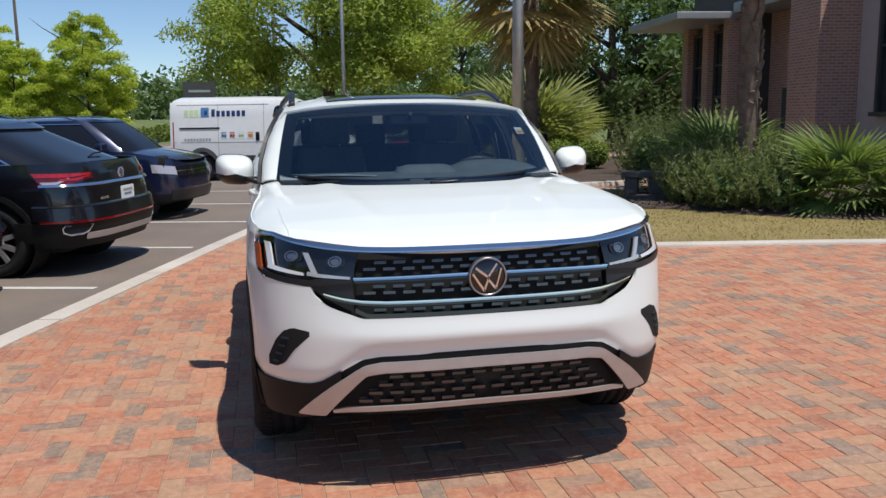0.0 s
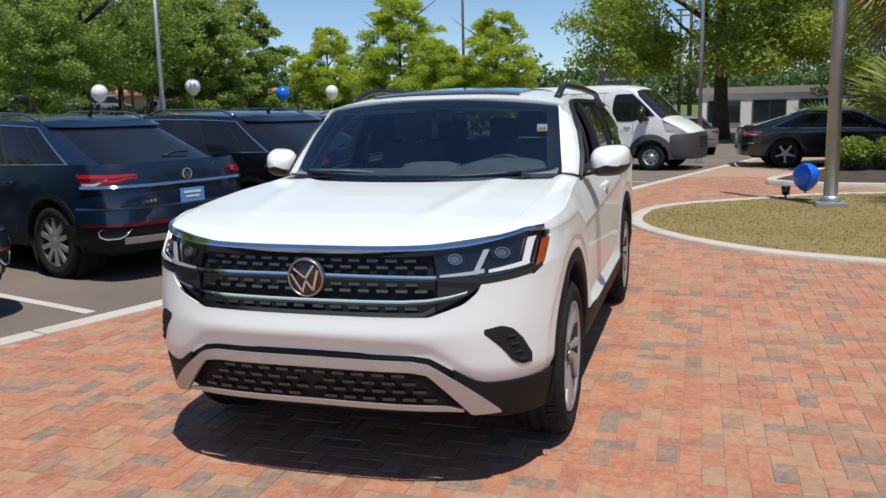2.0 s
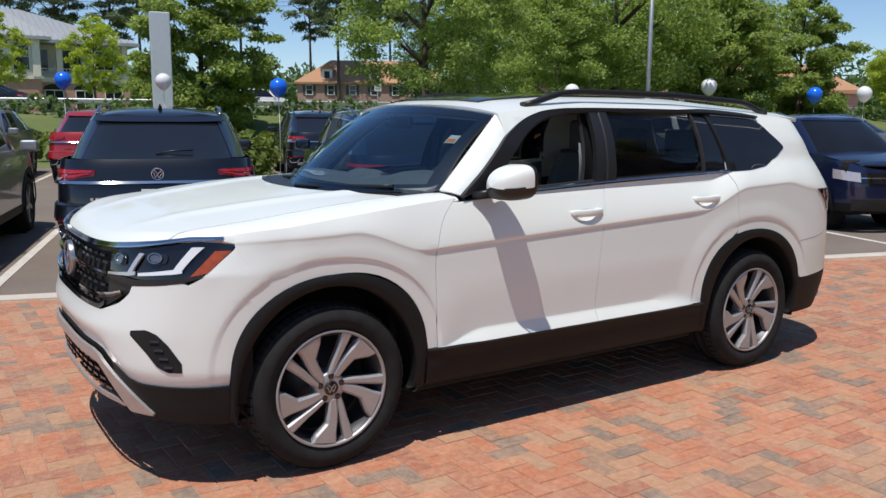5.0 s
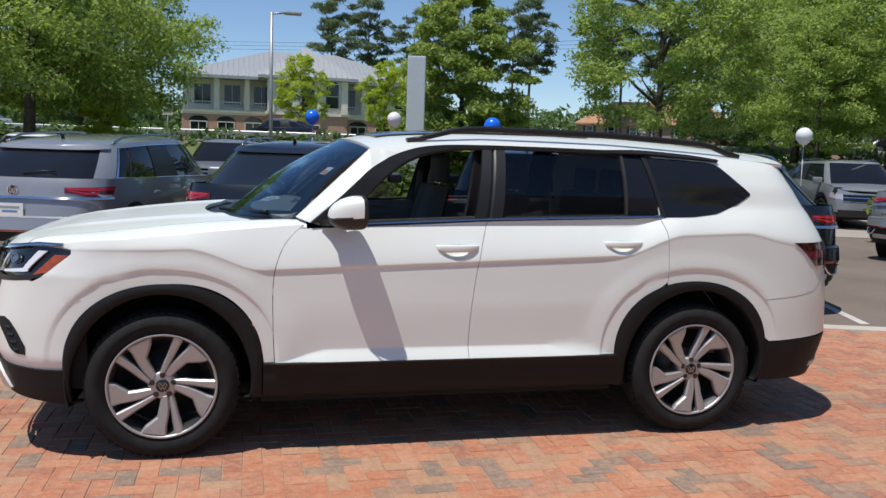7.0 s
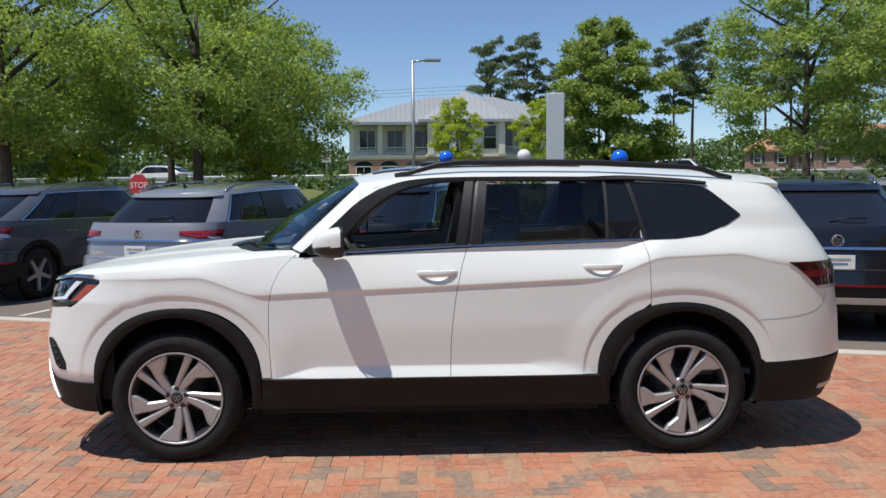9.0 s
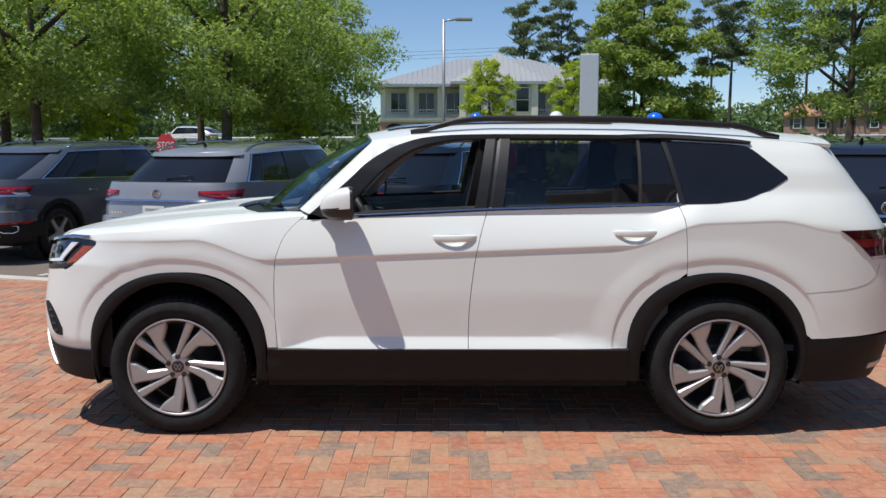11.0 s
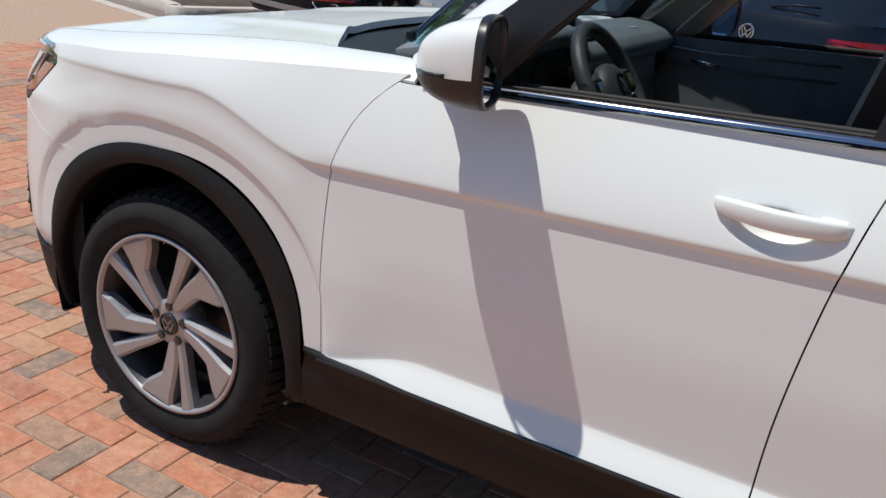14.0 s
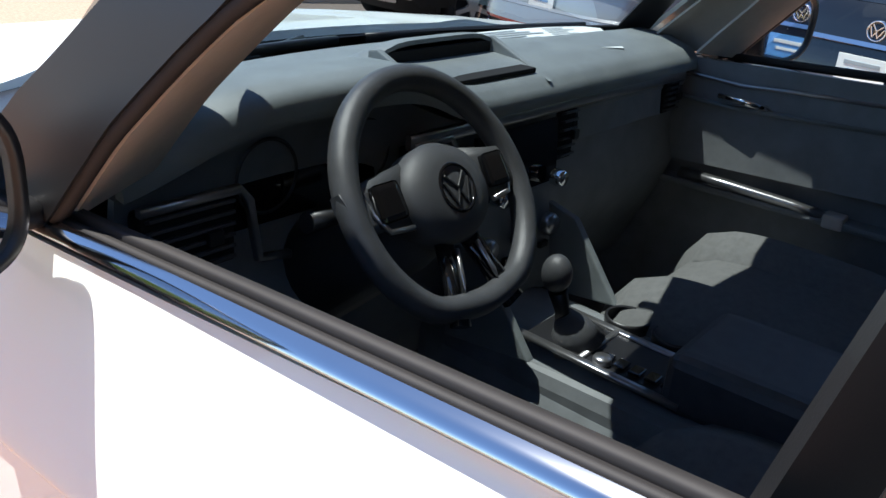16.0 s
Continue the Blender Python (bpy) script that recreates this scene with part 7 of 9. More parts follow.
    part("plate_bar", box_bm((0.004, 0.22, 0.022), (tailq(pz) + 0.022, 0, pz + 0.035), 0.001), paper if rear_plate == "blue" else ink_grey, pl)
    part("plate_bar", box_bm((0.004, 0.17, 0.018), (tailq(pz) + 0.022, 0, pz - 0.010), 0.001), paper if rear_plate == "blue" else ink_blue, pl)
    if deck is None:
        gp = ring(0, 0.14, 0.02)
        part("rear_wiper", bar_bm([(gp[0], -0.02, gp[2]), (gp[0] - 0.03, 0.16, gp[2] + 0.03), (gp[0] - 0.03, 0.34, gp[2] + 0.035)], 0.014, 0.016), satin_black, c)
    # door mirrors
    for sg_ in (1, -1):
        part("door_mirror", box_bm((0.13, 0.22, 0.15), (ws[0] + 0.45, sg_ * (wid(belt) + 0.10), belt + 0.06), 0.045, 3), paint, c)
        for x in (ws[0] + 1.45, ws[0] + 2.45):
            part("door_handle", bar_bm([(x, sg_ * (wid(0.93) + 0.012), 0.955), (x + 0.10, sg_ * (wid(0.93) + 0.035), 0.96), (x + 0.20, sg_ * (wid(0.93) + 0.012), 0.955)], 0.02, 0.026), paint, c)
    return c


# heading of the stalls: the parked cars' tails point to the brick apron
STALL = math.degrees(math.atan2(EDGE_N.y, EDGE_N.x)) + 180


def parked(name, label, paint, s, d_tail, L=4.90, flip=False, extra=0.0, **kw):
    if flip:
        return motor_car(name, label, paint, lot(s, d_tail), STALL + 180 + extra, L=L, **kw)
    p = lot(s, d_tail + L)
    return motor_car(name, label, paint, p, STALL + extra, L=L, **kw)


navy = car_paint("navy_paint", (0.006, 0.016, 0.038), 0.25)
black_p = car_paint("black_paint", (0.004, 0.004, 0.006), 0.1)
silver = car_paint("silver_paint", (0.30, 0.31, 0.33), 0.35)
slate = car_paint("slate_paint", (0.085, 0.095, 0.118), 0.25)
deepblue = car_paint("deep_blue_paint", (0.008, 0.014, 0.050), 0.3)
grey_p = car_paint("grey_paint", (0.20, 0.205, 0.215), 0.3)
wht = car_paint("plain_white_paint", (0.72, 0.72, 0.72), 0.0)
redp = car_paint("red_paint", (0.35, 0.015, 0.015), 0.1)

parked("parked_suv", "slate grey coupe-roofed SUV parked tail to the apron", slate, -6.75, 4.05, group="parked row", rear_plate="white")
parked("parked_suv", "silver compact SUV parked tail to the apron", silver, -3.40, 3.95, group="parked row", rear_plate="white", rear=(4.62, 4.05))
parked("parked_suv", "glossy black SUV parked with a white dealer plate", black_p, -0.62, 3.98, group="parked row", rear_plate="white")
parked("parked_suv", "navy blue coupe-roofed SUV with a blue dealer plate", navy, 2.34, 4.32, group="parked row", spokes=10)
parked("parked_suv", "black coupe-roofed SUV with chrome tailgate strip", black_p, 4.70, 3.90, group="parked row", rear_plate="white", spokes=10)
parked("parked_suv", "dark blue compact SUV parked nose to the apron", deepblue, 9.30, 4.80, L=4.45, flip=True, group="parked row", front=0.88, wb=2.60, H=1.66, ws=(0.75, 1.45), rear=(4.25, 3.80), hw=0.91, wr=0.345, spokes=10)
# second row across the aisle
row = [("dark red SUV in the second row", redp, -2.4, False), ("grey SUV in the second row", grey_p, -5.2, True), ("black SUV in the second row", black_p, 2.9, False), ("navy SUV in the second row", navy, 5.6, True),
       ("silver SUV in the second row", silver, 8.4, False), ("white SUV in the second row", wht, -10.6, True), ("slate SUV in the second row", slate, -13.3, False), ("white SUV in the second row", wht, 13.8, True),
       ("silver SUV in the second row", silver, 11.1, True), ("silver SUV in the second row", silver, 16.5, True), ("grey SUV in the second row", grey_p, 19.2, False)]
for lab, pt, s, fl in row:
    parked("parked_suv", lab, pt, s, 15.6, flip=fl, group="second row")
motor_car("parked_suv", "grey SUV parked beyond the tail of the white car", grey_p, (15.4, 8.0, 0), 205, group="side row")
# black fastback saloon across the lane
motor_car("parked_sedan", "black fastback sedan parked across the brick lane", black_p, (19.4, -7.25, 0), 93, L=4.86, hw=0.93, H=1.44, wb=2.84, front=0.92, belt=0.93, belt_r=0.98, hood=0.90, wr=0.345,
          ws=(1.05, 2.05), rear=(4.60, 3.35), cladding_on=False, rails=False, deck=1.0, tilt_win=0.72, group="side row", rear_plate="white")
motor_car("parked_sedan", "silver sedan parked beyond the van", silver, (27.6, -0.30, 0), 195, L=4.8, hw=0.92, H=1.45, wb=2.8, front=0.92, belt=0.93, belt_r=0.98, hood=0.90, wr=0.34,
          ws=(1.05, 2.05), rear=(4.50, 3.45), cladding_on=False, rails=False, deck=1.0, tilt_win=0.72, group="side row", rear_plate="white").scale = (0.88, 0.88, 0.86)
motor_car("parked_sedan", "silver sedan parked behind the shrubs", silver, (23.5, -15.5, 0), 160, L=4.8, hw=0.92, H=1.45, wb=2.8, front=0.92, belt=0.93, belt_r=0.98, hood=0.90, wr=0.34,
          ws=(1.05, 2.05), rear=(4.50, 3.45), cladding_on=False, rails=False, deck=1.0, tilt_win=0.72, group="side row", rear_plate="white")
# traffic on the main road, standing
for lab, pt, s, d, tn in (("white SUV on the main road", wht, -35, 49, 0), ("black SUV on the main road", black_p, -14, 49, 0), ("white SUV on the main road", wht, 6, 52, 180), ("dark SUV on the main road", slate, 24, 49, 0),
                          ("red SUV on the main road", redp, -52, 52, 180), ("white SUV on the main road", wht, 45, 52, 0), ("silver SUV on the main road", silver, 34, 49, 180)):
    motor_car("road_suv", lab, pt, lot(s, d, 1.5), math.degrees(math.atan2(EDGE_E.y, EDGE_E.x)) + tn, group="road traffic")


def panel_van(at, turn, label):
    """A low-roof panel van, nose at local x = 0, 5.4 m long."""
    v_ = thing("panel_van", label, "van", at=at, turn=turn)
    L, hw = 5.41, 1.02
    axles = (0.95, 4.40)

    def top(x):
        return ip(x, [0, 0.06, 0.16, 0.35, 0.62, 0.80, 1.42, 1.62, 1.95, 2.6, 5.25, 5.36, 5.41], [0.98, 1.06, 1.14, 1.24, 1.34, 1.50, 2.12, 2.22, 2.27, 2.29, 2.29, 2.26, 2.16])

    def wid(x, z):
        f = ip(x, [0.0, 0.05, 0.15, 0.35, 0.65, 1.0, 5.2, 5.41], [0.62, 0.70, 0.79, 0.89, 0.96, 1.0, 1.0, 0.985])
        return hw * f * ip(z, [0.3, 0.6, 1.1, 1.32, 1.9, 2.1, 2.2, 2.3], [0.97, 1.0, 1.0, 0.985, 0.93, 0.89, 0.85, 0.77])

    def low(x):
        z = 0.42
        for a in axles:
            d = abs(x - a)
            if d < 0.46:
                z = max(z, 0.36 + math.sqrt(0.46 ** 2 - d * d))
        return z

    def side(name, x0, x1, z0, z1, m, out, sg_, nu=10, nv=5, lab="", th=0.006):
        """A patch laid on the side between two lines x0(v), x1(v) and two heights z0(u), z1(u)."""
        f = lambda q: q if callable(q) else (lambda *_: q)
        a, b, c, d = f(x0), f(x1), f(z0), f(z1)
        return part(name, grid_mesh(lambda u, v: (lambda x, z: (x, -sg_ * (wid(x, z) + out), z))(a(v) + (b(v) - a(v)) * u, c(u) + (d(u) - c(u)) * v), nu, nv, th * sg_), m, v_, lab)

    shoulder = lambda x: top(x) - 0.07
    for sg_ in (1, -1):
        me = grid_mesh(lambda u, v: (lambda x: (x, -sg_ * wid(x, low(x) + (shoulder(x) - low(x)) * v), low(x) + (shoulder(x) - low(x)) * v))(L * u), 120, 20, 0.02 * sg_)
        part("side_panel", me, van_white, v_, "plain white van side with printed panels")
        # dark arch surrounds, sill strip and tail corner
        for a, r in ((axles[0], 0.60), (axles[1], 0.56)):
            me = grid_mesh(lambda u, v: (lambda t, q: (lambda x, z: (x, -sg_ * (wid(x, z) + 0.022 - 0.018 * v), z))(a + q * math.cos(t), max(0.30, 0.36 + q * math.sin(t))))(math.pi * (-0.06 + 1.12 * u), 0.455 + (r - 0.455) * v), 34, 4, 0.03 * sg_)
            part("wheel_arch", me, van_grey, v_, "dark grey wheel arch surround")
        side("sill_strip", 1.62, 3.80, 0.50, 0.70, van_grey, 0.012, sg_, 16, 4, "dark grey side strip")
        side("sill", 1.42, 3.95, 0.36, 0.50, van_white, 0.004, sg_, 16, 3)
        side("tail_corner", 4.93, 5.40, 0.40, 0.86, van_grey, 0.012, sg_, 8, 5)
        # raised line under the roof and above the sill, its shade drawn as a grey strip
        side("swage", 2.25, 5.2, 2.075, 2.09, van_seam, 0.003, sg_, 10, 2)
        side("swage", 1.55, 5.3, 1.055, 1.070, van_seam, 0.003, sg_, 12, 2)
        for x in (2.39, 3.86):
            side("door_seam", x, x + 0.012, 0.50, 2.12, van_seam, 0.002, sg_, 2, 12)
        side("door_seam", lambda v: 1.44 - 0.02 * v, lambda v: 1.452 - 0.02 * v, 0.95, 1.30, van_seam, 0.002, sg_, 2, 6)
        # cab window with a raked front and rounded rear corners
        w_ = side("side_window", lambda v: 0.86 + 0.62 * v ** 1.15, lambda v: 2.02 + 0.08 * math.sin(math.pi * min(1, v * 1.02)) ** 0.6, lambda u: 1.44 - 0.13 * smooth01(u, 0.15, 0.55), lambda u: 2.04 - 0.03 * smooth01(u, 0.85, 1.0), privacy_glass, 0.010, sg_, 18, 10)
        part("pillar", grid_mesh(lambda u, v: (lambda x, z: (x, -sg_ * (wid(x, z) + 0.013), z))(1.44 + 0.04 * u, 1.36 + 0.66 * v), 2, 8, 0.005 * sg_), satin_black, w_)
        m_ = part("door_mirror", grid_mesh(lambda u, v: (lambda t, q: (1.14 + 0.11 * math.cos(t) * math.sin(q), -sg_ * (1.20 + 0.15 * math.sin(t) * math.sin(q)), 1.50 + 0.20 * math.cos(q) - 0.04 * math.sin(t)))(2 * math.pi * u, math.pi * (0.02 + 0.96 * v)), 18, 10, 0, True), satin_black, v_, "large black door mirror")
        part("mirror_arm", box_bm((0.16, 0.22, 0.09), (1.08, -sg_ * 1.05, 1.36), 0.03, 2), satin_black, m_)
        # swept headlight
        side("headlight", lambda v: 0.10 + 0.14 * v, lambda v: 0.56 + 0.12 * v, lambda u: 1.00 + 0.06 * u, lambda u: min(1.12 + 0.24 * u, 1.36), clear_lens, 0.012, sg_, 12, 6, "swept clear headlight")
        side("indicator", lambda v: 0.28 + 0.10 * v, lambda v: 0.60 + 0.07 * v, lambda u: 1.14 + 0.12 * u, lambda u: 1.18 + 0.16 * u, amber, 0.016, sg_, 8, 3)
        for x in (2.60, 2.18):
            h_ = side("handle_cup", x - 0.06, x + 0.06, 1.10, 1.33, satin_black, 0.006, sg_, 6, 6)
            part("door_handle", box_bm((0.05, 0.035, 0.18), (x, -sg_ * (wid(x, 1.2) + 0.02), 1.215), 0.012), gloss_black, h_)
        part("slide_rail", box_bm((1.30, 0.03, 0.045), (4.47, -sg_ * (wid(4.4, 1.45) + 0.006), 1.45), 0.008), satin_black, v_)
        part("tail_light", grid_mesh(lambda u, v: (L - 0.10 + 0.115 * math.sin(u * math.pi / 2), -sg_ * (wid(L, 0.9 + 0.72 * v) + 0.012 - 0.10 * (1 - math.cos(u * math.pi / 2))), 0.88 + 0.74 * v), 8, 6, 0.02 * sg_), red_lens, v_, "tall red tail light")

        # printed marks on the side, as plain shapes
        def bar(x0, x1, z0, z1, m, lean=0.0):
            part("print_shape", grid_mesh(lambda u, v: (x0 + (x1 - x0) * u - lean * v, -sg_ * (wid(x0, z0 + (z1 - z0) * v) + 0.006), z0 + (z1 - z0) * v), 2, 4, 0.004 * sg_), m, v_)
        for x in (4.90, 4.72, 4.56):
            bar(x - 0.065, x + 0.060, 1.75, 1.95, ink_pale_green)
        bar(4.16, 4.42, 1.75, 2.01, ink_blue)
        bar(4.22, 4.30, 1.80, 1.95, ink_navy)
        for k in range(7):
            x = 4.05 - 0.163 * k
            bar(x - 0.085, x + 0.025, 1.765, 1.96 if k == 0 else 1.92, ink_navy)
        for x, m in ((3.58, ink_blue), (3.31, ink_red), (3.02, ink_green), (2.72, ink_orange)):
            bar(x, x + 0.21, 1.16, 1.36, paper)
            bar(x + 0.025, x + 0.185, 1.185, 1.335, m) if m is not ink_green else bar(x + 0.03, x + 0.18, 1.20, 1.27, m)
        for k in range(9):
            bar(4.12 + 0.098 * k, 4.185 + 0.098 * k, 1.11, 1.175, ink_grey)
        bar(1.50, 1.72, 1.11, 1.17, ink_grey)
    part("roof", grid_mesh(lambda u, v: (lambda x, q: (x, -q * wid(x, shoulder(x)), shoulder(x) + 0.09 * (1 - abs(q) ** 3)))(0.62 + (L - 0.62) * u, 2 * v - 1), 90, 18, -0.02), van_white, v_)
    part("bonnet", grid_mesh(lambda u, v: (lambda x, q: (x, -q * wid(x, shoulder(x)), shoulder(x) + 0.10 * (1 - abs(q) ** 3)))(0.0 + 0.64 * u - 0.05 * (1 - (2 * v - 1) ** 2) * (1 - u), 2 * v - 1), 16, 18, -0.02), van_white, v_)
    part("tail_doors", grid_mesh(lambda u, v: (L + 0.004, (2 * u - 1) * wid(L, 0.5 + 1.66 * v), 0.5 + 1.66 * v), 12, 12, -0.02), van_white, v_)
    def bump(u, v):
        t = (2 * u - 1) * math.pi / 2
        k = 1 - 0.05 * abs(2 * v - 1) ** 3
        return (0.47 - 0.60 * k * max(0.0, math.cos(t)) ** 0.8, -0.965 * k * math.copysign(abs(math.sin(t)) ** 0.8, t), 0.30 + (0.70 - 0.04 * abs(2 * u - 1)) * v)

    nose = part("front_bumper", grid_mesh(bump, 40, 12, 0.02), van_grey, v_, "grey front bumper with a black grille")
    for k in range(4):
        part("grille_slat", box_bm((0.03, 0.66 - 0.03 * k, 0.045), (-0.118, 0, 0.86 - 0.085 * k), 0.012), satin_black, nose)
    part("windshield", grid_mesh(lambda u, v: (lambda x, q: (x - 0.004, -q * (wid(x, shoulder(x)) - 0.06), shoulder(x) + 0.09 * (1 - abs(q) ** 3) + 0.012))(0.70 + 0.74 * v, 2 * u - 1), 16, 10, 0.008), privacy_glass, v_, "raked windshield")
    for x in axles:
        for sg_ in (-1, 1):
            w = new("wheel")
            w.parent = v_
            w.location, w.rotation_euler = (x, sg_ * 0.90, 0.355), (0, 0, math.pi if sg_ > 0 else 0)
            part("tyre", lathe_mesh([(0.21, -0.09), (0.23, -0.11), (0.32, -0.115), (0.347, -0.095), (0.355, -0.06), (0.355, 0.06), (0.335, 0.11), (0.21, 0.11)], 40), rubber, w)
            part("rim", lathe_mesh([(0.216, -0.092), (0.205, -0.098), (0.192, -0.07), (0.185, -0.045), (0.12, -0.058), (0.075, -0.085), (0.06, -0.11), (0.0, -0.112)], 40), galv, w, "plain steel rim")
            for k in range(8):
                o = part("rim_hole", lathe_mesh([(0, -0.012), (0.020, -0.010), (0.022, 0.004)], 10), void_black, w)
                o.location = (0.148 * math.cos(k * math.pi / 4), -0.053, 0.148 * math.sin(k * math.pi / 4))
    part("chassis", box_bm((4.7, 1.5, 0.24), (2.75, 0, 0.42), 0.05), void_black, v_)
    # the short wheelbase: all behind the cab drawn closer
    short = lambda x: x if x < 1.5 else 1.5 + (x - 1.5) * 0.845
    for o in v_.children_recursive:
        if o.type == 'MESH' and not o.parent.name.startswith("wheel"):
            for p in o.data.vertices:
                p.co.x = short(p.co.x)
        elif o.name.startswith("wheel"):
            o.location.x = short(o.location.x)
    return v_


# nose towards the apron's edge
VA, VS = math.radians(73.5), 0.955
vdir = Vector((math.cos(VA), math.sin(VA), 0))
vnose = Vector((17.35, -0.36, 0)) - vdir * 0.95 * VS - Vector((-vdir.y, vdir.x, 0)) * 1.0 * VS
panel_van(tuple(vnose), math.degrees(VA), "white panel van with printed green and blue marks").scale = (VS, VS, VS * 0.97)

# ---- trees and shrubs ----
def leaf_mesh(blobs, n, size, seed, flat_=0.0, long_=1.5, fill=0.55, zs=0.78, keen=False):
    """Many small leaves scattered through clumps (x, y, z, r): folded ones, or keen three-cornered ones."""
    rng = np.random.default_rng(seed)
    B = np.array(blobs)
    w = B[:, 3] ** 2
    k = rng.choice(len(B), n, p=w / w.sum())
    d = rng.normal(size=(n, 3))
    d /= np.linalg.norm(d, axis=1, keepdims=True)
    rad = B[k, 3] * (fill + (1 - fill) * rng.random(n) ** 0.6) * rng.uniform(0.8, 1.12, n)
    c = B[k, :3] + d * rad[:, None] * np.array([1, 1, zs])
    if keen:
        # sprays sag towards their ends
        c[:, 2] -= 0.35 * (d[:, 0] ** 2 + d[:, 1] ** 2) * rad * rad / np.maximum(B[k, 3], 1e-6) * (1 - zs)
    nrm = d * 0.6 + rng.normal(size=(n, 3)) * 0.8
    nrm[:, 2] += 0.35 + flat_
    nrm /= np.linalg.norm(nrm, axis=1, keepdims=True)
    t = np.cross(nrm, rng.normal(size=(n, 3)))
    t /= np.maximum(np.linalg.norm(t, axis=1, keepdims=True), 1e-6)
    b = np.cross(nrm, t)
    s = size * rng.uniform(0.6, 1.3, n)[:, None]
    if keen:
        V = np.stack([c - b * s * 0.42, c + b * s * 0.42, c + t * s * long_], 1).reshape(-1, 3)
        me = bpy.data.meshes.new("leaves")
        me.from_pydata(V.tolist(), [], np.arange(3 * n).reshape(-1, 3).tolist())
        me.update()
        return me
    P0, P2 = c - t * s * long_ * 0.5, c + t * s * long_ * 0.5
    fold = nrm * s * 0.18
    P1, P3 = c + b * s * 0.5 + fold, c - b * s * 0.5 + fold
    V = np.stack([P0, P1, P2, P3], 1).reshape(-1, 3)
    i4 = np.arange(n) * 4
    F = np.stack([i4, i4 + 1, i4 + 2, i4 + 3], 1)
    me = bpy.data.meshes.new("leaves")
    me.from_pydata(V.tolist(), [], F.tolist())
    me.update()
    return me


def limbs_bm(h, r, seed, spread, n=7, start=0.35, lean=0.0, top=0.85):
    rng = np.random.default_rng(seed)
    bms = []
    pts = [(lean * t * t + 0.12 * math.sin(3 * t + seed), 0.10 * math.cos(2 * t + seed), h * top * t) for t in np.linspace(0, 1, 8)]
    bms.append(tube_bm(pts, [r * 1.35] + [r * (1 - 0.75 * t) for t in np.linspace(0.05, 1, 7)], 10))
    for i in range(n):
        t0 = start + (top - start) * (i / n) * 0.9
        a = 2.4 * i + rng.uniform(-0.4, 0.4)
        z0 = h * t0
        L = spread * rng.uniform(0.55, 0.9)
        p = [(lean * t0 * t0, 0.0, z0), (L * 0.45 * math.cos(a), L * 0.45 * math.sin(a), z0 + L * 0.32), (L * 0.8 * math.cos(a + 0.15), L * 0.8 * math.sin(a + 0.15), z0 + L * 0.55), (L * math.cos(a + 0.2), L * math.sin(a + 0.2), z0 + L * 0.72)]
        bms.append(tube_bm(p, [r * 0.48, r * 0.32, r * 0.18, r * 0.06], 7))
    return join_bm(*bms)


def make_tree(name, label, h, spread, kind, seed, leaf, n=9000, size=0.17, bole=0.3, r=0.20, category="tree"):
    rng = np.random.default_rng(seed)
    tr_ = thing(name, label, category)
    part("trunk", limbs_bm(h, r, seed, spread, 8 if kind != "cone" else 5, bole), bark, tr_)
    blobs = []
    m = {"flat": 130, "pine": 46, "tall": 150}.get(kind, 170)
    ph = rng.uniform(0, 6.28, 4)
    for i in range(m):
        t = (i + rng.random()) / m
        a = rng.uniform(0, 2 * math.pi)
        if kind == "flat":
            z = bole + (1 - bole) * (0.12 + 0.88 * t)
            prof = 1 - 0.78 * abs(t - 0.36) ** 1.4
        elif kind == "pine":
            z = bole + (1 - bole) * t
            prof = 0.35 + 0.65 * math.sin(math.pi * (0.15 + 0.75 * t))
        elif kind == "tall":
            z = bole + (1 - bole) * t
            prof = math.sin(math.pi * (0.13 + 0.83 * t)) ** 0.6
        else:
            z = bole + (1 - bole) * t
            prof = math.sin(math.pi * min(1, 0.17 + 0.79 * t)) ** 0.7
        lobe = 0.88 + 0.14 * math.sin(3 * a + ph[0] + 5 * t) + 0.10 * math.sin(5 * a + ph[1] - 7 * t)
        q = spread * prof * lobe * rng.uniform(0.12, 1.0) ** 0.5
        br = spread * rng.uniform(0.11, 0.25) * (0.65 + 0.5 * prof) * {"flat": 1.0, "pine": 1.5}.get(kind, 0.95)
        # outer sprays hang a little below the inner ones
        blobs.append((q * math.cos(a), q * math.sin(a), h * z - 0.10 * q, br))
    long_, zs = (2.4, 0.34) if kind == "pine" else (1.5, 0.48)
    part("crown", leaf_mesh(blobs, int(n * 2.4), size * 0.74, seed + 1, 0.45, long_, 0.15, zs, True), leaf, tr_)
    return tr_


def place(master, spots):
    """Stand copies of a tree at (x, y, turn, scale[, z])."""
    for i, sp in enumerate(spots):
        x, y, tn, s = sp[:4]
        z = sp[4] if len(sp) > 4 else 0.0
        m = Matrix.Translation((x, y, z)) @ Matrix.Rotation(radians(tn), 4, 'Z') @ Matrix.Diagonal((s, s, s, 1))
        if i == 0:
            master.matrix_basis = m
        else:
            master_scale = master.scale.copy()
            c = copy_thing(master, m @ Matrix.Diagonal((1 / master_scale.x, 1 / master_scale.y, 1 / master_scale.z, 1)))


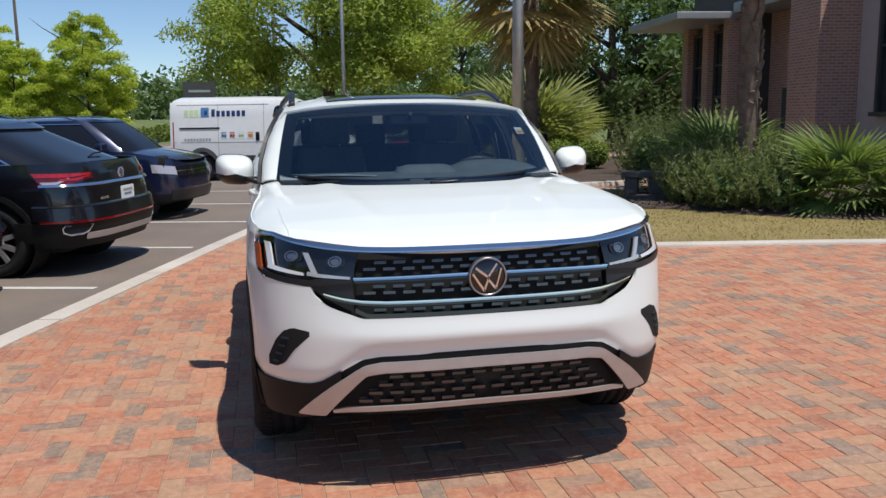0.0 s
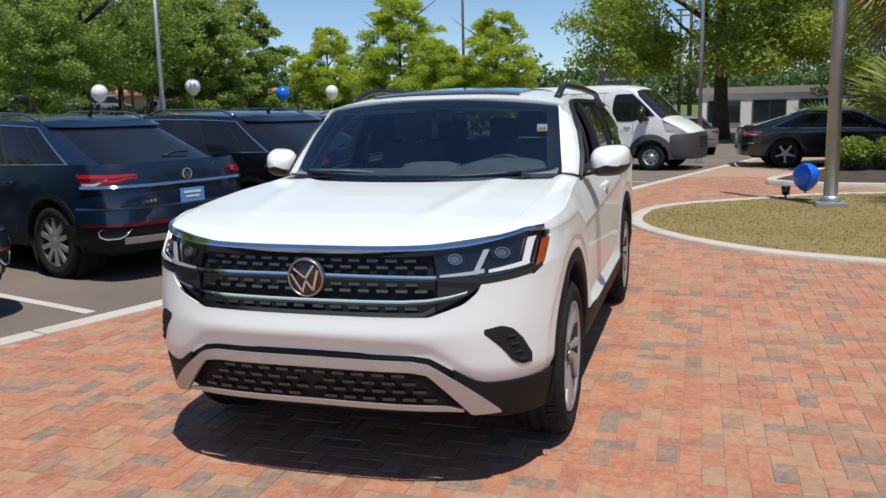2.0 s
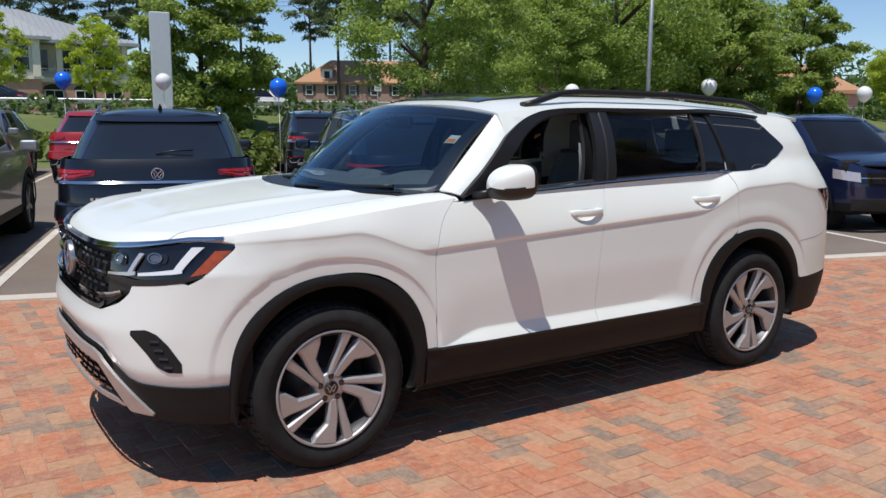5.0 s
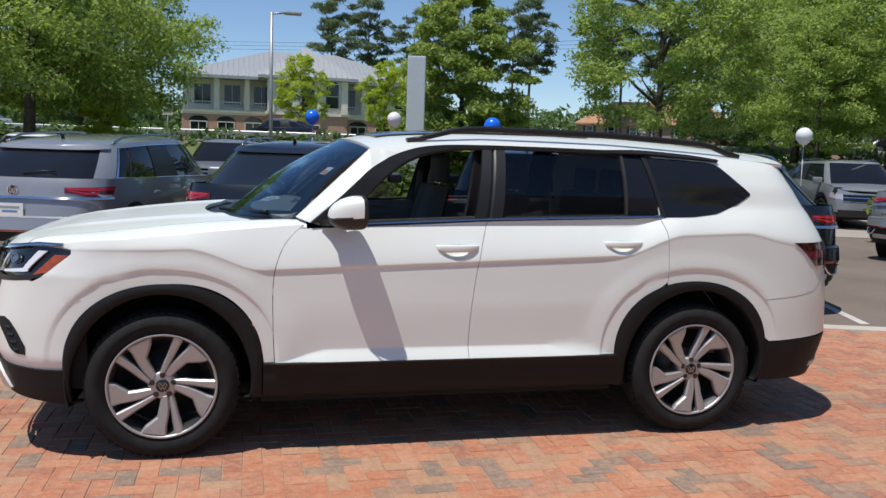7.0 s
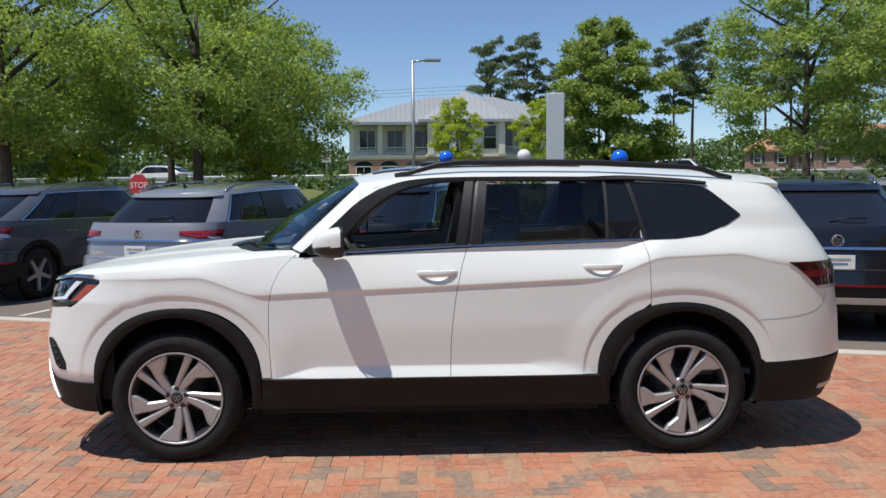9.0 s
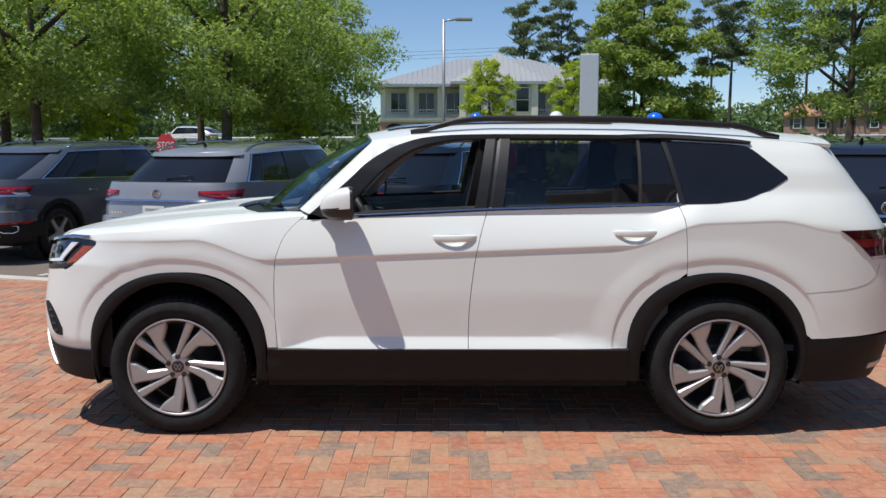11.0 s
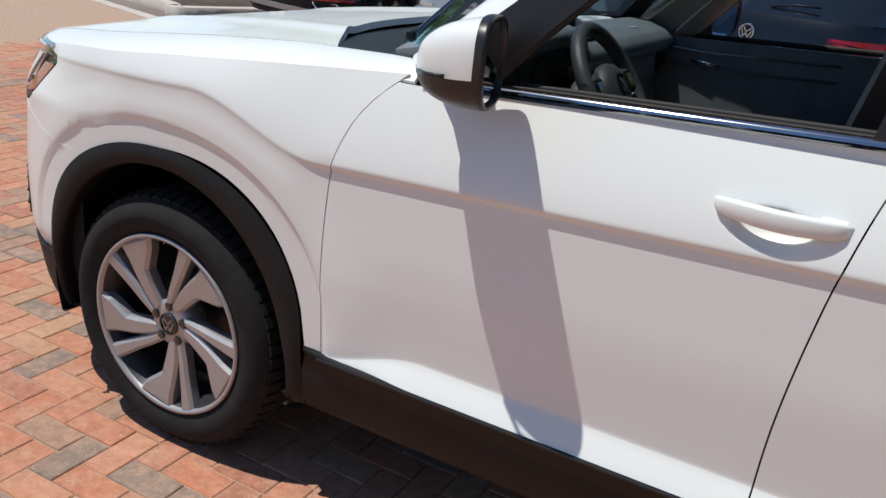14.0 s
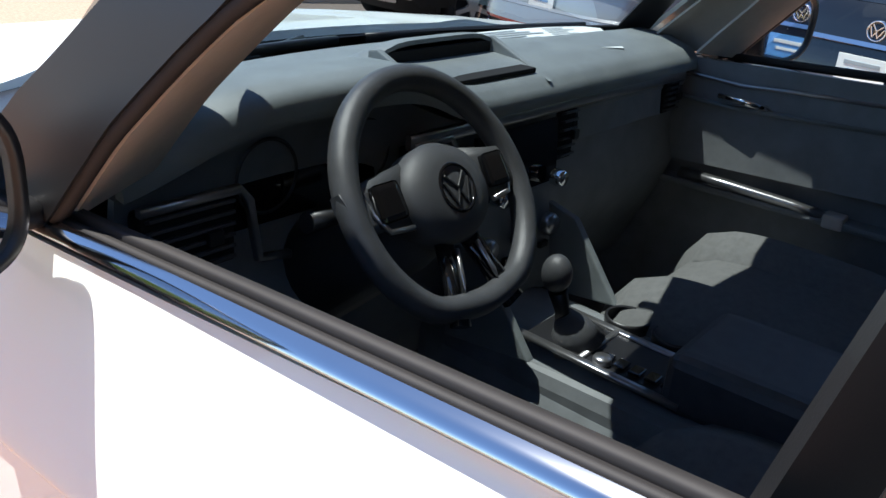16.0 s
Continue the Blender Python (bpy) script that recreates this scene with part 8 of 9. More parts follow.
leaf_bright = leaf_mat("leaf_bright", (0.175, 0.230, 0.045), (0.430, 0.500, 0.110), 0.48)
oak = make_tree("oak_tree", "broad spreading oak with bright green spring leaves", 10.5, 7.2, "flat", 4, leaf_bright, 40000, 0.175, 0.26, 0.34)
place(oak, [(36.5, -2.3, 0, 1.0)])
elm_a = make_tree("elm_tree", "wide airy elm with small mid-green leaves", 9.4, 5.0, "round", 12, leaf_mid, 15500, 0.155, 0.33, 0.22)
place(elm_a, [(-6.6, 25.5, 30, 1.0), (-12.5, 23.5, 140, 1.0), (-5.0, 31.0, 200, 0.95), (24.5, 22.0, 70, 1.0), (33.0, 25.5, 260, 1.02), (-22, 27, 15, 1.1), (-17.5, 31, 100, 1.05), (29, 34, 10, 1.15)])
elm_b = make_tree("elm_tree", "tall loose elm with drooping pale leaves", 11.5, 4.4, "tall", 23, leaf_mid, 14000, 0.155, 0.30, 0.19)
place(elm_b, [(13.4, 19.6, 60, 0.76), (20.6, 21.4, 120, 0.62), (-10, 34, 90, 1.0), (38, 31, 200, 1.0), (26, 29, 300, 1.1)])
maple = make_tree("maple_tree", "dense upright tree with layered green leaves", 9.4, 3.4, "round", 31, leaf_maple, 21000, 0.185, 0.10, 0.16)
place(maple, [(10.6, 34.6, 0, 1.0), (43.5, 26.0, 90, 0.92), (30.0, 20.5, 30, 0.8)])
fresh_a = make_tree("maple_tree", "yellow-green young maple in fresh leaf", 10.0, 4.0, "round", 41, leaf_fresh, 20000, 0.175, 0.16, 0.16)
place(fresh_a, [(52.6, 18.8, 0, 0.98), (43.0, 9.6, 200, 0.70), (41.5, 12.8, 60, 0.55), (56, 26, 140, 0.8)])
sapling = make_tree("young_tree", "small young street tree in fresh leaf", 4.6, 1.5, "tall", 51, leaf_fresh, 3600, 0.13, 0.25, 0.07)
place(sapling, [(4.6, 60.0, 0, 1.5, 1.5), (-4.5, 27.6, 90, 0.72), (11.5, 62, 200, 1.5, 1.5), (-14, 33, 30, 0.9)])
pine = make_tree("pine_tree", "tall thin pine with sparse high tufts", 18.0, 2.9, "pine", 61, leaf_pine, 2700, 0.26, 0.52, 0.20)
place(pine, [(12, 112, 0, 1.15, 1.5), (18, 118, 50, 1.25, 1.5), (24, 114, 100, 1.05, 1.5), (29, 120, 150, 1.3, 1.5), (38, 104, 10, 1.2, 1.5), (46, 100, 70, 1.1, 1.5), (54, 97, 130, 1.2, 1.5), (41, 82, 190, 1.0, 1.5), (62, 84, 250, 1.2, 1.5), (70, 78, 310, 1.1, 1.5), (78, 70, 20, 1.2, 1.5), (33, 96, 80, 1.0, 1.5),
             (50, 86, 140, 1.0, 1.5), (58, 92, 200, 1.25, 1.5), (66, 90, 260, 1.15, 1.5)])
dark_tree = make_tree("oak_tree", "dark dense oak far behind the shrubs", 10.0, 5.6, "round", 71, leaf_deep, 7000, 0.28, 0.12, 0.28)
place(dark_tree, [(36.0, -17.2, 0, 0.95), (30.5, -14.2, 210, 0.95), (50, -12, 90, 0.8), (28, -20.5, 40, 0.8), (70, 24, 150, 0.55), (-34, 46, 20, 1.0, 1.0), (-26, 60, 80, 1.2, 1.5), (-44, 58, 200, 1.2, 1.5), (44, 66, 100, 0.9, 1.5), (-12, 66, 280, 0.8, 1.5),
                  (60, 60, 120, 0.9, 1.0), (72, 50, 90, 0.7, 1.0)])

# far wood along the horizon
rng = np.random.default_rng(77)
wood = []
for i in range(330):
    a = radians(-35 + 165 * i / 330)
    d = 150 + 40 * rng.random()
    wood.append((d * math.cos(a), d * math.sin(a), 2.5 + 4.5 * rng.random(), 4.2 + 3.4 * rng.random()))
tagged(part("far_wood", leaf_mesh(wood, 80000, 1.0, 78, fill=0.6, long_=1.3, keen=True), leaf_deep), "distant dark green wood along the horizon", "woods", kind="stuff")
# hedges at the back of the car park
hd = []
for i in range(150):
    s = -60 + 130 * i / 150
    p = lot(s, 24.5 + 0.8 * rng.random())
    hd.append((p[0], p[1], 0.45 + 0.25 * rng.random(), 0.55 + 0.25 * rng.random()))
tagged(part("hedge", leaf_mesh(hd, 20000, 0.165, 79, fill=0.7), hedge_leaf), "low rough hedge along the back of the car park", "hedge", kind="stuff")
hd = []
for i in range(110):
    s = -70 + 150 * i / 110
    p = lot(s, 40 + 1.5 * rng.random())
    hd.append((p[0], p[1], 1.5 + 0.3 * rng.random(), 0.7 + 0.4 * rng.random()))
tagged(part("hedge", leaf_mesh(hd, 9000, 0.26, 80, fill=0.7), leaf_deep), "dark low hedge on the bank below the road", "hedge", kind="stuff")


# ---- palms ----
def frond_bm(L, droop, seed, width=0.62, n=22):
    """A fan leaf on its stalk: stiff pleated fingers spread round the stalk's end."""
    rng = random.Random(seed)
    verts, faces = [], []
    st = L * 0.5

    def add(*ps):
        k = len(verts)
        verts.extend(ps)
        return k

    # stalk
    for i in range(4):
        t0, t1 = i / 4, (i + 1) / 4
        z0, z1 = -droop * st * t0 * t0, -droop * st * t1 * t1
        k = add((st * t0, -0.02, z0), (st * t0, 0.02, z0), (st * t1, 0.016, z1), (st * t1, -0.016, z1))
        faces.append((k, k + 1, k + 2, k + 3))
    zc = -droop * st
    for i in range(n):
        a = (i / (n - 1) - 0.5) * radians(250)
        ln = L * 0.62 * (0.75 + 0.25 * math.cos(a * 0.7)) * rng.uniform(0.85, 1.05)
        da = radians(250) / n * 0.55
        prev = None
        for j in range(4):
            t = j / 3
            w = da * ln * (0.55 + 0.5 * t) * (1 - t ** 3 * 0.97)
            px, py = st + ln * t * math.cos(a), ln * t * math.sin(a)
            pz = zc - droop * 0.75 * ln * t * t - 0.35 * droop * ln * t
            nx, ny = -math.sin(a), math.cos(a)
            k = add((px - nx * w * 0.5, py - ny * w * 0.5, pz), (px, py, pz - 0.018 * (1 - t)), (px + nx * w * 0.5, py + ny * w * 0.5, pz))
            if prev is not None:
                faces.append((prev, prev + 1, k + 1, k))
                faces.append((prev + 1, prev + 2, k + 2, k + 1))
            prev = k
    return verts, faces


def crown_of(fr, L, green, dry, seed):
    """Fronds pointing up to hanging; returns meshes of the green and the dry ones."""
    rng = random.Random(seed)
    out = {True: ([], []), False: ([], [])}
    for i in range(fr):
        el = ip(i / fr, [0, 0.5, 0.8, 1.0], [78, 25, -15, -60])
        vs, fs = frond_bm(L * rng.uniform(0.85, 1.1), ip(el, [-60, 80], [0.12, 0.42]), seed * 100 + i)
        m = Matrix.Rotation(i * 2.399 + rng.uniform(-0.2, 0.2), 4, 'Z') @ Matrix.Rotation(-radians(el), 4, 'Y') @ Matrix.Rotation(rng.uniform(-0.4, 0.4), 4, 'X')
        V, F = out[i < fr * (1 - dry)]
        k = len(V)
        V.extend([tuple(m @ Vector(v)) for v in vs])
        F.extend([tuple(q + k for q in f) for f in fs])
    return {key: (mesh_from(V, F, False) if V else None) for key, (V, F) in out.items()}


def palm(at, h, r, fronds, L, label, seed, dry=0.35, turn=0):
    p = thing("palm_tree", label, "palm tree", at=at, turn=turn)
    pts = [(0.05 * math.sin(3 * t + seed), 0.04 * math.cos(2 * t), h * t) for t in np.linspace(0, 1, 9)]
    part("trunk", tube_bm(pts, [r * 1.12] + [r] * 7 + [r * 1.15], 14), palm_bark, p)
    # old leaf bases in a criss-cross
    boots = []
    for i in range(int(h * 17)):
        z = 0.25 + i * (h - 0.3) / (h * 17)
        a = i * 2.2
        b = box_bm((0.05, 0.11, 0.20), (0, 0, 0), 0.012, 1)
        bmesh.ops.rotate(b, matrix=Euler((radians(18 if i % 2 else -18), radians(14), 0)).to_matrix(), cent=(0, 0, 0), verts=b.verts)
        bmesh.ops.translate(b, vec=(r * 1.02, 0, z), verts=b.verts)
        bmesh.ops.rotate(b, matrix=Matrix.Rotation(a, 3, 'Z'), cent=(0, 0, 0), verts=b.verts)
        boots.append(b)
    part("leaf_sheath", join_bm(*boots), palm_bark, p)
    for key, me in crown_of(fronds, L, leaf_palm, dry, seed).items():
        if me:
            part("fronds", me, leaf_palm if key else leaf_palm_dry, p, "green fan fronds" if key else "dry hanging fronds").location = (pts[-1][0], pts[-1][1], h)
    return p


palm((17.6, -6.25, 0), 4.75, 0.17, 54, 2.35, "cabbage palm with dry hanging fronds over a slim trunk", 3, 0.42)
palm((8.5, -7.05, 0.05), 5.6, 0.155, 30, 1.7, "cabbage palm with criss-cross leaf bases on its trunk", 5, 0.3)


def palmetto(at, s, seed, label, leaf=None):
    p = thing("palmetto", label, "palm shrub", "palmettos", at=at)
    me = crown_of(46, 1.15 * s, None, 0.0, seed)[True]
    part("fronds", me, leaf or leaf_fan, p).location = (0, 0, 0.35 * s)
    part("stump", tube_bm([(0, 0, 0), (0.02, 0, 0.2 * s), (0, 0, 0.42 * s)], [0.14 * s, 0.12 * s, 0.10 * s], 10), palm_bark, p)


palmetto((7.0, -7.75, 0.08), 0.95, 11, "bushy bright green fan palmetto in the mulch bed")
palmetto((10.4, -7.7, 0.08), 1.15, 12, "bushy dark fan palmetto behind the rosemary")
palmetto((4.4, -10.0, 0.08), 1.0, 13, "bushy fan palmetto at the lawn's edge")
palmetto((23.0, -8.65, 0.08), 1.7, 14, "tall pale fan palmetto beside the palm", leaf_palm)
palmetto((21.5, -7.55, 0.08), 2.0, 15, "broad pale fan palmetto beside the palm", leaf_palm)
palmetto((27, -5.6, 0.0), 1.2, 16, "fan palmetto by the oak")


def rosemary(at, rx, h, seed, n=2600):
    p = thing("rosemary_bush", "loose upright rosemary bush with grey-green needles", "shrub", "rosemary bushes", at=at)
    rng = np.random.default_rng(seed)
    stems_v, stems_f = [], []
    for i in range(95):
        a, q = rng.uniform(0, 2 * math.pi), math.sqrt(rng.random())
        bx, by = 0.55 * rx * q * math.cos(a), 0.55 * rx * q * math.sin(a)
        tx, ty = bx * 1.8 + rng.normal(0, 0.10), by * 1.8 + rng.normal(0, 0.10)
        hh = h * (1.0 - 0.45 * q * q) * rng.uniform(0.7, 1.1)
        segs = 16
        for j in range(segs):
            t = (j + rng.random()) / segs
            c = np.array([bx + (tx - bx) * t, by + (ty - by) * t, hh * t])
            for _ in range(4):
                d = np.array([rng.normal(0, 0.6), rng.normal(0, 0.6), rng.uniform(0.3, 1.0)])
                d /= np.linalg.norm(d)
                sd = np.cross(d, rng.normal(size=3))
                sd /= np.linalg.norm(sd)
                ln, w = rng.uniform(0.06, 0.13), 0.011
                k = len(stems_v)
                stems_v.extend([c - sd * w, c + sd * w, c + d * ln])
                stems_f.append((k, k + 1, k + 2))
    part("needles", mesh_from(stems_v, stems_f, False), leaf_rosemary, p)
    # larger leaves of a darker green in the middle
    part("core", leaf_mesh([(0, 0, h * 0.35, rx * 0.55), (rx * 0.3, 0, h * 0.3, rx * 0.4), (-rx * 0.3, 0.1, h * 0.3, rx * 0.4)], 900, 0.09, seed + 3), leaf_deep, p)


for i, (x, y, rx, h) in enumerate([(8.6, -6.05, 0.62, 0.95), (7.9, -6.25, 0.7, 0.9), (9.2, -6.8, 0.8, 1.15), (7.3, -6.85, 0.75, 0.95), (8.3, -6.9, 0.85, 1.25), (10.3, -7.0, 0.8, 1.25), (10.6, -7.6, 0.9, 1.35), (6.1, -8.3, 0.7, 0.9), (6.6, -8.8, 0.8, 1.1), (9.2, -7.8, 0.9, 1.3), (12.0, -7.0, 1.0, 1.7), (12.4, -8.6, 1.0, 1.7), (5.9, -9.9, 0.9, 1.2), (14.9, -8.6, 1.2, 2.0)]):
    rosemary((x, y, 0.08), rx, h, 200 + i)


def boxwood(at, r, seed):
    p = thing("boxwood", "clipped round boxwood shrub in a mulch bed", "shrub", "boxwoods", at=at)
    rng = np.random.default_rng(seed)
    bl = [(0, 0, r * 0.8, r * 0.9)]
    for i in range(16):
        a, e = rng.uniform(0, 2 * math.pi), rng.uniform(-0.2, 1.2)
        bl.append((0.55 * r * math.cos(a) * math.cos(e), 0.55 * r * math.sin(a) * math.cos(e), r * 0.8 + 0.5 * r * math.sin(e), r * 0.45))
    part("foliage", leaf_mesh(bl, 4200, 0.045, seed, fill=0.88, long_=1.2), leaf_box, p)
    # a ball of fewer, larger and darker leaves within the foliage
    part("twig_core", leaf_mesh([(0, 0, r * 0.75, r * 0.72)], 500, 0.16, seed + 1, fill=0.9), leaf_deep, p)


for i, (x, y, r) in enumerate([(16.3, -4.75, 0.46), (16.5, -5.50, 0.46), (16.8, -6.70, 0.52), (17.2, -7.82, 0.50), (20.0, -8.05, 0.58)]):
    boxwood((x, y, 0.08), r, 300 + i)

# shrubs along the back of the parking row
for i, (s, d, r) in enumerate([(0.5, 11.5, 0.9), (-1.0, 12.0, 0.8), (10.5, 12.5, 0.9), (-11.2, 6.0, 0.6), (-12.4, 6.8, 0.7)]):
    x, y, _ = lot(s, d)
    sh = thing("shrub", "loose yellow-green shrub between parked cars", "shrub", "shrubs", at=(x, y, 0))
    part("foliage", leaf_mesh([(0, 0, 0.6 * r, 0.8 * r), (0.4 * r, 0.2 * r, 0.9 * r, 0.6 * r), (-0.4 * r, 0.1, 0.8 * r, 0.6 * r)], 2600, 0.09, 400 + i), hedge_leaf, sh)

# ---- buildings ----
def wall_box(name, size, at, mat, parent, bevel=0.0):
    return part(name, box_bm(size, at, bevel), mat, parent)


def window_unit(parent, at, w, h, axis="y", frame=None, depth=0.14, cols=1, rows=1, glass=None):
    """A glazed window set into a wall; axis is the way it faces (towards minus that axis)."""
    m = frame or white_trim
    wnd = new("window")
    wnd.parent = parent
    wnd.location = at
    wnd.rotation_euler = (0, 0, 0 if axis == "y" else radians(-90))
    part("pane", box_bm((w, 0.03, h), (0, 0.02, 0)), glass or far_glass, wnd)
    for sx in (-1, 1):
        part("frame", box_bm((0.09, depth, h + 0.18), (sx * (w / 2 + 0.045), 0, 0)), m, wnd)
    part("frame", box_bm((w, depth, 0.09), (0, 0, h / 2 + 0.045)), m, wnd)
    part("sill", box_bm((w + 0.3, depth + 0.12, 0.10), (0, -0.03, -h / 2 - 0.05)), m, wnd)
    for k in range(1, cols):
        part("mullion", box_bm((0.06, 0.08, h), (-w / 2 + w * k / cols, 0, 0)), m, wnd)
    for k in range(1, rows):
        part("mullion", box_bm((w, 0.08, 0.06), (0, 0, -h / 2 + h * k / rows)), m, wnd)
    return wnd


def hip_roof(parent, x0, x1, y0, y1, z, rise, mat, over=0.6, seams=0.0, name="roof"):
    x0, x1, y0, y1 = x0 - over, x1 + over, y0 - over, y1 + over
    r = min(x1 - x0, y1 - y0) / 2
    if x1 - x0 >= y1 - y0:
        ridge = [(x0 + r, (y0 + y1) / 2, z + rise), (x1 - r, (y0 + y1) / 2, z + rise)]
    else:
        ridge = [((x0 + x1) / 2, y0 + r, z + rise), ((x0 + x1) / 2, y1 - r, z + rise)]
    bm = bmesh.new()
    b = [bm.verts.new(p) for p in ((x0, y0, z), (x1, y0, z), (x1, y1, z), (x0, y1, z))]
    t = [bm.verts.new(p) for p in ridge]
    lo = [bm.verts.new((v.co.x, v.co.y, z - 0.3)) for v in b]
    if x1 - x0 >= y1 - y0:
        fs = [(b[0], b[1], t[1], t[0]), (b[1], b[2], t[1]), (b[2], b[3], t[0], t[1]), (b[3], b[0], t[0])]
    else:
        fs = [(b[0], b[1], t[0]), (b[1], b[2], t[1], t[0]), (b[2], b[3], t[1]), (b[3], b[0], t[0], t[1])]
    for f in fs:
        bm.faces.new(f)
    for i in range(4):
        bm.faces.new((lo[i], lo[(i + 1) % 4], b[(i + 1) % 4], b[i]))
    bm.faces.new(list(reversed(lo)))
    bmesh.ops.recalc_face_normals(bm, faces=bm.faces)
    rf = part(name, bm, mat, parent)
    if seams:
        n = int((x1 - x0) / seams)
        for i in range(1, n):
            x = x0 + (x1 - x0) * i / n
            d = min(r, x - x0, x1 - x)
            top = (x, y0 + d, z + rise * d / r)
            part("roof_seam", tube_bm([(x, y0, z + 0.03), (top[0], top[1], top[2] + 0.03)], 0.035, 5), mat, rf)
    return rf


# two-storey office across the road
of = thing("office_building", "two-storey brick and cream office with grey hipped metal roof", "building", at=(7.0, 88, 0.8))
W2, D2 = 26.0, 18.0
wall_box("lower_wall", (W2, D2, 3.7), (0, D2 / 2, 1.85), office_brick, of)
wall_box("belt_course", (W2 + 0.2, D2 + 0.2, 0.35), (0, D2 / 2, 3.85), cream_wall, of)
wall_box("upper_wall", (W2, D2 - 2.4, 3.6), (0, D2 / 2 + 1.2, 5.8), cream_wall, of)
wall_box("balcony_floor", (W2, 2.6, 0.25), (0, 1.1, 4.05), cream_wall, of)
for x in np.linspace(-W2 / 2 + 0.4, W2 / 2 - 0.4, 9):
    if abs(x) > 4.6:
        wall_box("column", (0.55, 0.55, 3.6), (float(x), 0.3, 5.9), cream_wall, of, 0.04)
for x0, x1 in ((-12.6, -4.0), (4.0, 12.6)):
    for z in (4.35, 5.0):
        part("balcony_rail", box_bm((x1 - x0, 0.06, 0.07), ((x0 + x1) / 2, 0.1, z)), white_trim, of)
    for k in range(28):
        part("baluster", box_bm((0.05, 0.05, 0.7), (x0 + (x1 - x0) * (k + 0.5) / 28, 0.1, 4.7)), white_trim, of)
# projecting middle bay
wall_box("bay_wall", (8.4, 3.0, 3.7), (0, -0.9, 5.9), cream_wall, of)
wall_box("bay_base", (8.4, 3.0, 3.9), (0, -0.9, 1.95), office_brick, of)
wall_box("bay_course", (8.8, 3.3, 0.32), (0, -0.95, 4.0), cream_wall, of)
for x in (-3.85, -1.3, 1.3, 3.85):
    wall_box("pilaster", (0.7, 0.35, 3.7), (x, -2.55, 5.9), cream_wall, of, 0.03)
for x in (-2.55, 0, 2.55):
    window_unit(of, (x, -2.44, 5.95), 1.35, 2.5, rows=2)
    part("arch", prism_bm([(x + 0.72 * math.cos(a), 7.15 + 0.42 * math.sin(a)) for a in np.linspace(0, math.pi, 9)], 0.12), far_glass, of).location = (0, -2.46, 0)
for x in np.linspace(-11, 11, 8):
    if abs(x) > 4:
        window_unit(of, (float(x), 2.36, 5.9), 1.7, 2.1, cols=2)
for x in np.linspace(-11.3, 11.3, 9):
    if abs(x) > 4:
        window_unit(of, (float(x), -0.04, 1.9), 1.6, 1.9, cols=2, frame=cream_wall)
        part("arch", prism_bm([(float(x) + 1.0 * math.cos(a), 2.95 + 0.55 * math.sin(a)) for a in np.linspace(0, math.pi, 9)], 0.12), far_glass, of).location = (0, -0.05, 0)
window_unit(of, (0, -2.44, 1.6), 2.4, 2.4, cols=3, frame=cream_wall)
hip_roof(of, -W2 / 2, W2 / 2, 0, D2, 7.75, 3.7, roof_metal, 0.9, 0.55)
hip_roof(of, -4.5, 4.5, -2.5, 9.0, 7.85, 3.6, roof_metal, 0.7, 0.55, "bay_roof")

# brick house with dormers
hs = thing("brick_house", "two-storey brick house with orange roof and white dormers", "house", at=(44.8, 80.5, 1.5), turn=-28)
wall_box("wall", (26, 11, 5.4), (0, 5.5, 2.7), red_brick, hs)
hip_roof(hs, -13, 13, 0, 11, 5.4, 4.0, shingle, 0.5)
for x in np.linspace(-11, 11, 7):
    for z in (1.5, 4.1):
        window_unit(hs, (float(x), -0.04, z), 1.0, 1.5, rows=2)
        for sx in (-1, 1):
            part("shutter", box_bm((0.45, 0.08, 1.6), (float(x) + sx * 0.85, -0.05, z)), dark_panel, hs)
for x in (-8, 0, 8):
    dm = part("dormer", box_bm((1.8, 2.6, 1.8), (x, 1.9, 6.7)), white_trim, hs)
    part("dormer_roof", prism_bm([(x - 1.2, 7.6), (x + 1.2, 7.6), (x, 8.7)], 3.0), shingle, dm).location = (0, 0.4, 0)
    part("dormer_pane", box_bm((0.9, 0.05, 1.1), (x, 0.57, 6.7)), far_glass, dm)

hs.scale = (0.66, 0.66, 0.66)

h2 = thing("brick_house", "low brick lodge with grey roof behind the trees", "house", at=(48, 50, 1.2), turn=-50)
wall_box("wall", (7, 7, 3.6), (0, 3.5, 1.8), red_brick, h2)
hip_roof(h2, -3.5, 3.5, 0, 7, 3.6, 2.0, dark_panel, 0.5)
for x in (-1.8, 1.8):
    window_unit(h2, (x, -0.04, 1.9), 1.0, 1.6, rows=2)
h3 = thing("brick_house", "low brick house with orange roof beyond the hedge", "house", at=(64, 44, 0.5), turn=-60)
wall_box("wall", (16, 8, 3.4), (0, 4, 1.7), red_brick, h3)
hip_roof(h3, -8, 8, 0, 8, 3.4, 2.4, shingle, 0.5)
for x in (-6, -3, 0, 3, 6):
    window_unit(h3, (x, -0.04, 1.8), 1.0, 1.5, rows=2)

# showroom at the side of the lawn: brick piers, dark band and canopy
sr = thing("showroom_building", "modern brick and grey panel showroom with a flat canopy", "building", at=(13.9, -13.2, 0), turn=-6)
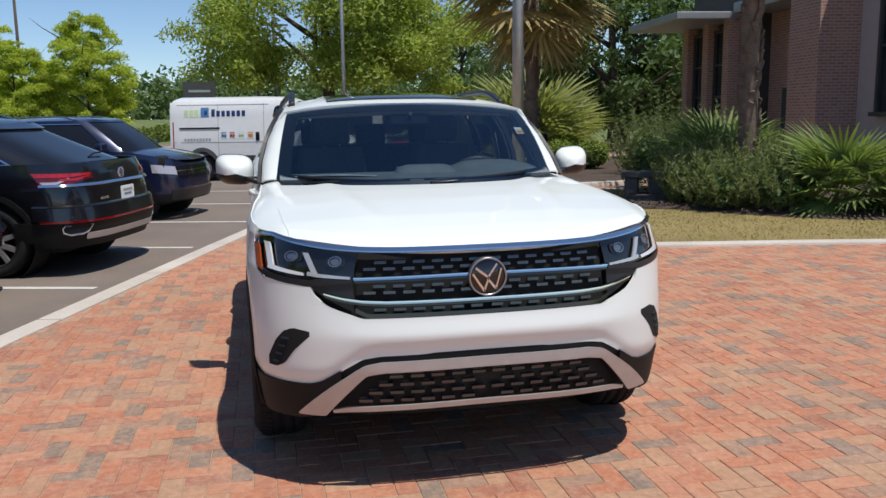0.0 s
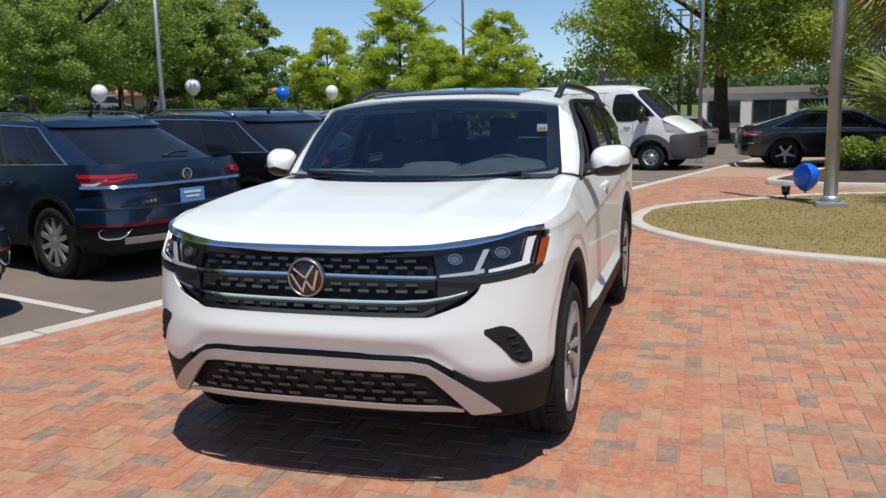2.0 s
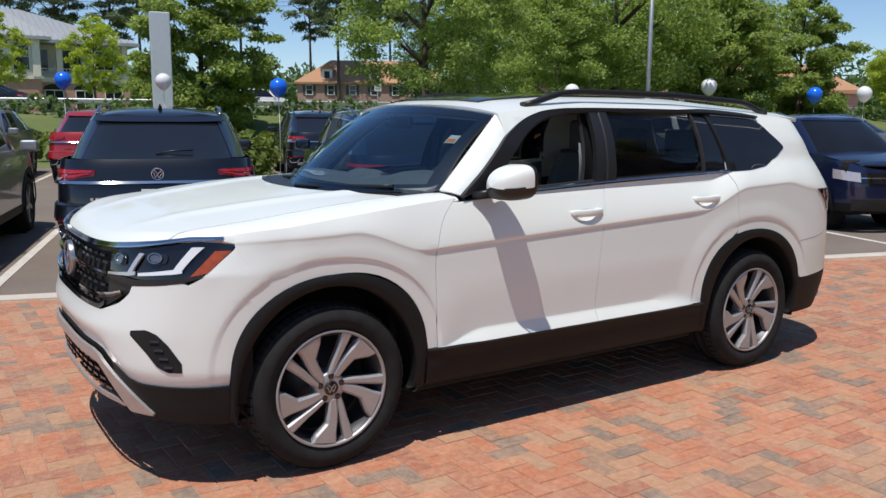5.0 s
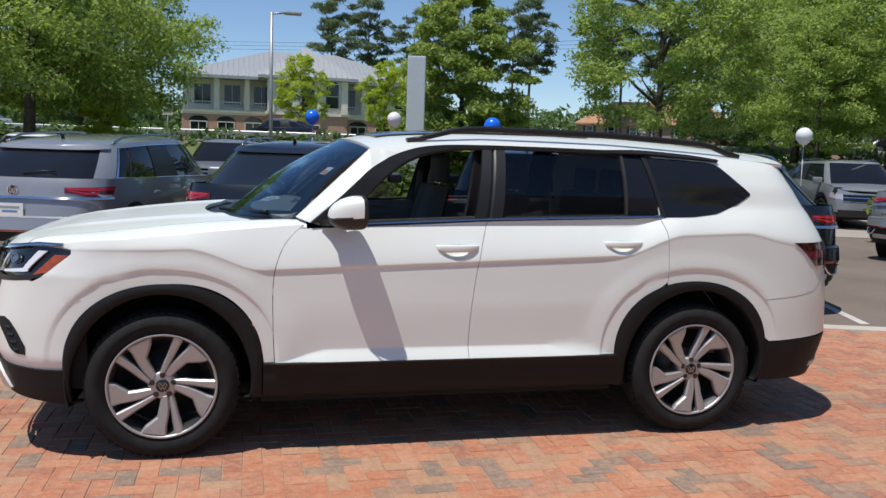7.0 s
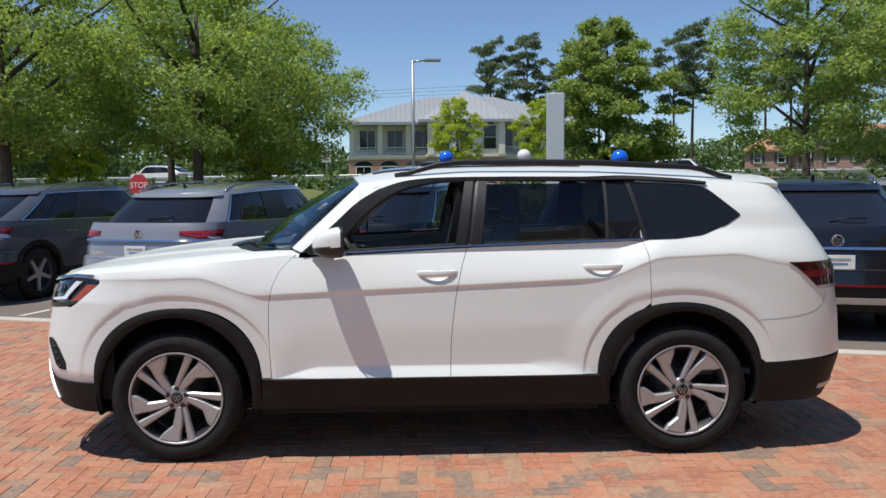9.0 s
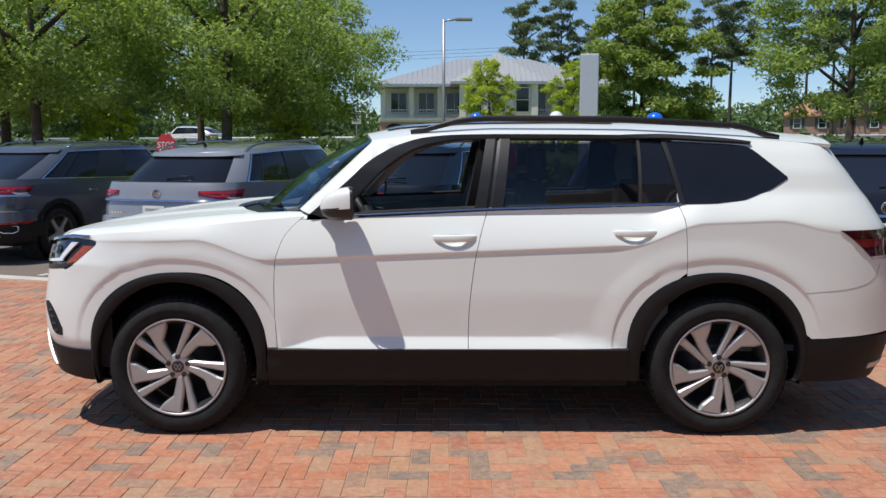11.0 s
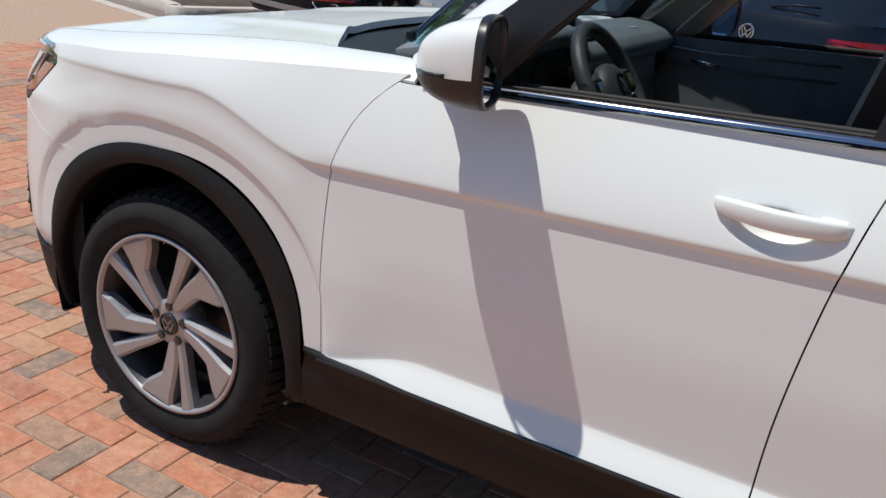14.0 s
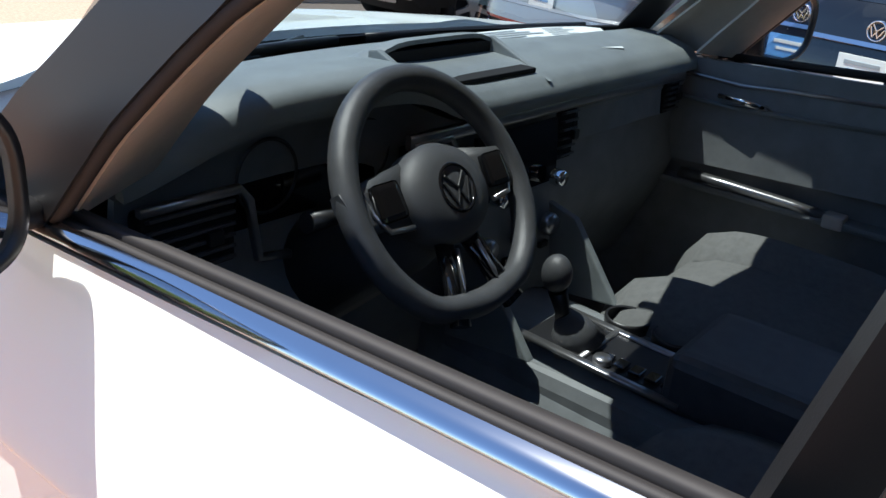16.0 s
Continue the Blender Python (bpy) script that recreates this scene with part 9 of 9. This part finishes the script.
# faces the lawn (towards -x and +y); built along its own x
wall_box("brick_pier", (1.4, 1.6, 7.5), (0.6, 0.2, 3.75), red_brick, sr)
wall_box("grey_wall", (8.4, 0.5, 8.0), (-4.3, -0.3, 4.0), mauve_wall, sr)
wall_box("brick_wall", (3.6, 0.5, 4.6), (3.1, -0.6, 2.3), red_brick, sr)
wall_box("upper_brick", (3.6, 0.6, 3.6), (3.1, -1.0, 6.4), red_brick, sr)
wall_box("dark_block", (3.5, 6.0, 5.7), (6.65, -2.4, 2.85), dark_panel, sr)
wall_box("canopy", (4.4, 2.2, 0.22), (7.0, 1.5, 4.35), galv, sr, 0.03)
wall_box("entry_canopy", (3.2, 1.4, 0.30), (3.2, 0.2, 4.55), galv, sr, 0.03)
wall_box("parapet", (13.4, 0.7, 0.5), (-1.8, -1.2, 8.2), dark_panel, sr)
wall_box("core", (13.0, 8, 7.9), (-1.8, -5.8, 3.95), grey_wall, sr)
for x in (5.1, 6.6, 8.2):
    wall_box("pier", (0.4, 0.4, 4.3), (x, 0.75, 2.15), red_brick, sr)
for x in (5.85, 7.4):
    wnd = window_unit(sr, (x, 0.68, 2.5), 1.0, 2.9, frame=dark_panel, rows=3)
    wnd.rotation_euler = (0, 0, math.pi)
for x in (-1.6, -5.0):
    wnd = window_unit(sr, (x, 0.0, 3.0), 1.1, 3.0, frame=dark_panel, rows=2)
    wnd.rotation_euler = (0, 0, math.pi)
part("door", box_bm((1.0, 0.12, 2.2), (3.4, -0.3, 1.1), 0.02), dark_panel, sr)
part("wall_lamp", box_bm((0.16, 0.20, 0.30), (2.2, -0.22, 3.1), 0.03), gloss_black, sr)

# pale shed roofs beyond the oak
sd = thing("retail_building", "low pale retail building with canopy beyond the oak", "building", at=(58, -8.5, 0), turn=0)
wall_box("wall", (8, 18, 4.0), (0, 0, 2.0), white_trim, sd)
wall_box("fascia", (8.4, 18.4, 0.7), (0, 0, 3.9), grey_wall, sd)
for y in (-7, -3.5, 0, 3.5, 7):
    wnd = window_unit(sd, (-4.04, y, 1.7), 2.4, 2.2, axis="x", frame=dark_panel, cols=2)
sd.scale = (0.8, 0.8, 0.62)
# roadside sign board beyond the van: dark board over a white one
sb = thing("roadside_sign", "dark roadside sign board over a white letter board", "sign", at=(76.5, 6.3, 0), turn=6)
wall_box("dark_board", (0.5, 2.85, 1.40), (0, 0, 4.20), dark_panel, sb)
wall_box("letter_board", (0.4, 2.85, 1.02), (0, 0, 2.98), white_trim, sb)
for k, (y, w) in enumerate(((-0.1, 2.1), (0.2, 1.2))):
    part("sign_bar", box_bm((0.02, w, 0.16), (-0.215, y, 3.22 - 0.36 * k)), ink_grey, sb)
part("sign_bar", box_bm((0.02, 1.9, 0.22), (-0.262, 0, 4.05)), ink_grey, sb)
for y in (-1.1, 1.1):
    part("post", box_bm((0.25, 0.25, 2.5), (0, y, 1.25), 0.03), white_trim, sb)

# ---- posts, signs and balloons ----
def lamp_post(at, h, r, label, heads=1, turn=0, base=True, mat=None):
    p = thing("street_lamp", label, "street lamp", "lamp posts", at=at, turn=turn)
    part("pole", tube_bm([(0, 0, 0.02), (0, 0, h * 0.5), (0, 0, h)], [r, r * 0.85, r * 0.7], 16), mat or galv, p)
    if base:
        part("base", join_bm(box_bm((r * 4.2, r * 4.2, 0.07), (0, 0, 0.035), 0.012), tube_bm([(0, 0, 0.06), (0, 0, 0.16)], [r * 1.5, r * 1.2], 14)), mat or galv, p)
    for k in range(heads):
        a = k * math.pi
        part("arm", tube_bm([(0, 0, h - 0.06), (0.45 * math.cos(a), 0, h)], 0.035, 8), mat or galv, p)
        part("lamp_head", box_bm((0.62, 0.34, 0.10), (0.75 * math.cos(a), 0, h), 0.03), mat or galv, p)
    return p


lamp_post((9.85, -3.46, 0.02), 7.5, 0.105, "grey steel lamp post on the lawn island", 0)
lamp_post((1.35, 26.2, 0), 6.3, 0.075, "grey parking lot lamp post with a flat head", 1, 0)
lamp_post((17.7, 13.8, 0), 6.6, 0.075, "grey parking lot lamp post beside the drive", 1, 160)
lamp_post((33.0, 26.4, 0), 8.0, 0.09, "tall grey lamp post by the far trees", 1, 60)
lamp_post((20.5, -1.5, 0), 8.0, 0.06, "slim grey post beyond the brick lane", 0)
for x, y, h in ((91, 24.9, 17), (88, 6.0, 12), (95, 1.0, 12), (70, -0.5, 10)):
    up = thing("utility_pole", "tall dark timber utility pole with crossarm", "utility pole", "utility poles", at=(x, y, 0))
    part("pole", tube_bm([(0, 0, 0), (0, 0, h)], [0.20, 0.13], 10), bark, up)
    part("crossarm", box_bm((0.12, 2.4, 0.14), (0, 0, h - 0.7)), bark, up)
for k in range(3):
    cb = tagged(part("power_cable", tube_bm([(91, 24.9 + 0.9 * (k - 1), 16.3), (60, 60, 14.0 - 0.4 * k), (30, 108, 15.8 - 0.5 * k), (-30, 125, 15 - 0.5 * k)], 0.02, 5), gloss_black), "thin sagging overhead power cable", "cable", "power cables")

py = thing("pylon_sign", "tall plain pale metal pylon sign slab", "sign", at=(7.0, 27.6, 0), turn=-10)
part("slab", box_bm((0.72, 0.30, 5.2), (0, 0, 2.6), 0.05, 3), sign_white, py)
part("plinth", box_bm((1.0, 0.6, 0.18), (0, 0, 0.09), 0.02), concrete, py)

st = thing("stop_sign", "red octagonal stop sign on a thin post", "road sign", at=(-6.15, 17.4, 0), turn=-15)
part("post", tube_bm([(0, 0.03, 0), (0, 0.03, 2.3)], 0.03, 8), galv, st)
part("plate", prism_bm([(0.38 * math.cos(math.pi / 8 + k * math.pi / 4), 1.93 + 0.38 * math.sin(math.pi / 8 + k * math.pi / 4)) for k in range(8)], 0.012), stop_red, st, "red sign plate")
lt = part("lettering", text_mesh("STOP", 0.27, 0.003), white_trim, st, "white capital letters")
lt.location, lt.rotation_euler = (0, -0.006, 1.93), (radians(90), 0, 0)
st.scale = (0.82, 0.82, 0.86)
for x, y, z in ((-3.4, 40, 1.2), (24, 42, 1.3)):
    rs_ = thing("road_sign", "small white road sign on a post", "road sign", "road signs", at=(x, y, z))
    part("post", tube_bm([(0, 0.03, 0), (0, 0.03, 2.2)], 0.03, 8), galv, rs_)
    part("plate", box_bm((0.5, 0.02, 0.65), (0, 0, 2.0), 0.004), white_trim, rs_)
    for k in range(3):
        part("sign_bar", box_bm((0.34, 0.008, 0.06), (0, -0.014, 2.18 - 0.17 * k)), ink_grey, rs_)


def balloon(at, r, m, label, string=True):
    b = thing("balloon", label, "balloon", "balloons", at=at)
    bm = bmesh.new()
    bmesh.ops.create_uvsphere(bm, u_segments=28, v_segments=18, radius=r)
    for v in bm.verts:
        if v.co.z < 0:
            v.co.z *= 1.0 + 0.22 * (-v.co.z / r)
            f = 1 - 0.10 * (v.co.z / r) ** 2
            v.co.x *= f
            v.co.y *= f
    part("skin", smooth_bm(bm), m, b)
    part("knot", tube_bm([(0, 0, -1.2 * r), (0, 0, -1.2 * r - 0.03)], [0.012, 0.025], 8), m, b)
    if string:
        part("stick", tube_bm([(0, 0, -1.2 * r), (0.02, 0, -at[2] * 0.5), (0, 0, -at[2] + 0.02)], 0.008, 5), white_trim, b)


W_, B_ = balloon_white, balloon_blue
balloon((10.55, -3.18, 0.42), 0.205, B_, "blue balloon low beside the lawn lamp post", False)
W_TXT, B_TXT = "white balloon on a stick above the parked cars", "blue balloon on a stick above the parked cars"
balloon((25.1, 17.6, 2.75), 0.30, W_, W_TXT)
balloon((29.7, 16.1, 2.5), 0.30, B_, B_TXT)
balloon((27.6, 12.8, 2.45), 0.26, W_, W_TXT)
balloon((6.71, 15.88, 2.26), 0.22, B_, B_TXT)
balloon((13.8, 12.85, 2.24), 0.20, W_, W_TXT)
balloon((2.35, 19.8, 2.43), 0.21, B_, B_TXT)
balloon((4.55, 18.4, 2.42), 0.20, W_, "white balloon on a stick beside the pylon sign")

# uplight on the lawn and concrete bench
ul = thing("ground_spotlight", "small black garden spotlight on the lawn", "spotlight", at=(10.9, -2.92, 0.02))
part("lamp", tube_bm([(0, 0, 0.05), (0.02, 0, 0.20)], [0.06, 0.075], 14), gloss_black, ul)
part("spike", tube_bm([(0, 0, 0), (0, 0, 0.07)], 0.02, 8), gloss_black, ul)
bn = thing("bench", "dark concrete bench with two block legs on the lawn", "bench", at=(10.3, -6.05, 0.02), turn=62)
part("seat", box_bm((0.80, 0.50, 0.10), (0, 0, 0.42), 0.015), bench_concrete, bn)
for x in (-0.22, 0.22):
    part("leg", box_bm((0.24, 0.42, 0.37), (x, 0, 0.185), 0.015), bench_concrete, bn)

# guard rail along the road
gr = thing("guard_rail", "long galvanised guard rail beside the main road", "guard rail", at=(0, 0, 0))
part("rail", bar_bm([lot(s, 44.2, 2.15) for s in np.linspace(-70, 60, 20)], 0.08, 0.30), galv, gr)
for s in np.linspace(-69, 59, 33):
    part("post", box_bm((0.12, 0.12, 0.9), lot(float(s), 44.35, 1.75)), galv, gr)

# ---- clay pavers in a herringbone bond ----
BL, BW, GAP_P = 0.200, 0.100, 0.0022


def herringbone(x0, x1, y0, y1):
    out = []
    n0, n1 = int(math.floor((x0 - 2) / BW)), int(math.ceil((x1 + 2) / BW))
    m0, m1 = int(math.floor((y0 - 2) / BW)), int(math.ceil((y1 + 2) / BW))
    for i in range(n0, n1):
        for j in range(m0, m1):
            k = (i - j) % 4
            if k == 0:
                cx, cy, r = (i + 1) * BW, (j + 0.5) * BW, 0
            elif k == 3:
                cx, cy, r = (i + 0.5) * BW, (j + 1.0) * BW, 1
            else:
                continue
            if x0 <= cx <= x1 and y0 <= cy <= y1:
                out.append((cx, cy, r))
    return out


lay = []
for cx, cy, r in herringbone(-6.2, 15.5, -8.5, 5.4):
    d = cx * EDGE_N.x + cy * EDGE_N.y
    if d > EDGE_D - 0.17 or inside(cx, cy, lawn_ring):
        continue
    lay.append((cx, cy, r))
rng = np.random.default_rng(11)


def paver_verts(L, Wd):
    a, b, c = L / 2 - GAP_P, Wd / 2 - GAP_P, 0.003
    return [(sx * (a - c), sy * (b - c), 0.0) for sx, sy in ((-1, -1), (1, -1), (1, 1), (-1, 1))] + \
           [(sx * a, sy * b, -0.003) for sx, sy in ((-1, -1), (1, -1), (1, 1), (-1, 1))] + \
           [(sx * a, sy * b, -0.020) for sx, sy in ((-1, -1), (1, -1), (1, 1), (-1, 1))]


PF = [(0, 1, 2, 3)] + [(k, 4 + k, 4 + (k + 1) % 4, (k + 1) % 4) for k in range(4)] + [(4 + k, 8 + k, 8 + (k + 1) % 4, 4 + (k + 1) % 4) for k in range(4)]
V0, V1 = np.array(paver_verts(BL, BW)), np.array(paver_verts(BW, BL))
one_me, two_me = mesh_from(V0, PF, False), mesh_from(V1, PF, False)
paving = thing("brick_paving", "red, tan and grey clay pavers laid herringbone", "paving", kind="structure")
near = [p for p in lay if -0.9 <= p[0] <= 1.9 and -3.15 <= p[1] <= -1.05]
near_set = set(near)
for cx, cy, r in near:
    ob = part("brick", two_me if r else one_me, paver, paving)
    ob.location = (cx, cy, float(rng.normal(0, 0.0009)))
    ob.rotation_euler = (float(rng.normal(0, 0.004)), float(rng.normal(0, 0.004)), float(rng.normal(0, 0.006)))
rest = [p for p in lay if p not in near_set]
n = len(rest)
C = np.array([(p[0], p[1], 0.0) for p in rest])
C[:, 2] = rng.normal(0, 0.0009, n)
R = np.array([p[2] for p in rest])
base = np.where(R[:, None, None] == 1, V1[None], V0[None])
tilt = rng.normal(0, 0.004, (n, 2))
W_ = base + C[:, None, :]
W_[:, :, 2] += base[:, :, 0] * tilt[:, 0:1] + base[:, :, 1] * tilt[:, 1:2]
pf = np.array(PF)
faces = (pf[None] + (np.arange(n) * 12)[:, None, None]).reshape(-1, 4)
me = bpy.data.meshes.new("bricks")
me.from_pydata(W_.reshape(-1, 3).tolist(), [], faces.tolist())
me.update()
ob = part("bricks", me, paver, paving)
ob["kind"] = "stuff"
